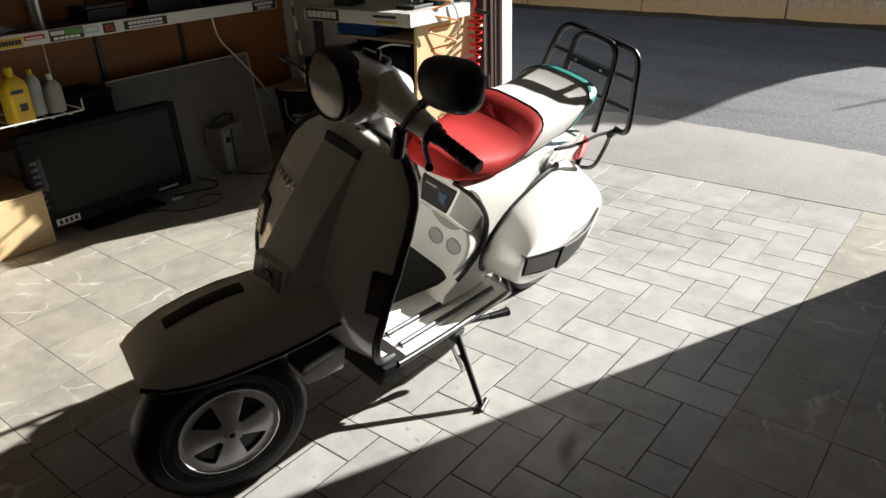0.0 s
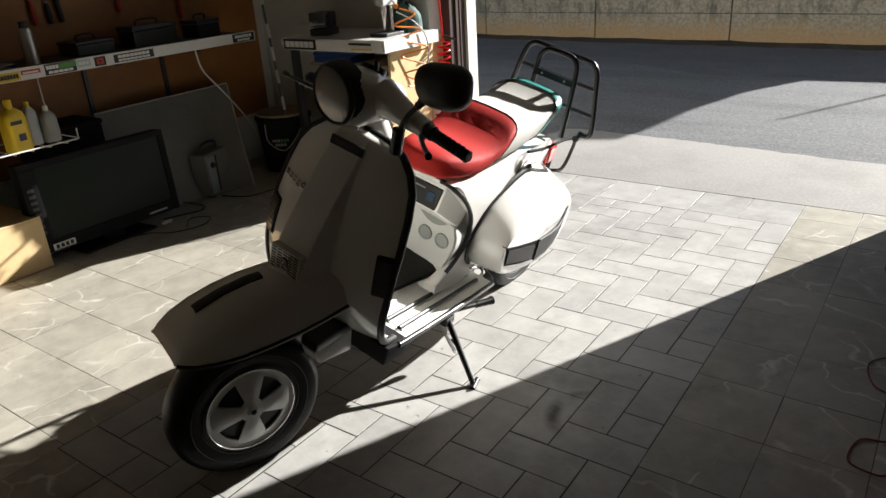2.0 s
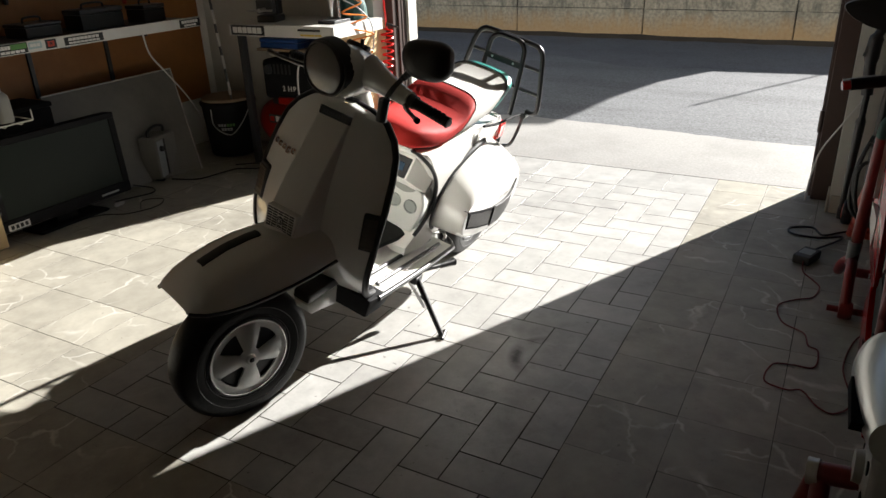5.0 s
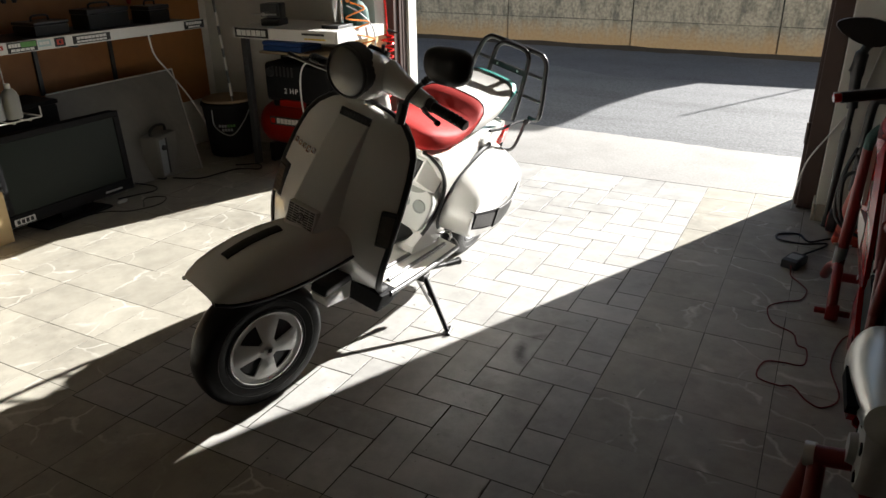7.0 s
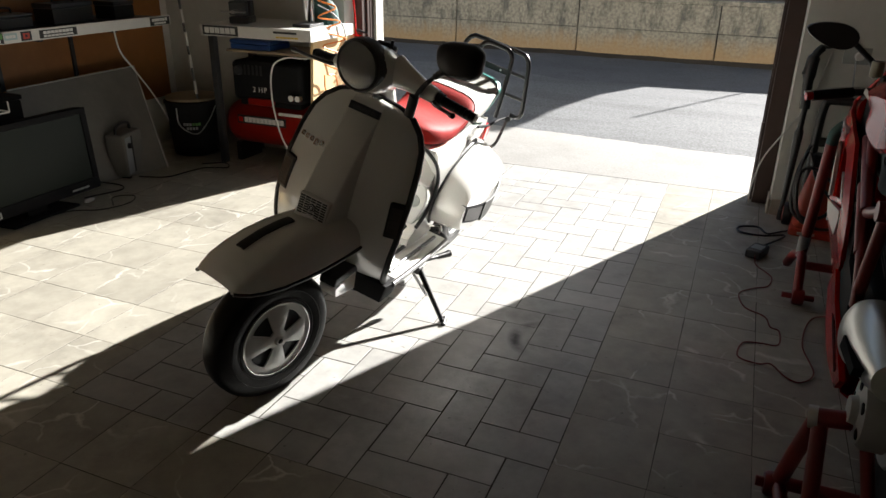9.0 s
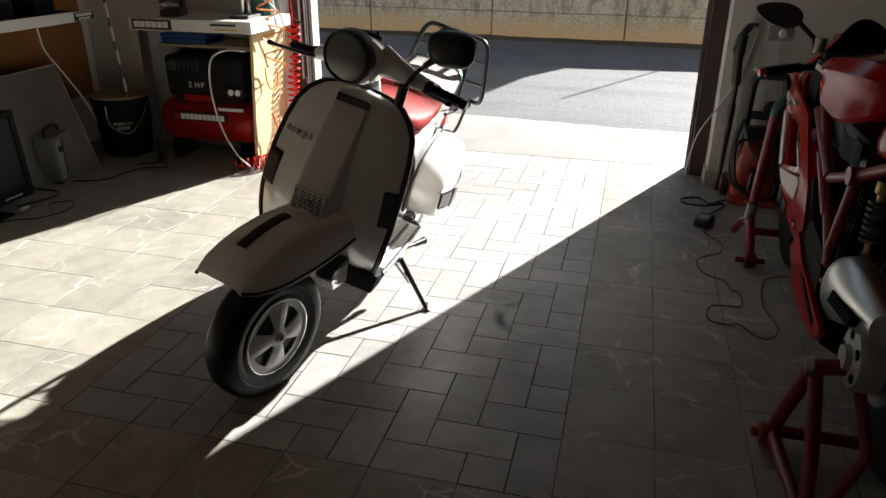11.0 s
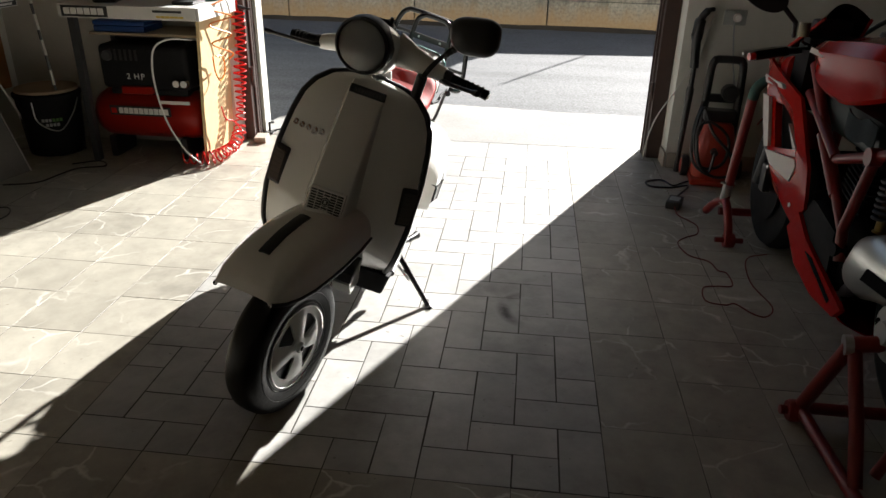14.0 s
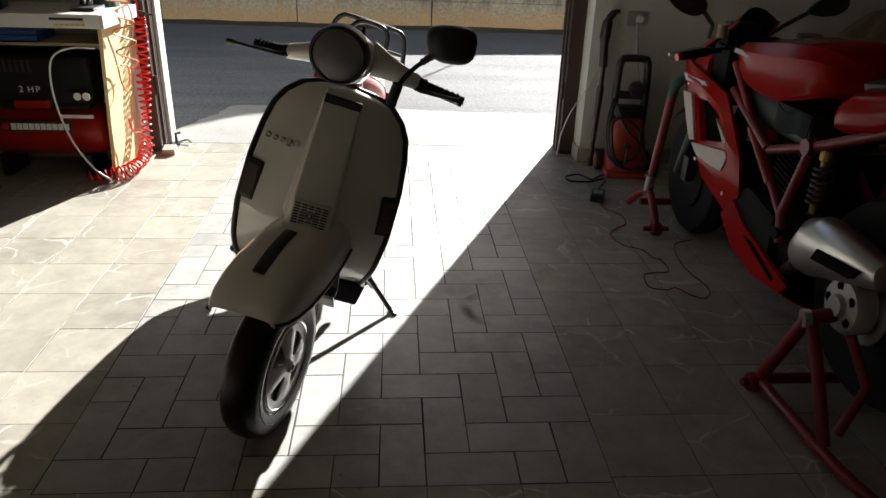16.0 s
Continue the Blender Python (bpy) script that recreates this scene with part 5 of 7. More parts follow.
part("sheet", sheet(crumple, 24, 24, 0.0015), GREY_PL, rag)
tools = (("toolbox", "black toolbox with a flat lid on the bench", -3.6, 2.22, 0.3, 0.13, 0.11), ("parts_box", "dark open parts box on the bench", -3.62, 1.86, 0.22, 0.16, 0.07),
         ("battery_charger", "dark battery charger on the bench", -3.58, 2.56, 0.17, 0.14, 0.1))
for nm, lab, x, y, l, w, h in tools:
    t = thing(nm, lab, "tool box", pose(x, y, 0.9055, 0, 0, 6))
    part("box_body", box(-w / 2, w / 2, -l / 2, l / 2, 0, h * 0.75, 0.006), BLACK, t)
    part("box_lid", box(-w / 2 - 0.003, w / 2 + 0.003, -l / 2 - 0.003, l / 2 + 0.003, h * 0.76, h, 0.006), DARK_STEEL, t)
    part("box_handle", tube(curve_points([(0, -l / 4, h), (0, -l / 5, h + 0.025), (0, l / 5, h + 0.025), (0, l / 4, h)], 4), 0.006, 8), BLACK, t)
for k, (y, z, l) in enumerate(((1.72, 1.30, 0.24), (1.80, 1.26, 0.2), (1.86, 1.32, 0.26), (2.2, 1.3, 0.22), (2.3, 1.34, 0.2), (1.45, 1.35, 0.2), (2.6, 1.25, 0.25))):
    t = thing("hand_tool", "dark steel hand tool hung on the wall board", "hand tool", pose(-3.815, y, z), "hung hand tools")
    part("tool_shank", tube([(0, 0, 0), (0, 0.004, -l * 0.5)], 0.007, 8), STEEL, t)
    part("tool_grip", tube([(0, 0.004, -l * 0.48), (0, 0.006, -l * 0.55), (0, 0.01, -l * 0.95), (0, 0.01, -l)], [0.008, 0.013, 0.014, 0.01], 10), LABEL_R if k % 3 == 0 else BLACK, t)
    part("tool_head", box(-0.012, 0.012, -0.022, 0.022, -0.01, 0.02, 0.004), DARK_STEEL, t)

# wire tray under the bench with three bottles
tray = thing("wire_tray", "white coated wire tray hung under the bench", "wire tray")
TZ = 0.576
part("tray_rim", tube([(-3.48, 1.12, TZ + 0.0), (-3.235, 1.12, TZ), (-3.225, 1.13, TZ), (-3.225, 1.49, TZ), (-3.235, 1.50, TZ), (-3.48, 1.50, TZ)], 0.0035, 8, closed=True), WIRE_WHITE, tray)
for y in (1.2, 1.28, 1.36, 1.44):
    part("tray_wire", tube([(-3.225, y, TZ), (-3.235, y, TZ - 0.012), (-3.47, y, TZ - 0.012), (-3.48, y, TZ)], 0.0022, 6), WIRE_WHITE, tray)
for y in (1.125, 1.495):
    part("tray_hanger", tube([(-3.47, y, TZ), (-3.47, y, 0.868)], 0.003, 6), WIRE_WHITE, tray)
    part("tray_hanger", tube([(-3.228, y, TZ), (-3.228, y, TZ + 0.05)], 0.003, 6), WIRE_WHITE, tray)
MILKY_PL = material("milky_grey_plastic", (0.24, 0.24, 0.22), 0.45, vary=0.06, bump=0.02)
b = bottle("oil_bottle", "bright yellow plastic oil bottle with dark print", -3.30, 1.255, TZ - 0.0095, 0.075, 0.115, 0.235, YELLOW_PL, YELLOW_PL, 0.35, 8)
part("print", box(0.0376, 0.0384, -0.035, 0.02, 0.125, 0.142), INK, b, "dark plain printed marks")
part("print", box(0.0376, 0.0384, -0.012, 0.022, 0.05, 0.082), INK, b, "dark plain printed marks")
bottle("oil_bottle", "slim grey plastic bottle with a yellow cap", -3.36, 1.36, TZ - 0.0095, 0.05, 0.065, 0.2, GREY_PL, YELLOW_PL, 0.25, 5)
bottle("oil_bottle", "pale grey plastic bottle with a white cap", -3.34, 1.43, TZ - 0.0095, 0.055, 0.075, 0.17, MILKY_PL, LABEL_W, 0.3, 3)

# crate and television on the floor
cb = thing("crate", "plain pale wooden crate on the floor", "crate", pose(-3.52, 0.88, 0.001))
part("crate_front", box(0.235, 0.25, -0.36, 0.36, 0, 0.245, 0.002), WOOD_PALE, cb)
part("crate_back", box(-0.25, -0.235, -0.36, 0.36, 0, 0.245, 0.002), WOOD_PALE, cb)
part("crate_side", box(-0.234, 0.234, -0.36, -0.345, 0, 0.245, 0.002), WOOD_PALE, cb)
part("crate_side", box(-0.234, 0.234, 0.345, 0.36, 0, 0.245, 0.002), WOOD_PALE, cb)
part("crate_lid", box(-0.25, 0.25, -0.36, 0.36, 0.246, 0.256, 0.002), WOOD_PALE, cb)

tv = thing("television", "old black flat television standing on the floor", "television", pose(-3.30, 1.6, 0.055, 0, -3, 0))
W2 = 0.39
part("tv_case", box(-0.07, 0.0, -W2, W2, 0.0, 0.445, 0.012, 3), MATT_BLACK, tv)
part("tv_back", box(-0.15, -0.072, -0.28, 0.28, 0.06, 0.36, 0.03, 3), MATT_BLACK, tv)
part("tv_bezel", merged(box(0.001, 0.012, -W2, W2, 0.0, 0.06, 0.004), box(0.001, 0.012, -W2, W2, 0.415, 0.445, 0.004), box(0.001, 0.012, -W2, -W2 + 0.075, 0.061, 0.414, 0.004), box(0.001, 0.012, W2 - 0.035, W2, 0.061, 0.414, 0.004)), MATT_BLACK, tv, "glossy black bezel")
part("tv_screen", box(0.001, 0.005, -W2 + 0.076, W2 - 0.036, 0.062, 0.413), SCREEN_TV, tv, "dark green-black dusty screen")
part("tv_mark", box(0.0125, 0.0135, 0.2, 0.31, 0.018, 0.028), GREY_PALE, tv, "pale plain maker's mark")
for k in range(8):
    part("tv_grille", box(0.0125, 0.0132, -W2 + 0.02, -W2 + 0.05, 0.1 + 0.03 * k, 0.115 + 0.03 * k), DARK_STEEL, tv)
st = part("tv_sticker", box(0.0126, 0.0136, -0.33, -0.22, 0.008, 0.04, 0.0004), LABEL_W, tv, "oval white sticker with dark marks")
for k in range(4):
    part("sticker_mark", box(0.0137, 0.0142, -0.318 + 0.024 * k, -0.302 + 0.024 * k, 0.014, 0.034), INK, st)
part("tv_foot", box(-0.12, 0.05, -0.2, 0.2, -0.054, -0.04, 0.004), MATT_BLACK, tv)
part("tv_neck", box(-0.06, -0.02, -0.06, 0.06, -0.041, 0.01, 0.004), MATT_BLACK, tv)

# dark storage box and small things behind the television
sb = thing("storage_box", "dark storage box behind the television", "box", pose(-3.64, 1.6, 0.001))
part("box_body", box(-0.13, 0.13, -0.16, 0.18, 0, 0.56, 0.01), MATT_BLACK, sb)
part("box_lid", box(-0.135, 0.135, -0.165, 0.185, 0.561, 0.585, 0.006), MATT_BLACK, sb)
# white panel leaning on the wall
lp = thing("leaning_panel", "dusty off-white board leaning against the wall", "board")
c0, c1, c2, c3 = Vector((-3.52, 1.85, 0.002)), Vector((-3.36, 2.58, 0.002)), Vector((-3.735, 2.79, 0.58)), Vector((-3.70, 1.85, 0.577))
back = Vector((-0.015, 0.004, -0.001))
part("panel", loft([[c0, c1, c2, c3], [c + back for c in (c0, c1, c2, c3)]]), DUSTY_BOARD, lp)
for a_, b_ in ((c3, c2), (c2, c1)):
    n_ = Vector((0.004, 0, 0.001))
    part("edge_strip", tube([a_ + n_, b_ + n_], 0.004, 6), LAMINATE, lp, "worn pale edge strip")

# small heater with a carrying handle
ht = thing("heater", "pale grey portable heater with a carrying handle", "heater", pose(-3.46, 2.36, 0.001, 0, 0, 18))
part("heater_body", box(-0.06, 0.06, -0.11, 0.11, 0.012, 0.27, 0.014, 3), DUSTY_BOARD, ht)
part("heater_panel", box(0.061, 0.066, -0.105, -0.04, 0.03, 0.25, 0.003), GREY_PL, ht)
part("heater_knob", moved(lathe([(0.0001, 0.014), (0.015, 0.014), (0.018, 0.0), (0.0001, 0.0)], 18), Matrix.Translation((0.066, -0.072, 0.2)) @ Matrix.Rotation(radians(90), 4, "Y")), BLACK, ht)
part("heater_slot", box(0.061, 0.0635, -0.03, -0.018, 0.03, 0.25), BLACK, ht)
part("handle", tube(curve_points([(0, -0.085, 0.268), (0, -0.075, 0.305), (0, 0.0, 0.32), (0, 0.075, 0.305), (0, 0.085, 0.268)], 5), 0.009, 10), BLACK, ht)
for y in (-0.08, 0.08):
    part("heater_foot", box(-0.055, 0.055, y - 0.012, y + 0.012, 0, 0.012, 0.003), BLACK, ht)

# drum with a round wooden lid
dr = thing("drum", "black drum with a pale round wooden lid", "drum", pose(-3.45, 2.98, 0.001) @ Matrix.Diagonal((1.17, 1.17, 1.1, 1)))
part("drum_wall", lathe([(0.0001, 0), (0.125, 0), (0.13, 0.01), (0.15, 0.30), (0.158, 0.31), (0.158, 0.325), (0.15, 0.33), (0.145, 0.32), (0.13, 0.02), (0.0001, 0.015)], 40), MATT_BLACK, dr)
part("bail", tube(curve_points([(0.02, -0.158, 0.3), (0.04, -0.165, 0.2), (0.12, -0.13, 0.15), (0.155, -0.06, 0.22), (0.162, 0.0, 0.3)], 5), 0.003, 6), STEEL, dr, "thin wire bail")
part("lid", lathe([(0.0001, 0.35), (0.142, 0.35), (0.146, 0.346), (0.146, 0.334), (0.0001, 0.334)], 40), DULL_WOOD, dr, "pale round wooden lid")
for row, (n_, z_) in enumerate(((6, 0.2), (4, 0.175))):
    for k in range(n_):
        a = radians(-52 + (k - n_ / 2) * 6.5)
        rr = 0.1425
        part("drum_mark", moved(box(-0.0012, 0.0012, -0.006, 0.006, -0.008, 0.008), Matrix.Translation((rr * math.cos(a), rr * math.sin(a), z_)) @ Matrix.Rotation(a, 4, "Z")), LABEL_G if row == 0 and k > 2 else GREY_PALE, dr)

# thin pole in the corner
pl = thing("pole", "thin jointed pole with bright bands leaning in the corner", "pole")
p0, p1 = Vector((-3.33, 2.90, 0.36)), Vector((-3.42, 2.86, 1.75))
lowend = Vector((-3.30, 3.02, 0.004))
part("pole_shaft", tube([lowend, p0, p1], 0.008, 10), DARK_STEEL, pl)
for a in (0.04, 0.16, 0.26, 0.36, 0.5):
    part("pole_band", tube([p0.lerp(p1, a), p0.lerp(p1, a + 0.06)], 0.0095, 10), WIRE_WHITE, pl, "bright band")

# cables on this side
def cable(name, label, pts, r, mat, n=8):
    c = thing(name, label, "cable")
    part("cord", tube(curve_points(pts, n), r, 7), mat, c)
    return c


cable("power_cable", "white cable hanging from the bench to the floor", [(-3.40, 2.36, 0.86), (-3.42, 2.40, 0.74), (-3.46, 2.52, 0.62), (-3.5, 2.70, 0.42), (-3.55, 2.86, 0.2), (-3.6, 2.95, 0.01)], 0.005, WIRE_WHITE)
cable("power_cable", "dark cable looped on the floor beside the television", [(-3.42, 2.10, 0.03), (-3.33, 2.16, 0.006), (-3.26, 2.10, 0.006), (-3.3, 1.98, 0.006), (-3.33, 1.9, 0.006)], 0.0045, BLACK)
cable("power_cable", "dark cable lying along the wall foot", [(-3.32, 2.30, 0.02), (-3.2, 2.40, 0.006), (-3.16, 2.55, 0.006), (-3.12, 2.66, 0.006), (-3.0, 2.72, 0.006), (-3.08, 2.8, 0.006), (-3.2, 2.72, 0.006)], 0.0045, BLACK)
cable("power_cable", "thin black cable lying in loops on the tiles", [(-3.45, 1.40, 0.005), (-3.30, 1.55, 0.005), (-3.22, 1.72, 0.005), (-3.1, 1.80, 0.005), (-3.05, 1.95, 0.005), (-3.12, 2.05, 0.005), (-3.2, 1.98, 0.005), (-3.1, 1.88, 0.005)], 0.003, BLACK)
pg = thing("plug", "small white plug lying on the tiles", "plug", pose(-3.26, 1.87, 0.0125))
part("plug_body", tube([(0, -0.03, 0), (0, -0.02, 0), (0, 0.02, 0), (0, 0.035, 0)], [0.006, 0.011, 0.011, 0.005], 10), LABEL_W, pg)

# ---- north bench with its end panel, compressor below ----
nb = thing("bench", "workbench with a white front edge and a plywood end panel", "workbench")
part("worktop", box(-3.14, -2.372, 2.793, 3.27, 0.851, 0.876, 0.002), LAMINATE, nb, "pale worn bench top")
nf = part("front_edge", box(-3.14, -2.372, 2.775, 2.791, 0.81, 0.876, 0.002), LAMINATE, nb, "white front edge")
part("end_edge", box(-2.37, -2.357, 2.775, 3.27, 0.81, 0.876, 0.002), LAMINATE, nb, "sunlit white end edge")
part("end_panel", loft([[(x, 2.885, z), (x + 0.018, 2.885, z), (x + 0.018, 3.385, z), (x, 3.385, z)] for x, z in ((-2.476, 0.002), (-2.428, 0.85))]), WOOD_PALE, nb, "pale plywood end panel")
part("bench_leg", box(-3.125, -3.085, 2.82, 2.86, 0.002, 0.849, 0.003), DARK_STEEL, nb)
part("back_leg", box(-3.125, -3.085, 3.2, 3.24, 0.002, 0.849, 0.003), DARK_STEEL, nb)
part("under_shelf", box(-3.084, -2.44, 2.93, 3.26, 0.70, 0.715, 0.002), DULL_WOOD, nb)
sg = sticker(nf, 2.775, -3.12, -2.86, 0.816, 0.872, INK, "black label with white plain marks", bars(6, 0.06, 0.94, 0.2, 0.8, LABEL_W), "y")
sticker(nf, 2.775, -2.61, -2.45, 0.848, 0.86, INK, "thin dark label", (), "y")
sticker(nf, 2.775, -2.60, -2.43, 0.82, 0.834, LABEL_W, "pale label with yellow marks", bars(6, 0.05, 0.95, 0.15, 0.85, YELLOW_PL), "y")
tb = thing("blue_case", "flat blue plastic case under the bench top", "case", pose(-2.9, 2.99, 0.7155))
part("case_body", box(-0.16, 0.14, -0.05, 0.17, 0, 0.035, 0.008), BLUE_PL, tb)
part("case_lid", box(-0.163, 0.143, -0.053, 0.173, 0.0355, 0.062, 0.01), BLUE_PL, tb)

COMP_RED = material("compressor_red_paint", (0.24, 0.008, 0.004), 0.35, vary=0.06, bump=0.02, dirt=0.4, stains=4)
COMP_RED.node_tree.nodes["Principled BSDF"].inputs["Specular IOR Level"].default_value = 0.2
cp = thing("air_compressor", "red air compressor with a black hood and gauges", "compressor", pose(-2.83, 3.03, 0.0))
tank = lathe([(0.0001, -0.34), (0.06, -0.335), (0.11, -0.315), (0.138, -0.27), (0.142, -0.2), (0.142, 0.2), (0.138, 0.27), (0.11, 0.315), (0.06, 0.335), (0.0001, 0.34)], 40, Matrix.Translation((0.02, 0, 0.25)) @ Matrix.Rotation(radians(90), 4, "Y"))
part("tank", tank, COMP_RED, cp, "red painted pressure tank")
part("pump_hood", box(-0.21, 0.31, -0.13, 0.13, 0.41, 0.655, 0.03, 4), MATT_BLACK, cp, "black moulded pump hood")
part("hood_base", box(-0.18, 0.28, -0.1, 0.1, 0.372, 0.41, 0.01), MATT_BLACK, cp)
part("switch_bridge", box(-0.09, 0.09, -0.145, -0.1, 0.385, 0.43, 0.008), COMP_RED, cp, "red bridge under the hood")
for k in range(6):
    part("hood_slot", box(-0.14 + 0.03 * k, -0.125 + 0.03 * k, -0.1315, -0.129, 0.57, 0.63), INK, cp)
fm2 = Matrix.Rotation(radians(90), 4, "X")
part("knob", moved(lathe([(0.0001, 0.02), (0.025, 0.02), (0.03, 0.0), (0.0001, 0.0)], 20), Matrix.Translation((-0.15, -0.13, 0.595)) @ fm2), DARK_STEEL, cp)
for x in (0.245, 0.29):
    g = part("gauge", moved(lathe([(0.0001, 0.026), (0.021, 0.026), (0.023, 0.022), (0.023, 0.0), (0.0001, 0.0)], 20), Matrix.Translation((x, -0.132, 0.455)) @ fm2), CHROME, cp, "small round pressure gauge")
    part("dial", moved(lathe([(0.0001, 0.0275), (0.018, 0.0275), (0.018, 0.0263), (0.0001, 0.0263)], 18), Matrix.Translation((x, -0.132, 0.455)) @ fm2), LABEL_W, g)
for ch, x in (("2", -0.042), ("H", 0.006), ("P", 0.042)):
    part("power_lettering", moved(text_mesh(ch, 0.046), Matrix.Translation((x, -0.1315, 0.482)) @ fm2), LABEL_W, cp, "white lettering")
lb = part("tank_label", box(-0.18, 0.185, -0.1465, -0.1425, 0.262, 0.317, 0.001), INK, cp, "black label with white plain marks")
for k in range(10):
    part("label_mark", box(-0.125 + 0.03 * k, -0.0995 + 0.03 * k, -0.148, -0.1466, 0.273, 0.306), LABEL_W, lb)
part("label_mark", box(-0.17, -0.14, -0.148, -0.1466, 0.274, 0.304), RED_LENS, lb)
part("spec_label", box(0.13, 0.3, -0.1385, -0.1315, 0.335, 0.353), LABEL_W, cp, "thin pale label")
for x in (-0.22, 0.22):
    part("foot", box(x - 0.02, x + 0.02, -0.11, 0.11, 0.0, 0.125, 0.005), BLACK, cp)
part("carry_handle", tube(curve_points([(-0.14, 0, 0.65), (-0.13, 0, 0.685), (0.23, 0, 0.685), (0.24, 0, 0.65)], 4), 0.011, 10), BLACK, cp)
cable("air_hose", "thin white air hose hanging from the compressor", [(-2.46, 2.88, 0.70), (-2.57, 2.83, 0.705), (-2.65, 2.80, 0.65), (-2.665, 2.79, 0.48), (-2.62, 2.78, 0.27), (-2.53, 2.77, 0.11), (-2.44, 2.765, 0.035)], 0.005, WIRE_WHITE)

# spiral hoses beside the door
def spiral(name, label, path, radius, turns, r, mat, seed=1):
    t = thing(name, label, "air hose")
    line = curve_points(path, 12)
    lens_ = [0.0]
    for a, b_ in zip(line, line[1:]):
        lens_.append(lens_[-1] + (b_ - a).length)
    total = lens_[-1]
    pts, N = [], turns * 14
    rg = random.Random(seed)
    up = Vector((0.3, 0.2, 1)).normalized()
    j = 0
    for k in range(N + 1):
        s = total * k / N
        while j < len(line) - 2 and lens_[j + 1] < s:
            j += 1
        f = (s - lens_[j]) / max(1e-6, lens_[j + 1] - lens_[j])
        c = line[j].lerp(line[j + 1], f)
        d = (line[j + 1] - line[j]).normalized()
        e1 = d.orthogonal().normalized() if k == 0 else (e1 - d * e1.dot(d)).normalized()
        e2 = d.cross(e1)
        a = 2 * math.pi * turns * k / N + 1.4 * math.sin(k * 0.031 + seed)
        rr = radius * (1 + 0.14 * math.sin(k * 0.05 + seed) + 0.1 * math.sin(k * 0.023))
        pts.append(c + (e1 * math.cos(a) + e2 * math.sin(a)) * rr)
    part("coil", tube(pts, r, 6), mat, t)
    return t


rh = spiral("spiral_hose", "bright red spiral air hose hanging down to the floor", [(-2.375, 3.34, 0.80), (-2.372, 3.33, 0.62), (-2.382, 3.30, 0.45), (-2.385, 3.27, 0.26), (-2.38, 3.2, 0.12), (-2.37, 3.08, 0.06), (-2.375, 2.97, 0.055), (-2.40, 2.88, 0.046), (-2.47, 2.83, 0.044), (-2.58, 2.81, 0.044)], 0.031, 32, 0.0055, RED_HOSE)
part("hose_lead", tube(curve_points([(-2.42, 3.24, 1.5), (-2.39, 3.30, 1.2), (-2.38, 3.33, 0.98), (-2.375, 3.34, 0.80)], 6), 0.006, 8), RED_HOSE, rh)
part("hose_tail", tube(curve_points([(-2.39, 3.0, 0.31), (-2.385, 3.03, 0.23), (-2.37, 3.10, 0.2), (-2.35, 3.16, 0.13), (-2.34, 3.2, 0.1)], 6), 0.005, 8), RED_HOSE, rh)
part("hose_fitting", merged(tube([(-2.375, 3.34, 0.83), (-2.34, 3.36, 0.815)], 0.011, 10), tube([(-2.35, 3.355, 0.818), (-2.31, 3.37, 0.81)], 0.007, 8)), BLACK_METAL, rh, "black hose coupling")
oh = thing("orange_hose", "loose orange spiral hose over the bench end", "air hose")
part("coil", tube(curve_points([(-2.40, 2.98, 1.02), (-2.33, 3.02, 0.985), (-2.38, 2.9, 0.94), (-2.325, 3.06, 0.905), (-2.37, 2.93, 0.86), (-2.325, 3.12, 0.80), (-2.385, 2.95, 0.77), (-2.325, 3.10, 0.70), (-2.385, 2.96, 0.67), (-2.33, 3.1, 0.60), (-2.37, 3.14, 0.56)], 8), 0.0048, 8), ORANGE_PL, oh)
part("coil", tube(curve_points([(-2.385, 2.95, 0.60), (-2.37, 2.93, 0.52), (-2.375, 3.0, 0.46), (-2.38, 3.08, 0.5), (-2.375, 3.06, 0.58), (-2.38, 2.98, 0.6)], 8), 0.0045, 8), ORANGE_PL, oh)
cable("power_cable", "grey cable hanging over the bench end", [(-2.44, 3.0, 1.0), (-2.37, 3.05, 0.95), (-2.338, 3.12, 0.86), (-2.36, 3.16, 0.72), (-2.395, 3.12, 0.62)], 0.004, GREY_PL)

# drill stand and bag on the bench
ds = thing("drill_stand", "bright steel drill stand on the bench", "drill stand", pose(-2.50, 2.98, 0.8765))
part("stand_base", box(-0.06, 0.06, -0.08, 0.08, 0, 0.018, 0.004), DARK_STEEL, ds)
part("column", tube([(0, 0.05, 0.018), (0, 0.05, 0.42)], 0.014, 14), CHROME, ds)
part("carriage", box(-0.03, 0.03, -0.05, 0.075, 0.16, 0.21, 0.006), PALE_PL, ds)
part("chuck", tube([(0, -0.02, 0.16), (0, -0.02, 0.13), (0, -0.02, 0.09), (0, -0.02, 0.03)], [0.02, 0.02, 0.012, 0.004], 12), STEEL, ds)
part("drill_body", box(-0.035, 0.035, -0.07, 0.03, 0.212, 0.36, 0.015, 3), BLACK, ds)
part("feed_lever", tube([(0.03, 0.03, 0.185), (0.1, -0.03, 0.16)], 0.006, 8), STEEL, ds)
part("lever_knob", tube([(0.098, -0.028, 0.161), (0.112, -0.04, 0.156)], 0.012, 10), ORANGE_PL, ds)
bg = thing("cloth_bag", "dark green cloth bag slumped on the bench", "bag", pose(-2.50, 3.16, 0.8765))


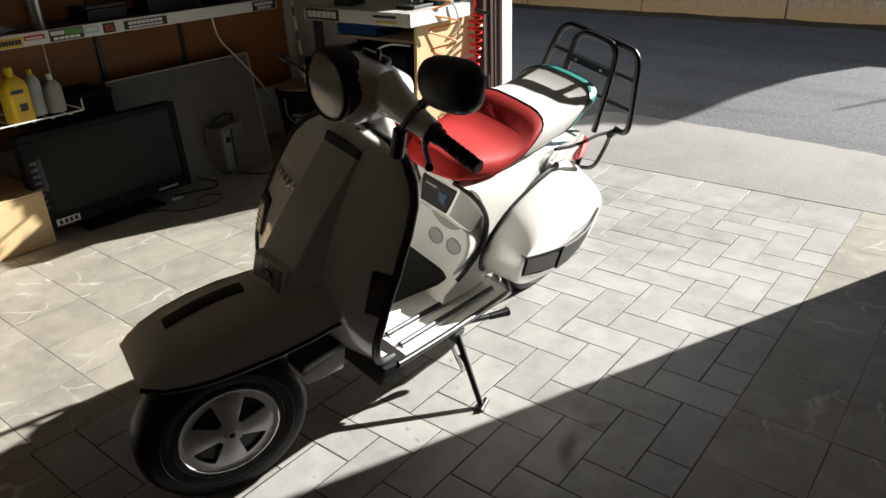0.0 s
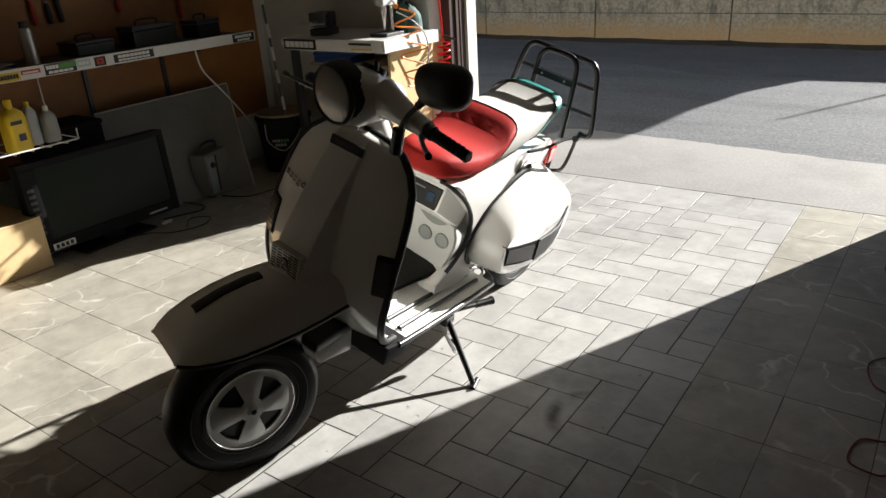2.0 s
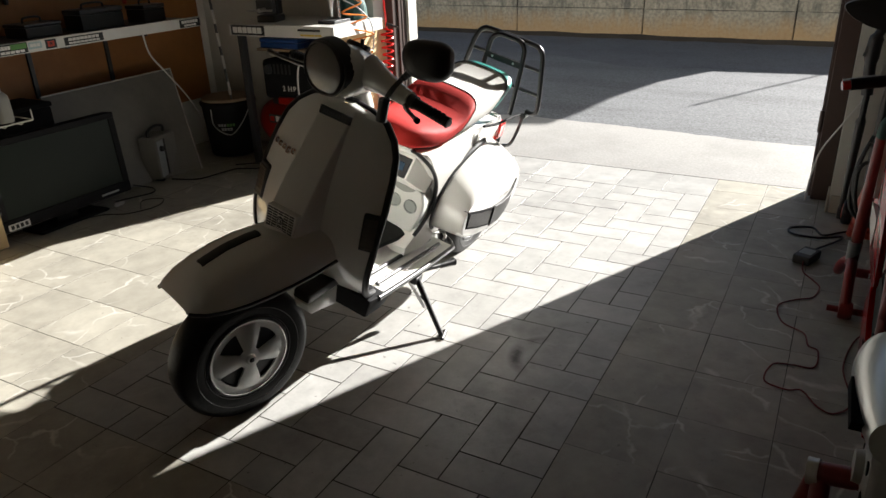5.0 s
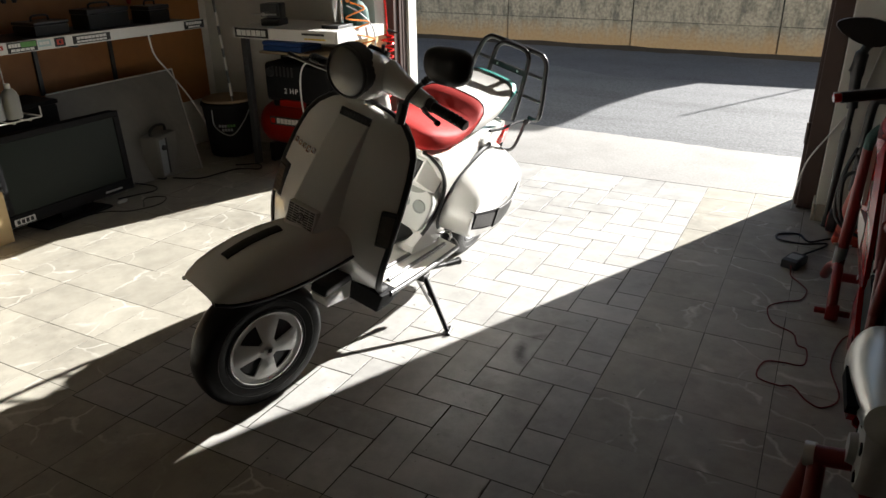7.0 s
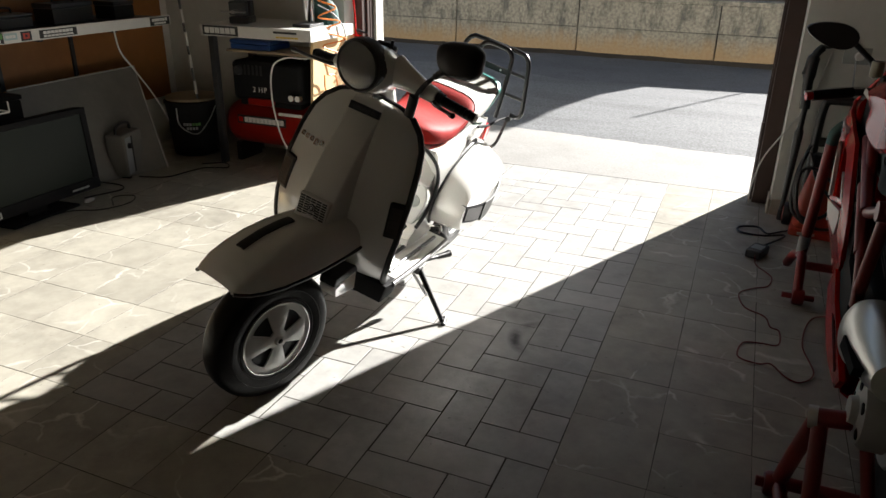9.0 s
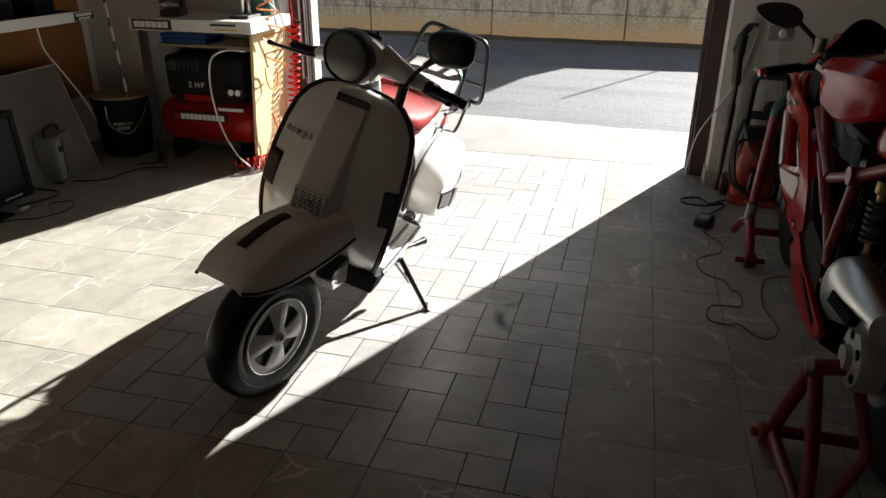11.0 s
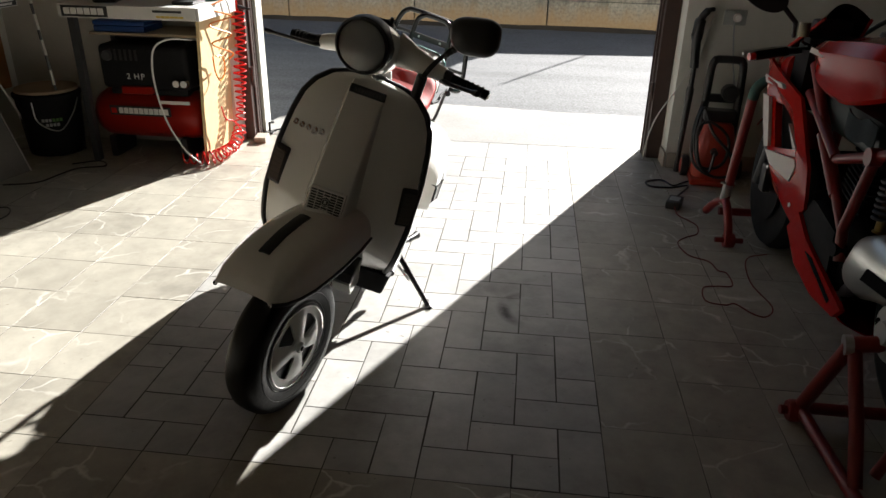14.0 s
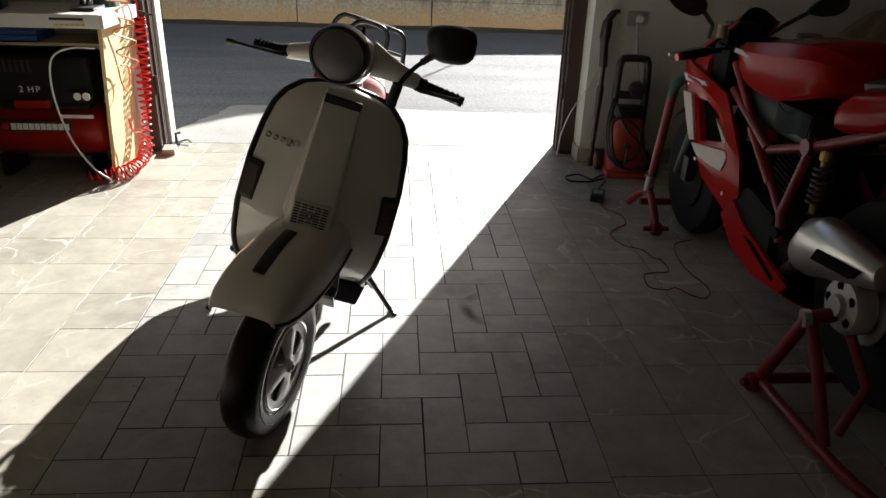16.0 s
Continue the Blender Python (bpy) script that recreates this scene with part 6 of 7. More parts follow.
def slump(u, v):
    a, b_ = 2 * math.pi * v, math.pi * 0.5 * u
    k = 1 + 0.12 * noise.noise(Vector((3 * math.cos(a), 3 * math.sin(a), 4 * u)))
    return (0.10 * k * math.cos(a) * math.sin(b_ + 0.001), 0.085 * k * math.sin(a) * math.sin(b_ + 0.001), 0.16 * k * math.cos(b_) + 0.001)


part("bag_body", sheet(slump, 14, 28, 0.003), TEAL_BAG, bg)
pv = thing("vise", "dark bench vise bolted to the bench top", "vise", pose(-2.95, 2.95, 0.8765, 0, 0, 15))
part("vise_base", box(-0.06, 0.06, -0.07, 0.07, 0, 0.04, 0.006), DARK_STEEL, pv)
part("fixed_jaw", box(-0.055, 0.055, 0.0, 0.06, 0.04, 0.13, 0.008), DARK_STEEL, pv)
part("moving_jaw", box(-0.055, 0.055, -0.075, -0.03, 0.05, 0.13, 0.008), DARK_STEEL, pv)
part("screw", tube([(0, -0.15, 0.075), (0, 0.0, 0.075)], 0.012, 10), STEEL, pv)
part("vise_bar", tube([(-0.08, -0.14, 0.075), (0.08, -0.14, 0.075)], 0.006, 8), STEEL, pv)
wedge = thing("door_block", "small pale brick block at the foot of the door post", "block", pose(-2.32, 3.38, 0.0015, 0, 0, 8))
part("block", box(-0.03, 0.045, -0.06, 0.06, 0, 0.035, 0.005), MARBLE_TRIM, wedge)
hn = thing("door_bolt", "black steel floor bolt at the foot of the door post", "bolt", pose(-2.32, 3.56, 0.002))
part("bolt_plate", box(-0.03, 0.03, -0.03, 0.03, 0, 0.012, 0.002), BLACK_METAL, hn)
part("bolt_pin", tube([(0, 0, 0.012), (0, 0, 0.07), (0.03, 0, 0.075)], 0.009, 8), BLACK_METAL, hn)
part("bolt_hook", tube(curve_points([(0.02, 0.02, 0.012), (0.06, 0.03, 0.02), (0.09, 0.0, 0.012)], 5), 0.005, 8), BLACK_METAL, hn)

# ---- east side: washer, socket, cables ----
ORANGE_RED = material("orange_red_plastic", (0.36, 0.032, 0.01), 0.5, vary=0.06, bump=0.03)
ws = thing("pressure_washer", "orange-red pressure washer with a black frame handle", "pressure washer", pose(0.42, 3.07, 0.0, 0, 0, -6))
rings = []
for z, w, d in ((0.02, 0.095, 0.09), (0.05, 0.115, 0.11), (0.15, 0.11, 0.105), (0.25, 0.09, 0.09), (0.32, 0.075, 0.07), (0.34, 0.055, 0.05)):
    rings.append([(w * math.copysign(abs(math.cos(a)) ** 0.6, math.cos(a)), d * math.copysign(abs(math.sin(a)) ** 0.6, math.sin(a)), z) for a in (2 * math.pi * k / 24 for k in range(24))])
part("housing", loft(rings), ORANGE_RED, ws, "orange-red moulded housing")
part("base_tray", box(-0.12, 0.12, -0.12, 0.11, 0.0, 0.04, 0.015), ORANGE_RED, ws)
fr = curve_points([(-0.085, 0.06, 0.22), (-0.085, 0.065, 0.42), (-0.082, 0.07, 0.60), (-0.072, 0.07, 0.648), (-0.05, 0.07, 0.66), (0.05, 0.07, 0.66), (0.072, 0.07, 0.648), (0.082, 0.07, 0.60), (0.085, 0.065, 0.42), (0.085, 0.06, 0.22)], 4)
part("frame_handle", tube(fr, 0.021, 12), BLACK, ws, "thick black frame handle")
part("collar", box(-0.088, 0.088, -0.02, 0.085, 0.335, 0.40, 0.02, 3), BLACK, ws, "black shoulder under the handle")
part("cross_bar", box(-0.085, 0.085, 0.052, 0.088, 0.43, 0.475, 0.01), BLACK, ws)
part("reel", moved(lathe([(0.0001, -0.035), (0.04, -0.035), (0.044, -0.028), (0.044, 0.028), (0.04, 0.035), (0.0001, 0.035)], 20), Matrix.Translation((0.03, 0.045, 0.49)) @ Matrix.Rotation(radians(90), 4, "X")), BLACK, ws)
for x in (-0.142, 0.142):
    w_ = part("wheel", moved(lathe([(0.0001, -0.02), (0.055, -0.02), (0.06, -0.012), (0.06, 0.012), (0.055, 0.02), (0.0001, 0.02)], 24), Matrix.Translation((x, 0.06, 0.06)) @ Matrix.Rotation(radians(90), 4, "Y")), BLACK, ws)
    part("wheel_cap", moved(lathe([(0.0001, 0.026), (0.035, 0.024), (0.042, 0.019), (0.0001, 0.019)], 20), Matrix.Translation((x, 0.06, 0.06)) @ Matrix.Rotation(radians(math.copysign(90, x)), 4, "Y")), ORANGE_RED, w_)
part("outlet", tube([(-0.02, -0.1, 0.2), (-0.02, -0.15, 0.2)], 0.018, 12), BLACK, ws)
part("hose", tube(curve_points([(-0.02, -0.15, 0.2), (-0.04, -0.17, 0.1), (-0.1, -0.16, 0.16), (-0.12, -0.12, 0.32), (-0.06, -0.12, 0.36), (0.04, -0.12, 0.28), (0.03, -0.13, 0.14), (-0.08, -0.14, 0.12), (-0.13, -0.1, 0.26), (-0.1, -0.04, 0.42), (-0.04, -0.1, 0.3), (0.06, -0.13, 0.2), (0.1, -0.13, 0.1), (0.0, -0.15, 0.07), (-0.12, -0.13, 0.14), (-0.135, -0.06, 0.3), (-0.1, 0.02, 0.44)], 6), 0.0085, 8), BLACK, ws)
lance = thing("spray_lance", "black pressure lance with its trigger grip, hung upright", "spray lance", pose(0.262, 3.205, 0.0))
part("gun", tube(curve_points([(0.065, 0.03, 0.905), (0.03, 0.0, 0.90), (0.0, 0.0, 0.85), (-0.005, 0.0, 0.74), (0.005, 0.0, 0.6)], 6), [0.012] * 6 + [0.02] * 6 + [0.03] * 6 + [0.024] * 7, 12), BLACK, lance)
part("lance_tube", tube([(0.005, 0, 0.6), (0.004, 0, 0.5), (0.003, 0.0, 0.48), (0.0, 0.0, 0.3), (-0.005, -0.005, 0.06)], [0.014, 0.014, 0.022, 0.018, 0.012], 10), BLACK, lance)
part("trigger", tube([(-0.02, -0.01, 0.84), (-0.036, -0.015, 0.77)], 0.007, 8), BLACK, lance)
part("lance_foot", tube([(-0.005, -0.005, 0.06), (-0.005, -0.005, 0.003)], 0.016, 10), BLACK, lance)
so = thing("socket", "grey wall socket plate with a round outlet", "socket", pose(0.454, FRONT - 0.001, 0.862))
part("plate", box(-0.06, 0.06, -0.012, 0.0, -0.04, 0.04, 0.004), GREY_PALE, so)
part("outlet", moved(lathe([(0.0001, 0.02), (0.016, 0.02), (0.022, 0.012), (0.022, 0.0), (0.0001, 0.0)], 20), Matrix.Translation((0.01, -0.012, 0.0)) @ Matrix.Rotation(radians(90), 4, "X")), LABEL_W, so)
cable("power_cable", "grey cable hanging from the wall socket", [(0.454, 3.27, 0.86), (0.455, 3.255, 0.80), (0.47, 3.23, 0.66), (0.50, 3.21, 0.5), (0.54, 3.2, 0.3), (0.56, 3.15, 0.02)], 0.005, GREY_PL)
cable("power_cable", "pale cable drooping from the lance to the door post", [(0.344, 3.270, 0.879), (0.293, 3.270, 0.639), (0.207, 3.270, 0.467), (0.127, 3.300, 0.306), (0.100, 3.370, 0.153), (0.090, 3.400, 0.006)], 0.004, WIRE_WHITE)
ad = thing("power_adapter", "small dark power adapter lying on the tiles", "adapter", pose(0.15, 2.62, 0.0015, 0, 0, -20))
part("adapter_body", box(-0.035, 0.035, -0.06, 0.06, 0, 0.04, 0.006), BLACK, ad)
part("adapter_face", box(-0.025, 0.025, -0.03, 0.03, 0.0402, 0.0425, 0.001), GREY_PL, ad)
cable("power_cable", "black cable looping on the tiles by the adapter", [(0.160, 2.680, 0.020), (0.279, 2.941, 0.004), (0.177, 2.898, 0.004), (0.070, 2.909, 0.004), (0.062, 2.984, 0.004), (0.149, 3.022, 0.004), (0.198, 2.939, 0.004), (0.275, 3.011, 0.004), (0.394, 3.100, 0.004)], 0.005, BLACK)
LEAD_RED = material("dark_red_lead", (0.16, 0.014, 0.012), 0.6, vary=0.1, bump=0.0)
cable("charging_lead", "thin dark red lead winding over the tiles", [(0.140, 2.560, 0.020), (0.148, 2.492, 0.004), (0.189, 2.422, 0.004), (0.215, 2.361, 0.004), (0.197, 2.263, 0.004), (0.141, 2.216, 0.004), (0.087, 2.139, 0.004), (0.112, 2.015, 0.004), (0.186, 1.960, 0.004), (0.206, 1.878, 0.004), (0.237, 1.853, 0.004), (0.232, 1.742, 0.004), (0.168, 1.729, 0.004), (0.112, 1.705, 0.004), (0.099, 1.598, 0.004), (0.166, 1.573, 0.004), (0.207, 1.588, 0.004), (0.252, 1.520, 0.004), (0.298, 1.503, 0.004), (0.342, 1.587, 0.004), (0.314, 1.782, 0.004), (0.355, 2.009, 0.004), (0.440, 2.020, 0.030)], 0.0026, LEAD_RED)

# ---- the motorcycle on its stands ----
FLOOR_REFLECTION = material("painted_floor_reflection", (0.44, 0.4, 0.37), 0.5, vary=0.05, bump=0.0)
def build_motorcycle():
    CX0 = 0.50
    mc = thing("motorcycle", "red sport motorcycle with reflections painted on its fairing, on paddock stands", "motorcycle", pose(CX0, 0, 0))
    DARKENG = MATT_BLACK
    across = Matrix.Rotation(radians(90), 4, "Y")

    def wheel(y, z, R, w, lab):
        m = Matrix.Translation((0, y, z)) @ across
        wh = part("wheel", moved(merged(lathe([(R * 0.68, -w * 0.42), (R * 0.74, -w * 0.45), (R * 0.76, -w * 0.3), (R * 0.7, 0), (R * 0.76, w * 0.3), (R * 0.74, w * 0.45), (R * 0.68, w * 0.42), (R * 0.64, 0)], 44),
                                        lathe([(0.03, -0.05), (0.05, -0.05), (0.05, 0.05), (0.03, 0.05)], 20),
                                        *[moved(box(0.04, R * 0.7, -0.014, 0.014, -0.016, 0.016, 0.004), Matrix.Rotation(2 * math.pi * k / 5, 4, "Z")) for k in range(5)]), m), MATT_BLACK, mc, lab)
        part("tyre", moved(lathe([(R * 0.73, -w * 0.45), (R * 0.84, -w * 0.52), (R * 0.93, -w * 0.46), (R * 0.985, -w * 0.25), (R, 0), (R * 0.985, w * 0.25), (R * 0.93, w * 0.46), (R * 0.84, w * 0.52), (R * 0.73, w * 0.45)], 56), m), MATT_BLACK, wh, "black sport tyre")
        for s in ((-1, 1) if y > 1.5 else (1,)):
            part("brake_disc", moved(lathe([(0.12, s * (w * 0.5 + 0.004)), (0.16, s * (w * 0.5 + 0.004)), (0.16, s * (w * 0.5 + 0.009)), (0.12, s * (w * 0.5 + 0.009))], 40), m), MATT_BLACK, wh, "steel brake disc")
        return wh

    wheel(2.19, 0.30, 0.29, 0.115, "dark front wheel with twin discs")
    wheel(0.76, 0.385, 0.315, 0.18, "dark rear wheel")
    for s in (-1, 1):
        f = part("fork_leg", tube([(s * 0.095, 2.23, 0.29), (s * 0.095, 2.14, 0.52), (s * 0.095, 2.13, 0.54), (s * 0.095, 2.0, 0.92)], [0.024, 0.024, 0.027, 0.027], 14), DARK_STEEL, mc)
        part("caliper", box(s * 0.095 - 0.02, s * 0.095 + 0.02, 2.10, 2.16, 0.28, 0.40, 0.01), BLACK, f)
    part("front_mudguard", moved(sheet(lambda u, v: ((v - 0.5) * 0.15, 2.22 + 0.325 * math.sin(-0.9 + 1.7 * u), 0.305 + 0.325 * math.cos(-0.9 + 1.7 * u) - 0.05 * (2 * v - 1) ** 2), 16, 8, 0.004), Matrix.Identity(4)), RED_PAINT, mc, "red front mudguard")

    # fairing: side skins with the vent cut through, lower panels, nose
    outer = [(2.24, 0.825), (2.14, 0.70), (2.025, 0.573), (1.80, 0.41), (1.57, 0.35), (1.46, 0.45), (1.50, 0.58), (1.70, 0.775), (2.03, 0.814)]
    inner = [(1.971, 0.701), (1.935, 0.65), (1.897, 0.595), (1.864, 0.549), (1.745, 0.577), (1.645, 0.603), (1.69, 0.644), (1.759, 0.689), (1.863, 0.712)]

    def bow(y, z):
        return 0.185 - 0.26 * max(0, y - 1.85) ** 2 - 0.25 * max(0, 0.5 - z) ** 1.3 * 0.8

    for s in (-1, 1):
        def sk(pts, d=0.0):
            return [(s * (bow(y, z) - d), y, z) for y, z in pts]
        mid = [((a[0] + b[0]) / 2, (a[1] + b[1]) / 2) for a, b in zip(outer, inner)]

        def skm(pts, d):
            return [(s * (bow(y, z) + 0.012 - d), y, z) for y, z in pts]
        rings = [sk(outer), skm(mid, 0), sk(inner, 0.004), sk(inner, 0.03), sk(outer, 0.012)]
        fp = part("side_fairing", loft(rings + [rings[0]], cap=False), RED_PAINT, mc, "red side fairing with an open vent", 30)
        # black sheet behind the cut, painted as the shade inside
        part("vent_shade", loft([sk([(y * 0.998 + 0.003, z) for y, z in inner], 0.032), sk(inner, 0.036)]), OPENING_SHADE, fp, "black sheet painted as the shade inside the vent")
        # pale polygons painted on as the sunlit floor's reflection in the red skin
        for poly in ([(2.13, 0.698), (2.011, 0.709), (1.955, 0.64), (1.89, 0.545), (1.94, 0.53), (2.03, 0.606)], [(1.915, 0.525), (1.6, 0.581), (1.576, 0.562), (1.603, 0.5), (1.722, 0.493), (1.837, 0.492)],
                     [(2.175, 0.768), (2.092, 0.773), (1.88, 0.785), (1.852, 0.773), (2.125, 0.745)], [(1.721, 0.676), (1.601, 0.616), (1.632, 0.607)]):
            a = [(s * (bow(y, z) + 0.014), y, z) for y, z in poly]
            b = [(s * (bow(y, z) + 0.002), y, z) for y, z in poly]
            part("fairing_reflection", loft([a, b]), FLOOR_REFLECTION, fp, "pale patch painted as a reflection of the sunlit floor")
        low = [(1.56, 0.345), (1.43, 0.262), (1.25, 0.235), (1.07, 0.255), (1.03, 0.30), (1.24, 0.345), (1.38, 0.375), (1.49, 0.43)]
        lo = loft([[(s * 0.185, y, z) for y, z in low], [(s * 0.17, y, z) for y, z in low]])
        part("belly_fairing", lo, RED_PAINT, mc, "red lower fairing")
        part("fairing_slot_shade", loft([[(s * 0.187, y, z) for y, z in ((1.36, 0.34), (1.12, 0.275), (1.11, 0.29), (1.30, 0.345))], [(s * 0.183, y, z) for y, z in ((1.36, 0.34), (1.12, 0.275), (1.11, 0.29), (1.30, 0.345))]]), OPENING_SHADE, mc)
        for y, z in ((2.08, 0.735), (1.62, 0.62), (1.58, 0.42), (1.86, 0.47)):
            part("fairing_screw", moved(lathe([(0.0001, 0.003), (0.007, 0.003), (0.008, 0), (0.0001, 0)], 12), Matrix.Translation((s * (bow(y, z) + 0.008), y, z)) @ Matrix.Rotation(radians(90 * s), 4, "Y")), STEEL, fp)
    part("belly_keel", sheet(lambda u, v: (-0.172 + 0.344 * v, 1.05 + 0.5 * u, 0.255 - 0.06 * (1 - (2 * v - 1) ** 2) + 0.1 * max(0, u - 0.5)), 12, 14, 0.005), RED_PAINT, mc)
    rings = []
    for y, w, z0, z1 in ((2.36, 0.03, 0.76, 0.80), (2.32, 0.08, 0.71, 0.84), (2.22, 0.13, 0.68, 0.87), (2.08, 0.155, 0.70, 0.90), (1.96, 0.165, 0.76, 0.90)):
        rings.append([(w * math.copysign(abs(math.cos(a)) ** 0.7, math.cos(a)), y, (z0 + z1) / 2 + (z1 - z0) / 2 * math.copysign(abs(math.sin(a)) ** 0.7, math.sin(a))) for a in (2 * math.pi * k / 24 for k in range(24))])
    part("nose_fairing", loft(rings), RED_PAINT, mc, "red nose fairing")
    part("windscreen", sheet(lambda u, v: ((v - 0.5) * (0.16 + 0.13 * (1 - u)) * 1.0, 2.28 - 0.3 * u - 0.05 * abs(2 * v - 1) ** 2, 0.865 + 0.2 * u - 0.05 * (2 * v - 1) ** 2), 12, 14, 0.003), SMOKE, mc, "smoked windscreen")
    for v in (0.0, 1.0):
        part("screen_edge", tube([((v - 0.5) * (0.16 + 0.13 * (1 - u)), 2.23 - 0.3 * u, 0.815 + 0.2 * u) for u in (0, 0.25, 0.5, 0.75, 1.0)], 0.006, 8), RED_PAINT, mc, "red edge of the screen")

    # tank, seat, tail
    rings = []
    form = ((1.8, 0.09, 0.945, 0.938, 0.918), (1.735, 0.16, 0.972, 0.942, 0.89), (1.65, 0.19, 0.99, 0.948, 0.858), (1.56, 0.199, 1.005, 0.955, 0.833), (1.4, 0.197, 1.032, 0.972, 0.826), (1.29, 0.192, 1.044, 0.982, 0.845), (1.2, 0.175, 1.045, 0.988, 0.872), (1.145, 0.135, 1.025, 0.982, 0.898), (1.12, 0.06, 0.99, 0.965, 0.92))
    a_, b_ = curve_points([q[:3] for q in form], 5), curve_points([(q[0], q[3], q[4]) for q in form], 5)
    for (y, w, zt), (_, zs, zb) in zip(a_, b_):
        half_ = [(0.0, zt), (w * 0.3, zt - 0.002), (w * 0.6, zt - 0.012), (w * 0.84, (zt + zs) / 2 + 0.008), (w * 0.96, zs + 0.006), (w, zs - 0.002), (w * 0.99, zs - 0.016), (w * 0.945, zs - 0.04), (w * 0.915, (zs + zb) / 2), (w * 0.925, zb + 0.03), (w * 0.93, zb + 0.012), (w * 0.88, zb), (0.0, zb - 0.004)]
        rings.append([(x, y, z) for x, z in half_] + [(-x, y, z) for x, z in half_[-2:0:-1]])
    tk = part("fuel_tank", loft(rings), RED_PAINT, mc, "glossy red creased fuel tank", 28)
    part("cockpit_panel", loft([[(-0.14, 1.84, z), (0.14, 1.84, z), (0.15, 2.06, z - 0.02), (-0.15, 2.06, z - 0.02)] for z in (0.70, 0.915)]), MATT_BLACK, mc, "black cockpit panel")
    for s in (-1, 1):
        part("tank_mark", moved(box(-0.001, 0.001, -0.06, 0.06, -0.008, 0.008), Matrix.Translation((s * 0.196, 1.62, 0.942)) @ Matrix.Rotation(radians(-s * 14), 4, "Y")), LABEL_WHITE, tk, "small pale tank mark")
    part("tank_cap", lathe([(0.0001, 0.012), (0.04, 0.012), (0.045, 0), (0.0001, 0)], 24, Matrix.Translation((0, 1.55, 1.008))), BLACK, tk)
    rings = []
    for y, w, z0, z1 in ((1.075, 0.135, 0.80, 0.88), (1.055, 0.155, 0.795, 0.915), (1.0, 0.162, 0.80, 0.955), (0.88, 0.16, 0.83, 0.975), (0.74, 0.135, 0.90, 1.005), (0.55, 0.095, 0.96, 1.04), (0.42, 0.05, 1.0, 1.04)):
        rings.append([(w * math.copysign(abs(math.cos(a)) ** 0.6, math.cos(a)), y, (z0 + z1) / 2 + (z1 - z0) / 2 * math.copysign(abs(math.sin(a)) ** 0.6, math.sin(a))) for a in (2 * math.pi * k / 24 for k in range(24))])
    part("tail_fairing", loft(rings), RED_PAINT, mc, "red tail fairing")
    part("seat_pad", sheet(lambda u, v: ((v - 0.5) * (0.22 - 0.06 * u), 1.03 - 0.33 * u, 0.975 + 0.05 * u - 0.02 * (2 * v - 1) ** 2), 10, 10, 0.02), BLACK, mc, "black seat pad")

    # trellis frame, engine
    for s in (-1, 1):
        for a, b in (((0.14, 1.76, 0.88), (0.165, 1.19, 0.49)), ((0.165, 1.19, 0.49), (0.16, 1.12, 0.74)), ((0.16, 1.36, 0.66), (0.16, 1.12, 0.74)), ((0.15, 1.72, 0.79), (0.165, 1.36, 0.665)), ((0.165, 1.50, 0.70), (0.165, 1.30, 0.56)), ((0.16, 1.12, 0.74), (0.12, 0.85, 0.86)), ((0.165, 1.19, 0.49), (0.165, 1.16, 0.40))):
            part("frame_tube", tube([(s * a[0], a[1], a[2]), (s * b[0], b[1], b[2])], 0.0165, 12), RED_STEEL, mc, "red trellis frame tube")
        part("frame_joint", tube([(s * 0.15, 1.12, 0.74), (s * 0.185, 1.12, 0.74)], 0.026, 14), RED_STEEL, mc)
        part("frame_joint", tube([(s * 0.15, 1.175, 0.43), (s * 0.185, 1.175, 0.43)], 0.022, 14), DARKENG, mc)
    part("crankcase", merged(box(-0.14, 0.14, 1.12, 1.56, 0.27, 0.50, 0.03), moved(lathe([(0.0001, 0.165), (0.085, 0.165), (0.095, 0.15), (0.095, -0.165), (0.0001, -0.165)], 28), Matrix.Translation((0, 1.42, 0.40)) @ across)), DARKENG, mc, "dark engine case")
    cyl = part("cylinder", moved(box(-0.08, 0.08, -0.07, 0.07, -0.08, 0.1, 0.01), Matrix.Translation((0, 1.62, 0.47)) @ Matrix.Rotation(radians(66), 4, "X")), DARKENG, mc, "finned front cylinder")
    cyl2 = part("cylinder", moved(box(-0.08, 0.08, -0.07, 0.07, -0.09, 0.1, 0.01), Matrix.Translation((0, 1.325, 0.60)) @ Matrix.Rotation(radians(12), 4, "X")), DARKENG, mc, "finned rear cylinder")
    for k in range(9):
        part("fin", moved(box(-0.1, 0.1, -0.085, 0.085, -0.004, 0.004, 0.001), Matrix.Translation((0, 1.56 + 0.018 * k, 0.44 + 0.008 * k)) @ Matrix.Rotation(radians(66), 4, "X")), DARKENG, cyl)
        part("fin", moved(box(-0.1, 0.1, -0.085, 0.085, -0.004, 0.004, 0.001), Matrix.Translation((0, 1.34 - 0.004 * k, 0.53 + 0.018 * k)) @ Matrix.Rotation(radians(12), 4, "X")), DARKENG, cyl2)
    part("air_box", box(-0.13, 0.13, 1.2, 1.66, 0.70, 0.82, 0.03), TEAL_DARK, mc, "dark air box under the tank")
    part("blue_cloth", sheet(lambda u, v: (-0.146 - 0.006 * math.sin(9 * u), 1.18 + 0.2 * u, 0.74 + 0.07 * v + 0.01 * math.sin(7 * u)), 10, 5, 0.004), BLUE_DARK, mc, "blue cloth tucked under the tank")
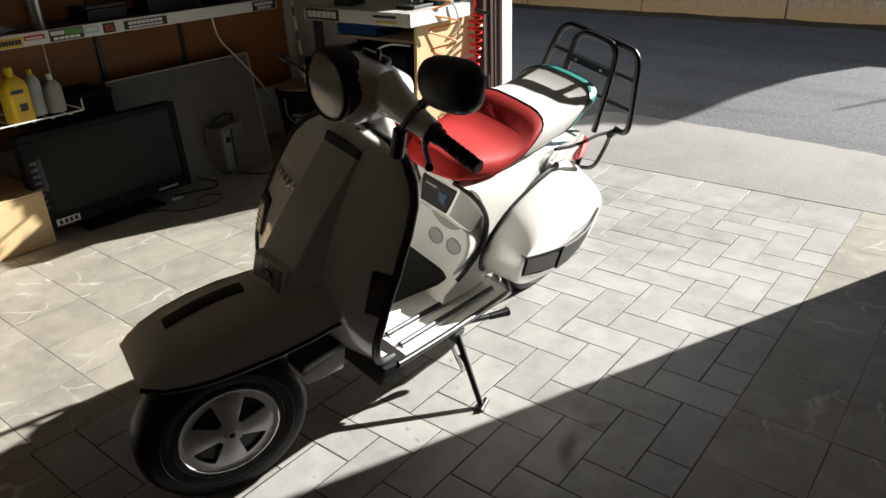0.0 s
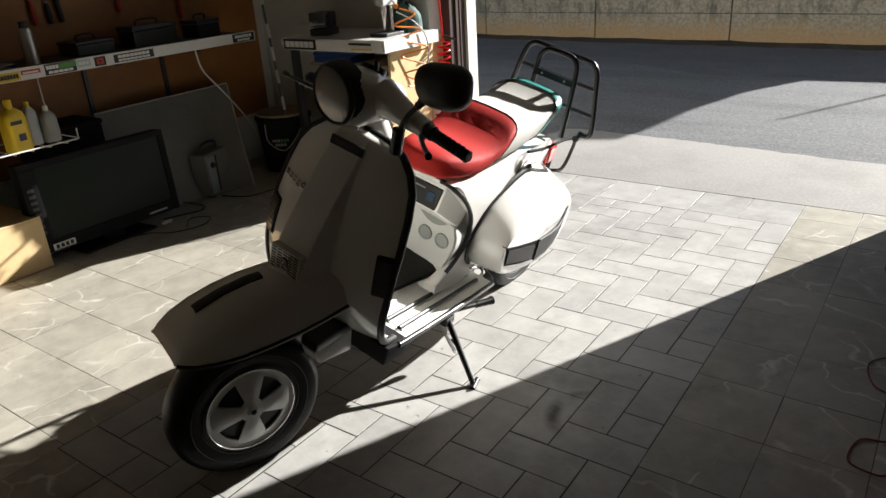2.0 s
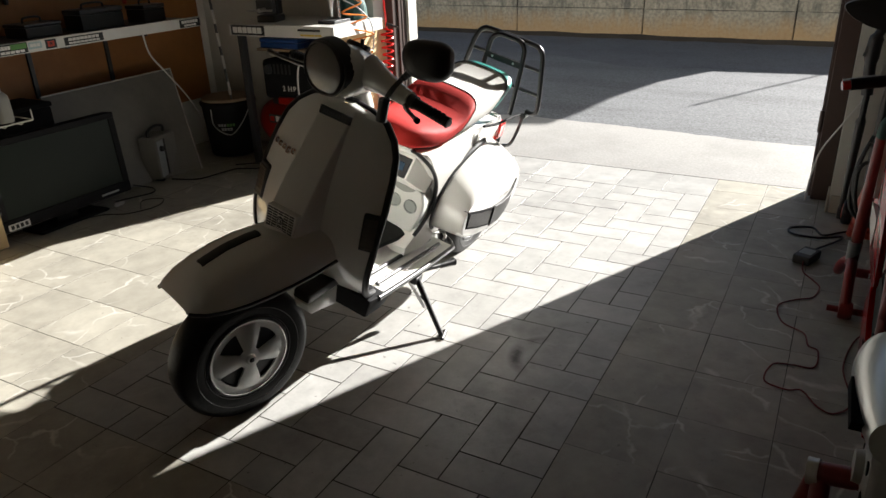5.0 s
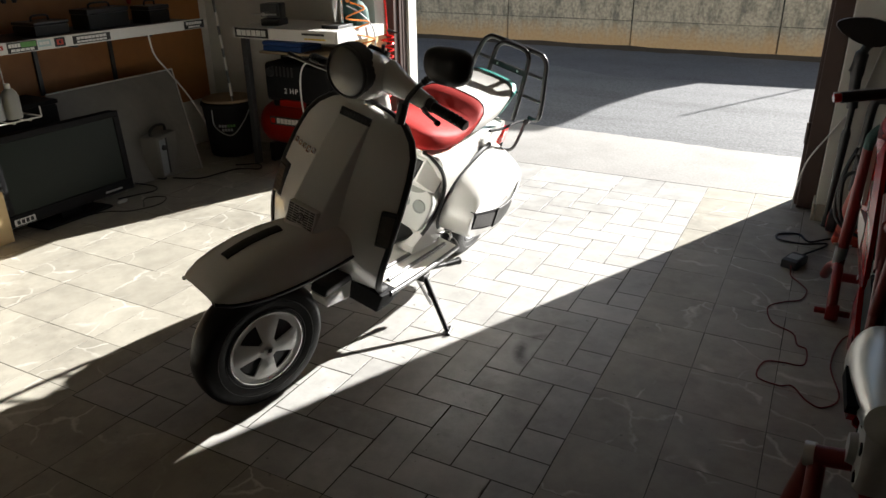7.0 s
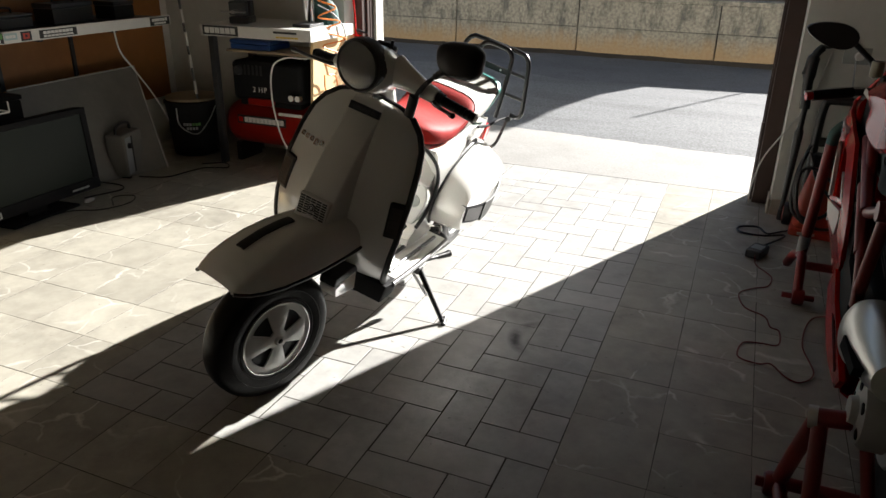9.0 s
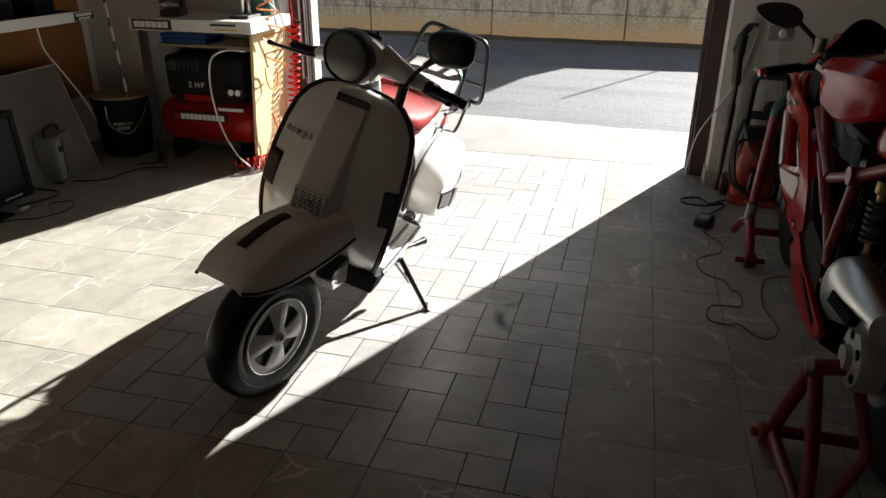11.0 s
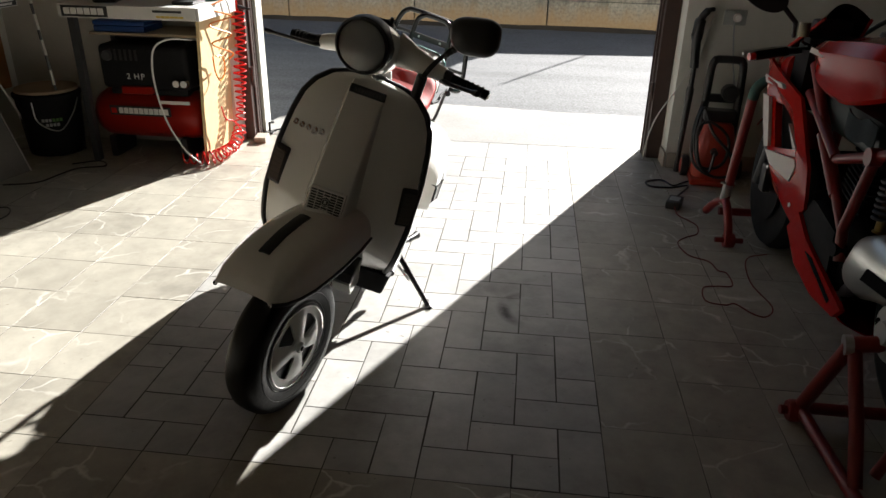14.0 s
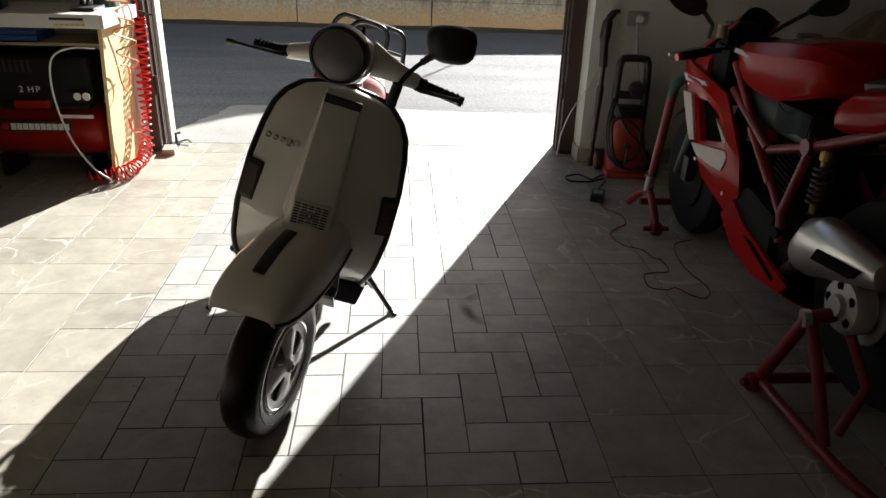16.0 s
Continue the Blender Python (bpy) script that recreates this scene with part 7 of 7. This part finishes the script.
    part("belt_cover", loft([[(-0.172, y, z) for y, z in ((1.2, 0.30), (1.5, 0.32), (1.52, 0.44), (1.4, 0.5), (1.22, 0.47))], [(-0.142, y, z) for y, z in ((1.2, 0.30), (1.5, 0.32), (1.52, 0.44), (1.4, 0.5), (1.22, 0.47))]]), MATT_BLACK, mc)
    # shock and swingarm, chain side
    coil = [(-0.07 + 0.03 * math.cos(a), 1.165 + 0.03 * math.sin(a), 0.535 + 0.13 * k / 96) for k in range(97) for a in (2 * math.pi * 7 * k / 96,)]
    sh = part("rear_shock", tube([(-0.07, 1.165, 0.46), (-0.07, 1.165, 0.50), (-0.07, 1.165, 0.505), (-0.07, 1.165, 0.68), (-0.07, 1.165, 0.685), (-0.07, 1.165, 0.72)], [0.024, 0.024, 0.017, 0.017, 0.026, 0.026], 14), WOODGOLD, mc, "golden shock body with a pale spring")
    part("spring", tube(coil, 0.006, 8), DARK_STEEL, sh)
    part("swingarm", tube(curve_points([(0.0, 1.16, 0.46), (-0.07, 1.05, 0.47), (-0.1, 0.9, 0.45), (-0.12, 0.76, 0.385)], 6), [0.04] * 6 + [0.045] * 6 + [0.055] * 7, 16), DARKENG, mc, "dark single-sided swingarm")
    hb = part("axle_hub", moved(lathe([(0.0001, -0.205), (0.03, -0.205), (0.034, -0.19), (0.075, -0.185), (0.085, -0.17), (0.085, -0.13), (0.0001, -0.13)], 36), Matrix.Translation((0, 0.76, 0.385)) @ across), HUB_GREY, mc, "pale axle hub with round holes")
    for k in range(5):
        a = 2 * math.pi * k / 5
        part("hub_hole_shade", moved(lathe([(0.0001, -0.1885), (0.014, -0.1885), (0.014, -0.18), (0.0001, -0.18)], 16), Matrix.Translation((0, 0.76 + 0.055 * math.cos(a), 0.385 + 0.055 * math.sin(a))) @ across), OPENING_SHADE, hb)
    part("sprocket", moved(lathe([(0.06, -0.125), (0.11, -0.125), (0.115, -0.12), (0.11, -0.115), (0.06, -0.115)], 44), Matrix.Translation((0, 0.76, 0.385)) @ across), STEEL, mc)
    # silencer low at the side
    rings = []
    for y, z, ry, rx, tilt in ((1.06, 0.40, 0.02, 0.02, 0), (1.03, 0.43, 0.055, 0.045, 0), (0.98, 0.465, 0.085, 0.06, 0), (0.9, 0.50, 0.087, 0.065, 0), (0.8, 0.515, 0.07, 0.06, 0), (0.7, 0.525, 0.05, 0.05, 0), (0.64, 0.53, 0.036, 0.04, 0)):
        rings.append([(-0.165 + rx * math.cos(a), y + 0.35 * ry * math.sin(a), z + ry * math.sin(a)) for a in (2 * math.pi * k / 28 for k in range(28))])
    sl = part("silencer", loft(rings), STEEL_B, mc, "brushed steel silencer with a dark vent")
    part("silencer_vent_shade", loft([[(-0.232, y, z) for y, z in ((0.88, 0.475), (0.70, 0.50), (0.68, 0.53), (0.86, 0.515))], [(-0.2, y, z) for y, z in ((0.88, 0.475), (0.70, 0.50), (0.68, 0.53), (0.86, 0.515))]]), OPENING_SHADE, sl)
    part("header_pipe", tube(curve_points([(-0.05, 1.6, 0.42), (-0.08, 1.5, 0.26), (-0.1, 1.25, 0.25), (-0.14, 1.08, 0.36)], 6), 0.022, 12), STEEL, mc)

    # bars, lever, screen stay, mirror, cables
    for s in (-1, 1):
        cl = part("clip_on", tube([(s * 0.1, 1.93, 0.905), (s * 0.2, 1.90, 0.90), (s * 0.22, 1.895, 0.898)], 0.012, 10), BLACK_METAL, mc)
        part("grip", tube([(s * 0.2, 1.90, 0.90), (s * 0.32, 1.865, 0.885)], 0.017, 14), RUBBER, cl)
        part("bar_end", tube([(s * 0.32, 1.865, 0.885), (s * 0.34, 1.86, 0.882)], 0.014, 12), RED_LENS, cl, "red bar end")
        part("lever", tube(curve_points([(s * 0.17, 1.95, 0.905), (s * 0.22, 1.965, 0.90), (s * 0.34, 1.945, 0.88)], 5), 0.0065, 8), STEEL, cl)
        mr = part("mirror", moved(loft([[(0.085 * k_ * math.cos(a), y, 0.04 * k_ * math.sin(a) * (1 + 0.3 * math.cos(a))) for a in (2 * math.pi * k / 24 for k in range(24))] for y, k_ in ((0.03, 0.3), (0.02, 0.75), (0.0, 1.0), (-0.012, 0.97))]),
                                       Matrix.Translation((s * 0.29, 1.97, 1.075)) @ Matrix.Rotation(radians(s * -14), 4, "Y")), BLACK, mc, "dark pointed mirror")
        part("mirror_stem", tube([(s * 0.22, 1.975, 1.05), (s * 0.15, 2.02, 0.99), (s * 0.12, 2.1, 0.93)], 0.009, 10), BLACK, mr)
    part("top_yoke", box(-0.12, 0.12, 1.92, 1.99, 0.925, 0.95, 0.008), DARKENG, mc)
    part("instrument_pod", box(-0.07, 0.07, 2.03, 2.09, 0.93, 1.0, 0.012), BLACK, mc)
    part("reservoir", tube([(-0.14, 1.94, 0.95), (-0.14, 1.94, 1.0)], 0.02, 14), PALE_YEL, mc, "small fluid reservoir")
    for k in range(3):
        part("cable", tube(curve_points([(-0.12 + 0.02 * k, 1.92, 0.92), (-0.14, 2.0, 0.86 - 0.02 * k), (-0.1, 2.02, 0.75), (-0.09, 1.9, 0.68)], 5), 0.005, 6), BLACK, mc)
    return mc


# for sheets and discs that paint the shade inside vents, slots and holes
OPENING_SHADE = material("opening_shade_black", (0.002, 0.002, 0.002), 0.7, vary=0.1, bump=0.0)
OPENING_SHADE.node_tree.nodes["Principled BSDF"].inputs["Specular IOR Level"].default_value = 0.03
HUB_GREY = material("cast_grey_hub", (0.36, 0.36, 0.35), 0.45, metal=0.3, vary=0.06, bump=0.02, dirt=0.3)
LABEL_WHITE = material("white_enamel", (0.7, 0.69, 0.67), 0.3, vary=0.03, bump=0.0, coat=0.5)
TEAL_DARK = material("dark_teal_plastic", (0.004, 0.014, 0.013), 0.5, vary=0.1, bump=0.03)
BLUE_DARK = material("blue_cloth", (0.004, 0.012, 0.017), 0.9, grain=120, vary=0.2, bump=0.2)
WOODGOLD = material("gold_anodised", (0.26, 0.17, 0.06), 0.35, metal=0.9, vary=0.05, bump=0.0)
STEEL_B = material("satin_steel", (0.5, 0.5, 0.47), 0.32, metal=0.9, vary=0.06, stains=5, dirt=0.2, bump=0.02)
PALE_YEL = material("pale_yellow_plastic", (0.22, 0.2, 0.13), 0.4, vary=0.05, bump=0.0)
SMOKE = material("smoked_screen", (0.015, 0.008, 0.008), 0.15, vary=0.05, bump=0.0)
SMOKE.node_tree.nodes["Principled BSDF"].inputs["Specular IOR Level"].default_value = 0.15
motorcycle = build_motorcycle()

fs = thing("front_stand", "red tubular paddock stand under the motorcycle's front", "paddock stand")
for s in (-1, 1):
    x = 0.5 + s * 0.2
    part("castor", moved(merged(lathe([(0.0001, -0.022), (0.03, -0.022), (0.033, -0.015), (0.033, 0.015), (0.03, 0.022), (0.0001, 0.022)], 20), lathe([(0.0001, -0.06), (0.012, -0.06), (0.012, 0.06), (0.0001, 0.06)], 10)), Matrix.Translation((x - s * 0.005, 2.14, 0.033)) @ Matrix.Rotation(radians(90), 4, "Y")), RED_STEEL, fs, "red castor wheel")
    part("lower_arm", tube(curve_points([(x, 2.14, 0.05), (x, 2.20, 0.12), (x, 2.28, 0.165), (x + s * 0.02, 2.36, 0.13), (x + s * 0.03, 2.46, 0.05)], 5), 0.019, 12), RED_STEEL, fs)
    part("upright", tube([(x, 2.30, 0.16), (x - s * 0.005, 2.275, 0.33), (x - s * 0.01, 2.215, 0.66)], 0.021, 14), RED_STEEL, fs)
    part("sleeve", tube([(x, 2.305, 0.15), (x, 2.285, 0.25)], 0.0225, 14), STEEL, fs, "bare steel sleeve")
    part("lock_pin", tube([(x - s * 0.03, 2.28, 0.255), (x + s * 0.035, 2.28, 0.255)], 0.006, 8), STEEL, fs)
    part("top_arm", tube(curve_points([(x - s * 0.01, 2.215, 0.655), (x - s * 0.015, 2.205, 0.70), (x - s * 0.05, 2.2, 0.735), (0.5 + s * 0.07, 2.18, 0.75)], 5), 0.022, 12), TEAL_BAG, fs, "dark green padded top arm")
part("cross_tube", tube([(0.33, 2.46, 0.05), (0.67, 2.46, 0.05)], 0.019, 12), RED_STEEL, fs)

rs = thing("rear_stand", "red tubular paddock stand under the motorcycle's rear hub", "paddock stand")
part("hub_pin", tube([(0.235, 0.775, 0.335), (0.30, 0.765, 0.35), (0.42, 0.76, 0.385)], [0.022, 0.022, 0.016], 14), RED_STEEL, rs)
part("pin_collar", tube([(0.225, 0.777, 0.333), (0.245, 0.774, 0.336)], 0.027, 16), STEEL, rs, "bright steel collar")
part("front_strut", tube([(0.245, 0.78, 0.33), (0.225, 0.84, 0.17), (0.215, 0.885, 0.06)], 0.02, 12), RED_STEEL, rs)
part("rear_strut", tube([(0.25, 0.765, 0.325), (0.25, 0.66, 0.18), (0.24, 0.56, 0.05)], 0.018, 12), RED_STEEL, rs)
part("side_rail", tube(curve_points([(0.215, 0.89, 0.045), (0.225, 0.7, 0.04), (0.25, 0.42, 0.04), (0.34, 0.12, 0.05), (0.45, 0.0, 0.07)], 5), 0.018, 12), RED_STEEL, rs)
part("side_rail", tube(curve_points([(0.72, 0.89, 0.045), (0.71, 0.7, 0.04), (0.68, 0.42, 0.04), (0.58, 0.12, 0.05), (0.45, 0.0, 0.07)], 5), 0.018, 12), RED_STEEL, rs)
part("cross_tube", tube([(0.215, 0.885, 0.05), (0.72, 0.885, 0.05)], 0.018, 12), RED_STEEL, rs)
part("tie_bar", tube([(0.3, 0.6, 0.06), (0.36, 0.62, 0.2), (0.34, 0.75, 0.34)], 0.015, 10), RED_STEEL, rs)
part("stand_handle", tube([(0.45, 0.01, 0.065), (0.45, -0.12, 0.16)], 0.018, 12), RED_STEEL, rs)
for x in (0.2, 0.735):
    part("castor", moved(merged(lathe([(0.0001, -0.02), (0.028, -0.02), (0.033, -0.012), (0.033, 0.012), (0.028, 0.02), (0.0001, 0.02)], 20), lathe([(0.0001, -0.04), (0.014, -0.04), (0.014, 0.04), (0.0001, 0.04)], 10)), Matrix.Translation((x, 0.89, 0.034)) @ Matrix.Rotation(radians(90), 4, "Y")), RED_STEEL, rs, "red castor wheel")

# ---- behind the motorcycle ----
BROWN_CLOTH = material("brown_cloth", (0.12, 0.075, 0.05), 0.9, grain=25, vary=0.5, stains=9, dirt=0.7, bump=0.2)
# added chest: carries the cloths and darkens the corner behind the motorcycle
chest = thing("added_dark_chest", "dark chest added behind the motorcycle to carry the cloths", "chest", pose(1.36, 2.38, 0))
part("chest_body", box(-0.3, 0.3, -0.42, 0.42, 0.0, 0.63, 0.012), MATT_BLACK, chest)
part("chest_lid", box(-0.31, 0.31, -0.43, 0.43, 0.633, 0.70, 0.02), MATT_BLACK, chest)
heap = thing("cloth_heap", "crumpled heap of brown cloths on a dark chest", "cloth heap", pose(1.34, 2.36, 0.701))
for x, y, r, h in ((-0.05, -0.05, 0.25, 0.34), (0.02, -0.24, 0.17, 0.26), (0.03, 0.2, 0.18, 0.25), (-0.16, 0.08, 0.13, 0.15)):
    ph = rim.uniform(0, 6)
    def fold(u, v, x=x, y=y, r=r, h=h, ph=ph):
        a = 2 * math.pi * v
        k = 1 + 0.13 * math.sin(3 * a + ph + 2 * u) + 0.06 * math.sin(8 * a - 5 * u + ph)
        q = math.cos(u * math.pi / 2) ** 0.6
        return (x + r * q * k * math.cos(a) * 0.8, y + r * q * k * math.sin(a), h * u * (1 + 0.1 * math.sin(5 * a + ph) * (1 - u)) + 0.004)
    part("cloth", sheet(fold, 16, 48, 0.004), BROWN_CLOTH, heap)

# ---- floor tiles ----
def tile_mesh(name, w, d, mat, h=0.012, ch=0.0004):
    """A slab with chamfered upper edges, open below."""
    x, y = w / 2, d / 2
    v = [(-x, -y, -h), (x, -y, -h), (x, y, -h), (-x, y, -h), (-x, -y, -ch), (x, -y, -ch), (x, y, -ch), (-x, y, -ch),
         (-x + ch, -y + ch, 0), (x - ch, -y + ch, 0), (x - ch, y - ch, 0), (-x + ch, y - ch, 0)]
    f = [(8, 9, 10, 11)]
    for a in range(4):
        b = (a + 1) % 4
        f += [(a, b, 4 + b, 4 + a), (4 + a, 4 + b, 8 + b, 8 + a)]
    me = bpy.data.meshes.new(name)
    me.from_pydata(v, [], f)
    me.materials.append(mat)
    return me


CX, CY, HX, HY = 0.1245, 0.12655, -0.362, 0.496      # cell size and the field's corner
COLS, ROWS_ = 12, 22
GAP = 0.0042
rnd = random.Random(7)
flat = {"v": tile_mesh("paver", CX - GAP, 2 * CY - GAP, PAVER), "h": tile_mesh("paver", 2 * CX - GAP, CY - GAP, PAVER), "s": tile_mesh("paver", CX - GAP, CY - GAP, PAVER)}


def lay(name, me, x, y, wob=0.0003):
    ob = new(name, me)
    ob.parent = floor
    ob.matrix_local = pose(x + rnd.uniform(-1, 1) * 0.0008, y + rnd.uniform(-1, 1) * 0.0008, rnd.uniform(-1, 1) * wob, rnd.uniform(-1, 1) * 0.07, rnd.uniform(-1, 1) * 0.07, rnd.uniform(-1, 1) * 0.25)
    return ob


for c in range(-1, COLS):
    for r in range(-1, ROWS_):
        # a tile lying across starts at this cell
        if (c + r) % 4 == 2 and 0 <= r < ROWS_:
            inside = [k for k in (c, c + 1) if 0 <= k < COLS]
            if inside:
                xm = HX - (sum(inside) / len(inside) + 0.5) * CX
                lay("paver", flat["h" if len(inside) == 2 else "s"], xm, HY + (r + 0.5) * CY)
        if (c + r) % 4 == 0 and 0 <= c < COLS:
            inside = [k for k in (r, r + 1) if 0 <= k < ROWS_]
            if inside:
                ym = HY + (sum(inside) / len(inside) + 0.5) * CY
                lay("paver", flat["v" if len(inside) == 2 else "s"], HX - (c + 0.5) * CX, ym)

# marble squares on the same grid, but for the field
MX, MY = 0.2585, 0.262
XW = HX - COLS * CX
marble = tile_mesh("marble_tile", MX - 0.002, MY - 0.002, MARBLE)
far_tiles = bmesh.new()
count = 0
cells = []
ytop = HY + ROWS_ * CY
col_edges = [XW - MX * k for k in range(9)][::-1]
west = [(a, a + MX) for a in col_edges[:-1]]
east = [(HX + MX * k, HX + MX * (k + 1)) for k in range(10)]
mid_w = (HX - XW) / 6
middle = [(XW + mid_w * k, XW + mid_w * (k + 1)) for k in range(6)]
ROWY = [1.038 + MY * k for k in range(-22, 10)]
for x0, x1 in west + east:
    for y0 in ROWY:
        cells.append((x0, x1, y0, min(y0 + MY, 3.598)))
# door row in paler paver stone: sun glare on marble put into its colour
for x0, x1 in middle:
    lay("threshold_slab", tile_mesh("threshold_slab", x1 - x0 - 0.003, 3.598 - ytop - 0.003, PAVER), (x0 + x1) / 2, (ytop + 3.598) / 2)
    for k in range(20):
        cells.append((x0, x1, HY - MY * (k + 1), HY - MY * k))
shapes = {}
for x0, x1, y0, y1 in cells:
    if y1 - y0 < 0.03 or y0 < BACK - 0.1 or x1 > RIGHT + 0.1:
        continue
    w, d = round(x1 - x0 - 0.002, 4), round(y1 - y0 - 0.002, 4)
    if (w, d) not in shapes:
        shapes[w, d] = tile_mesh("marble_tile", w, d, MARBLE)
    if y0 > -0.35 and x0 < 1.3 and count < 300:
        lay("marble_tile", shapes[w, d], (x0 + x1) / 2, (y0 + y1) / 2)
        count += 1
    else:
        tmp = shapes[w, d].copy()
        tmp.transform(Matrix.Translation(((x0 + x1) / 2, (y0 + y1) / 2, 0)))
        far_tiles.from_mesh(tmp)
        bpy.data.meshes.remove(tmp)
rest = part("marble_field", far_tiles, MARBLE, floor)
rest["kind"] = "stuff"
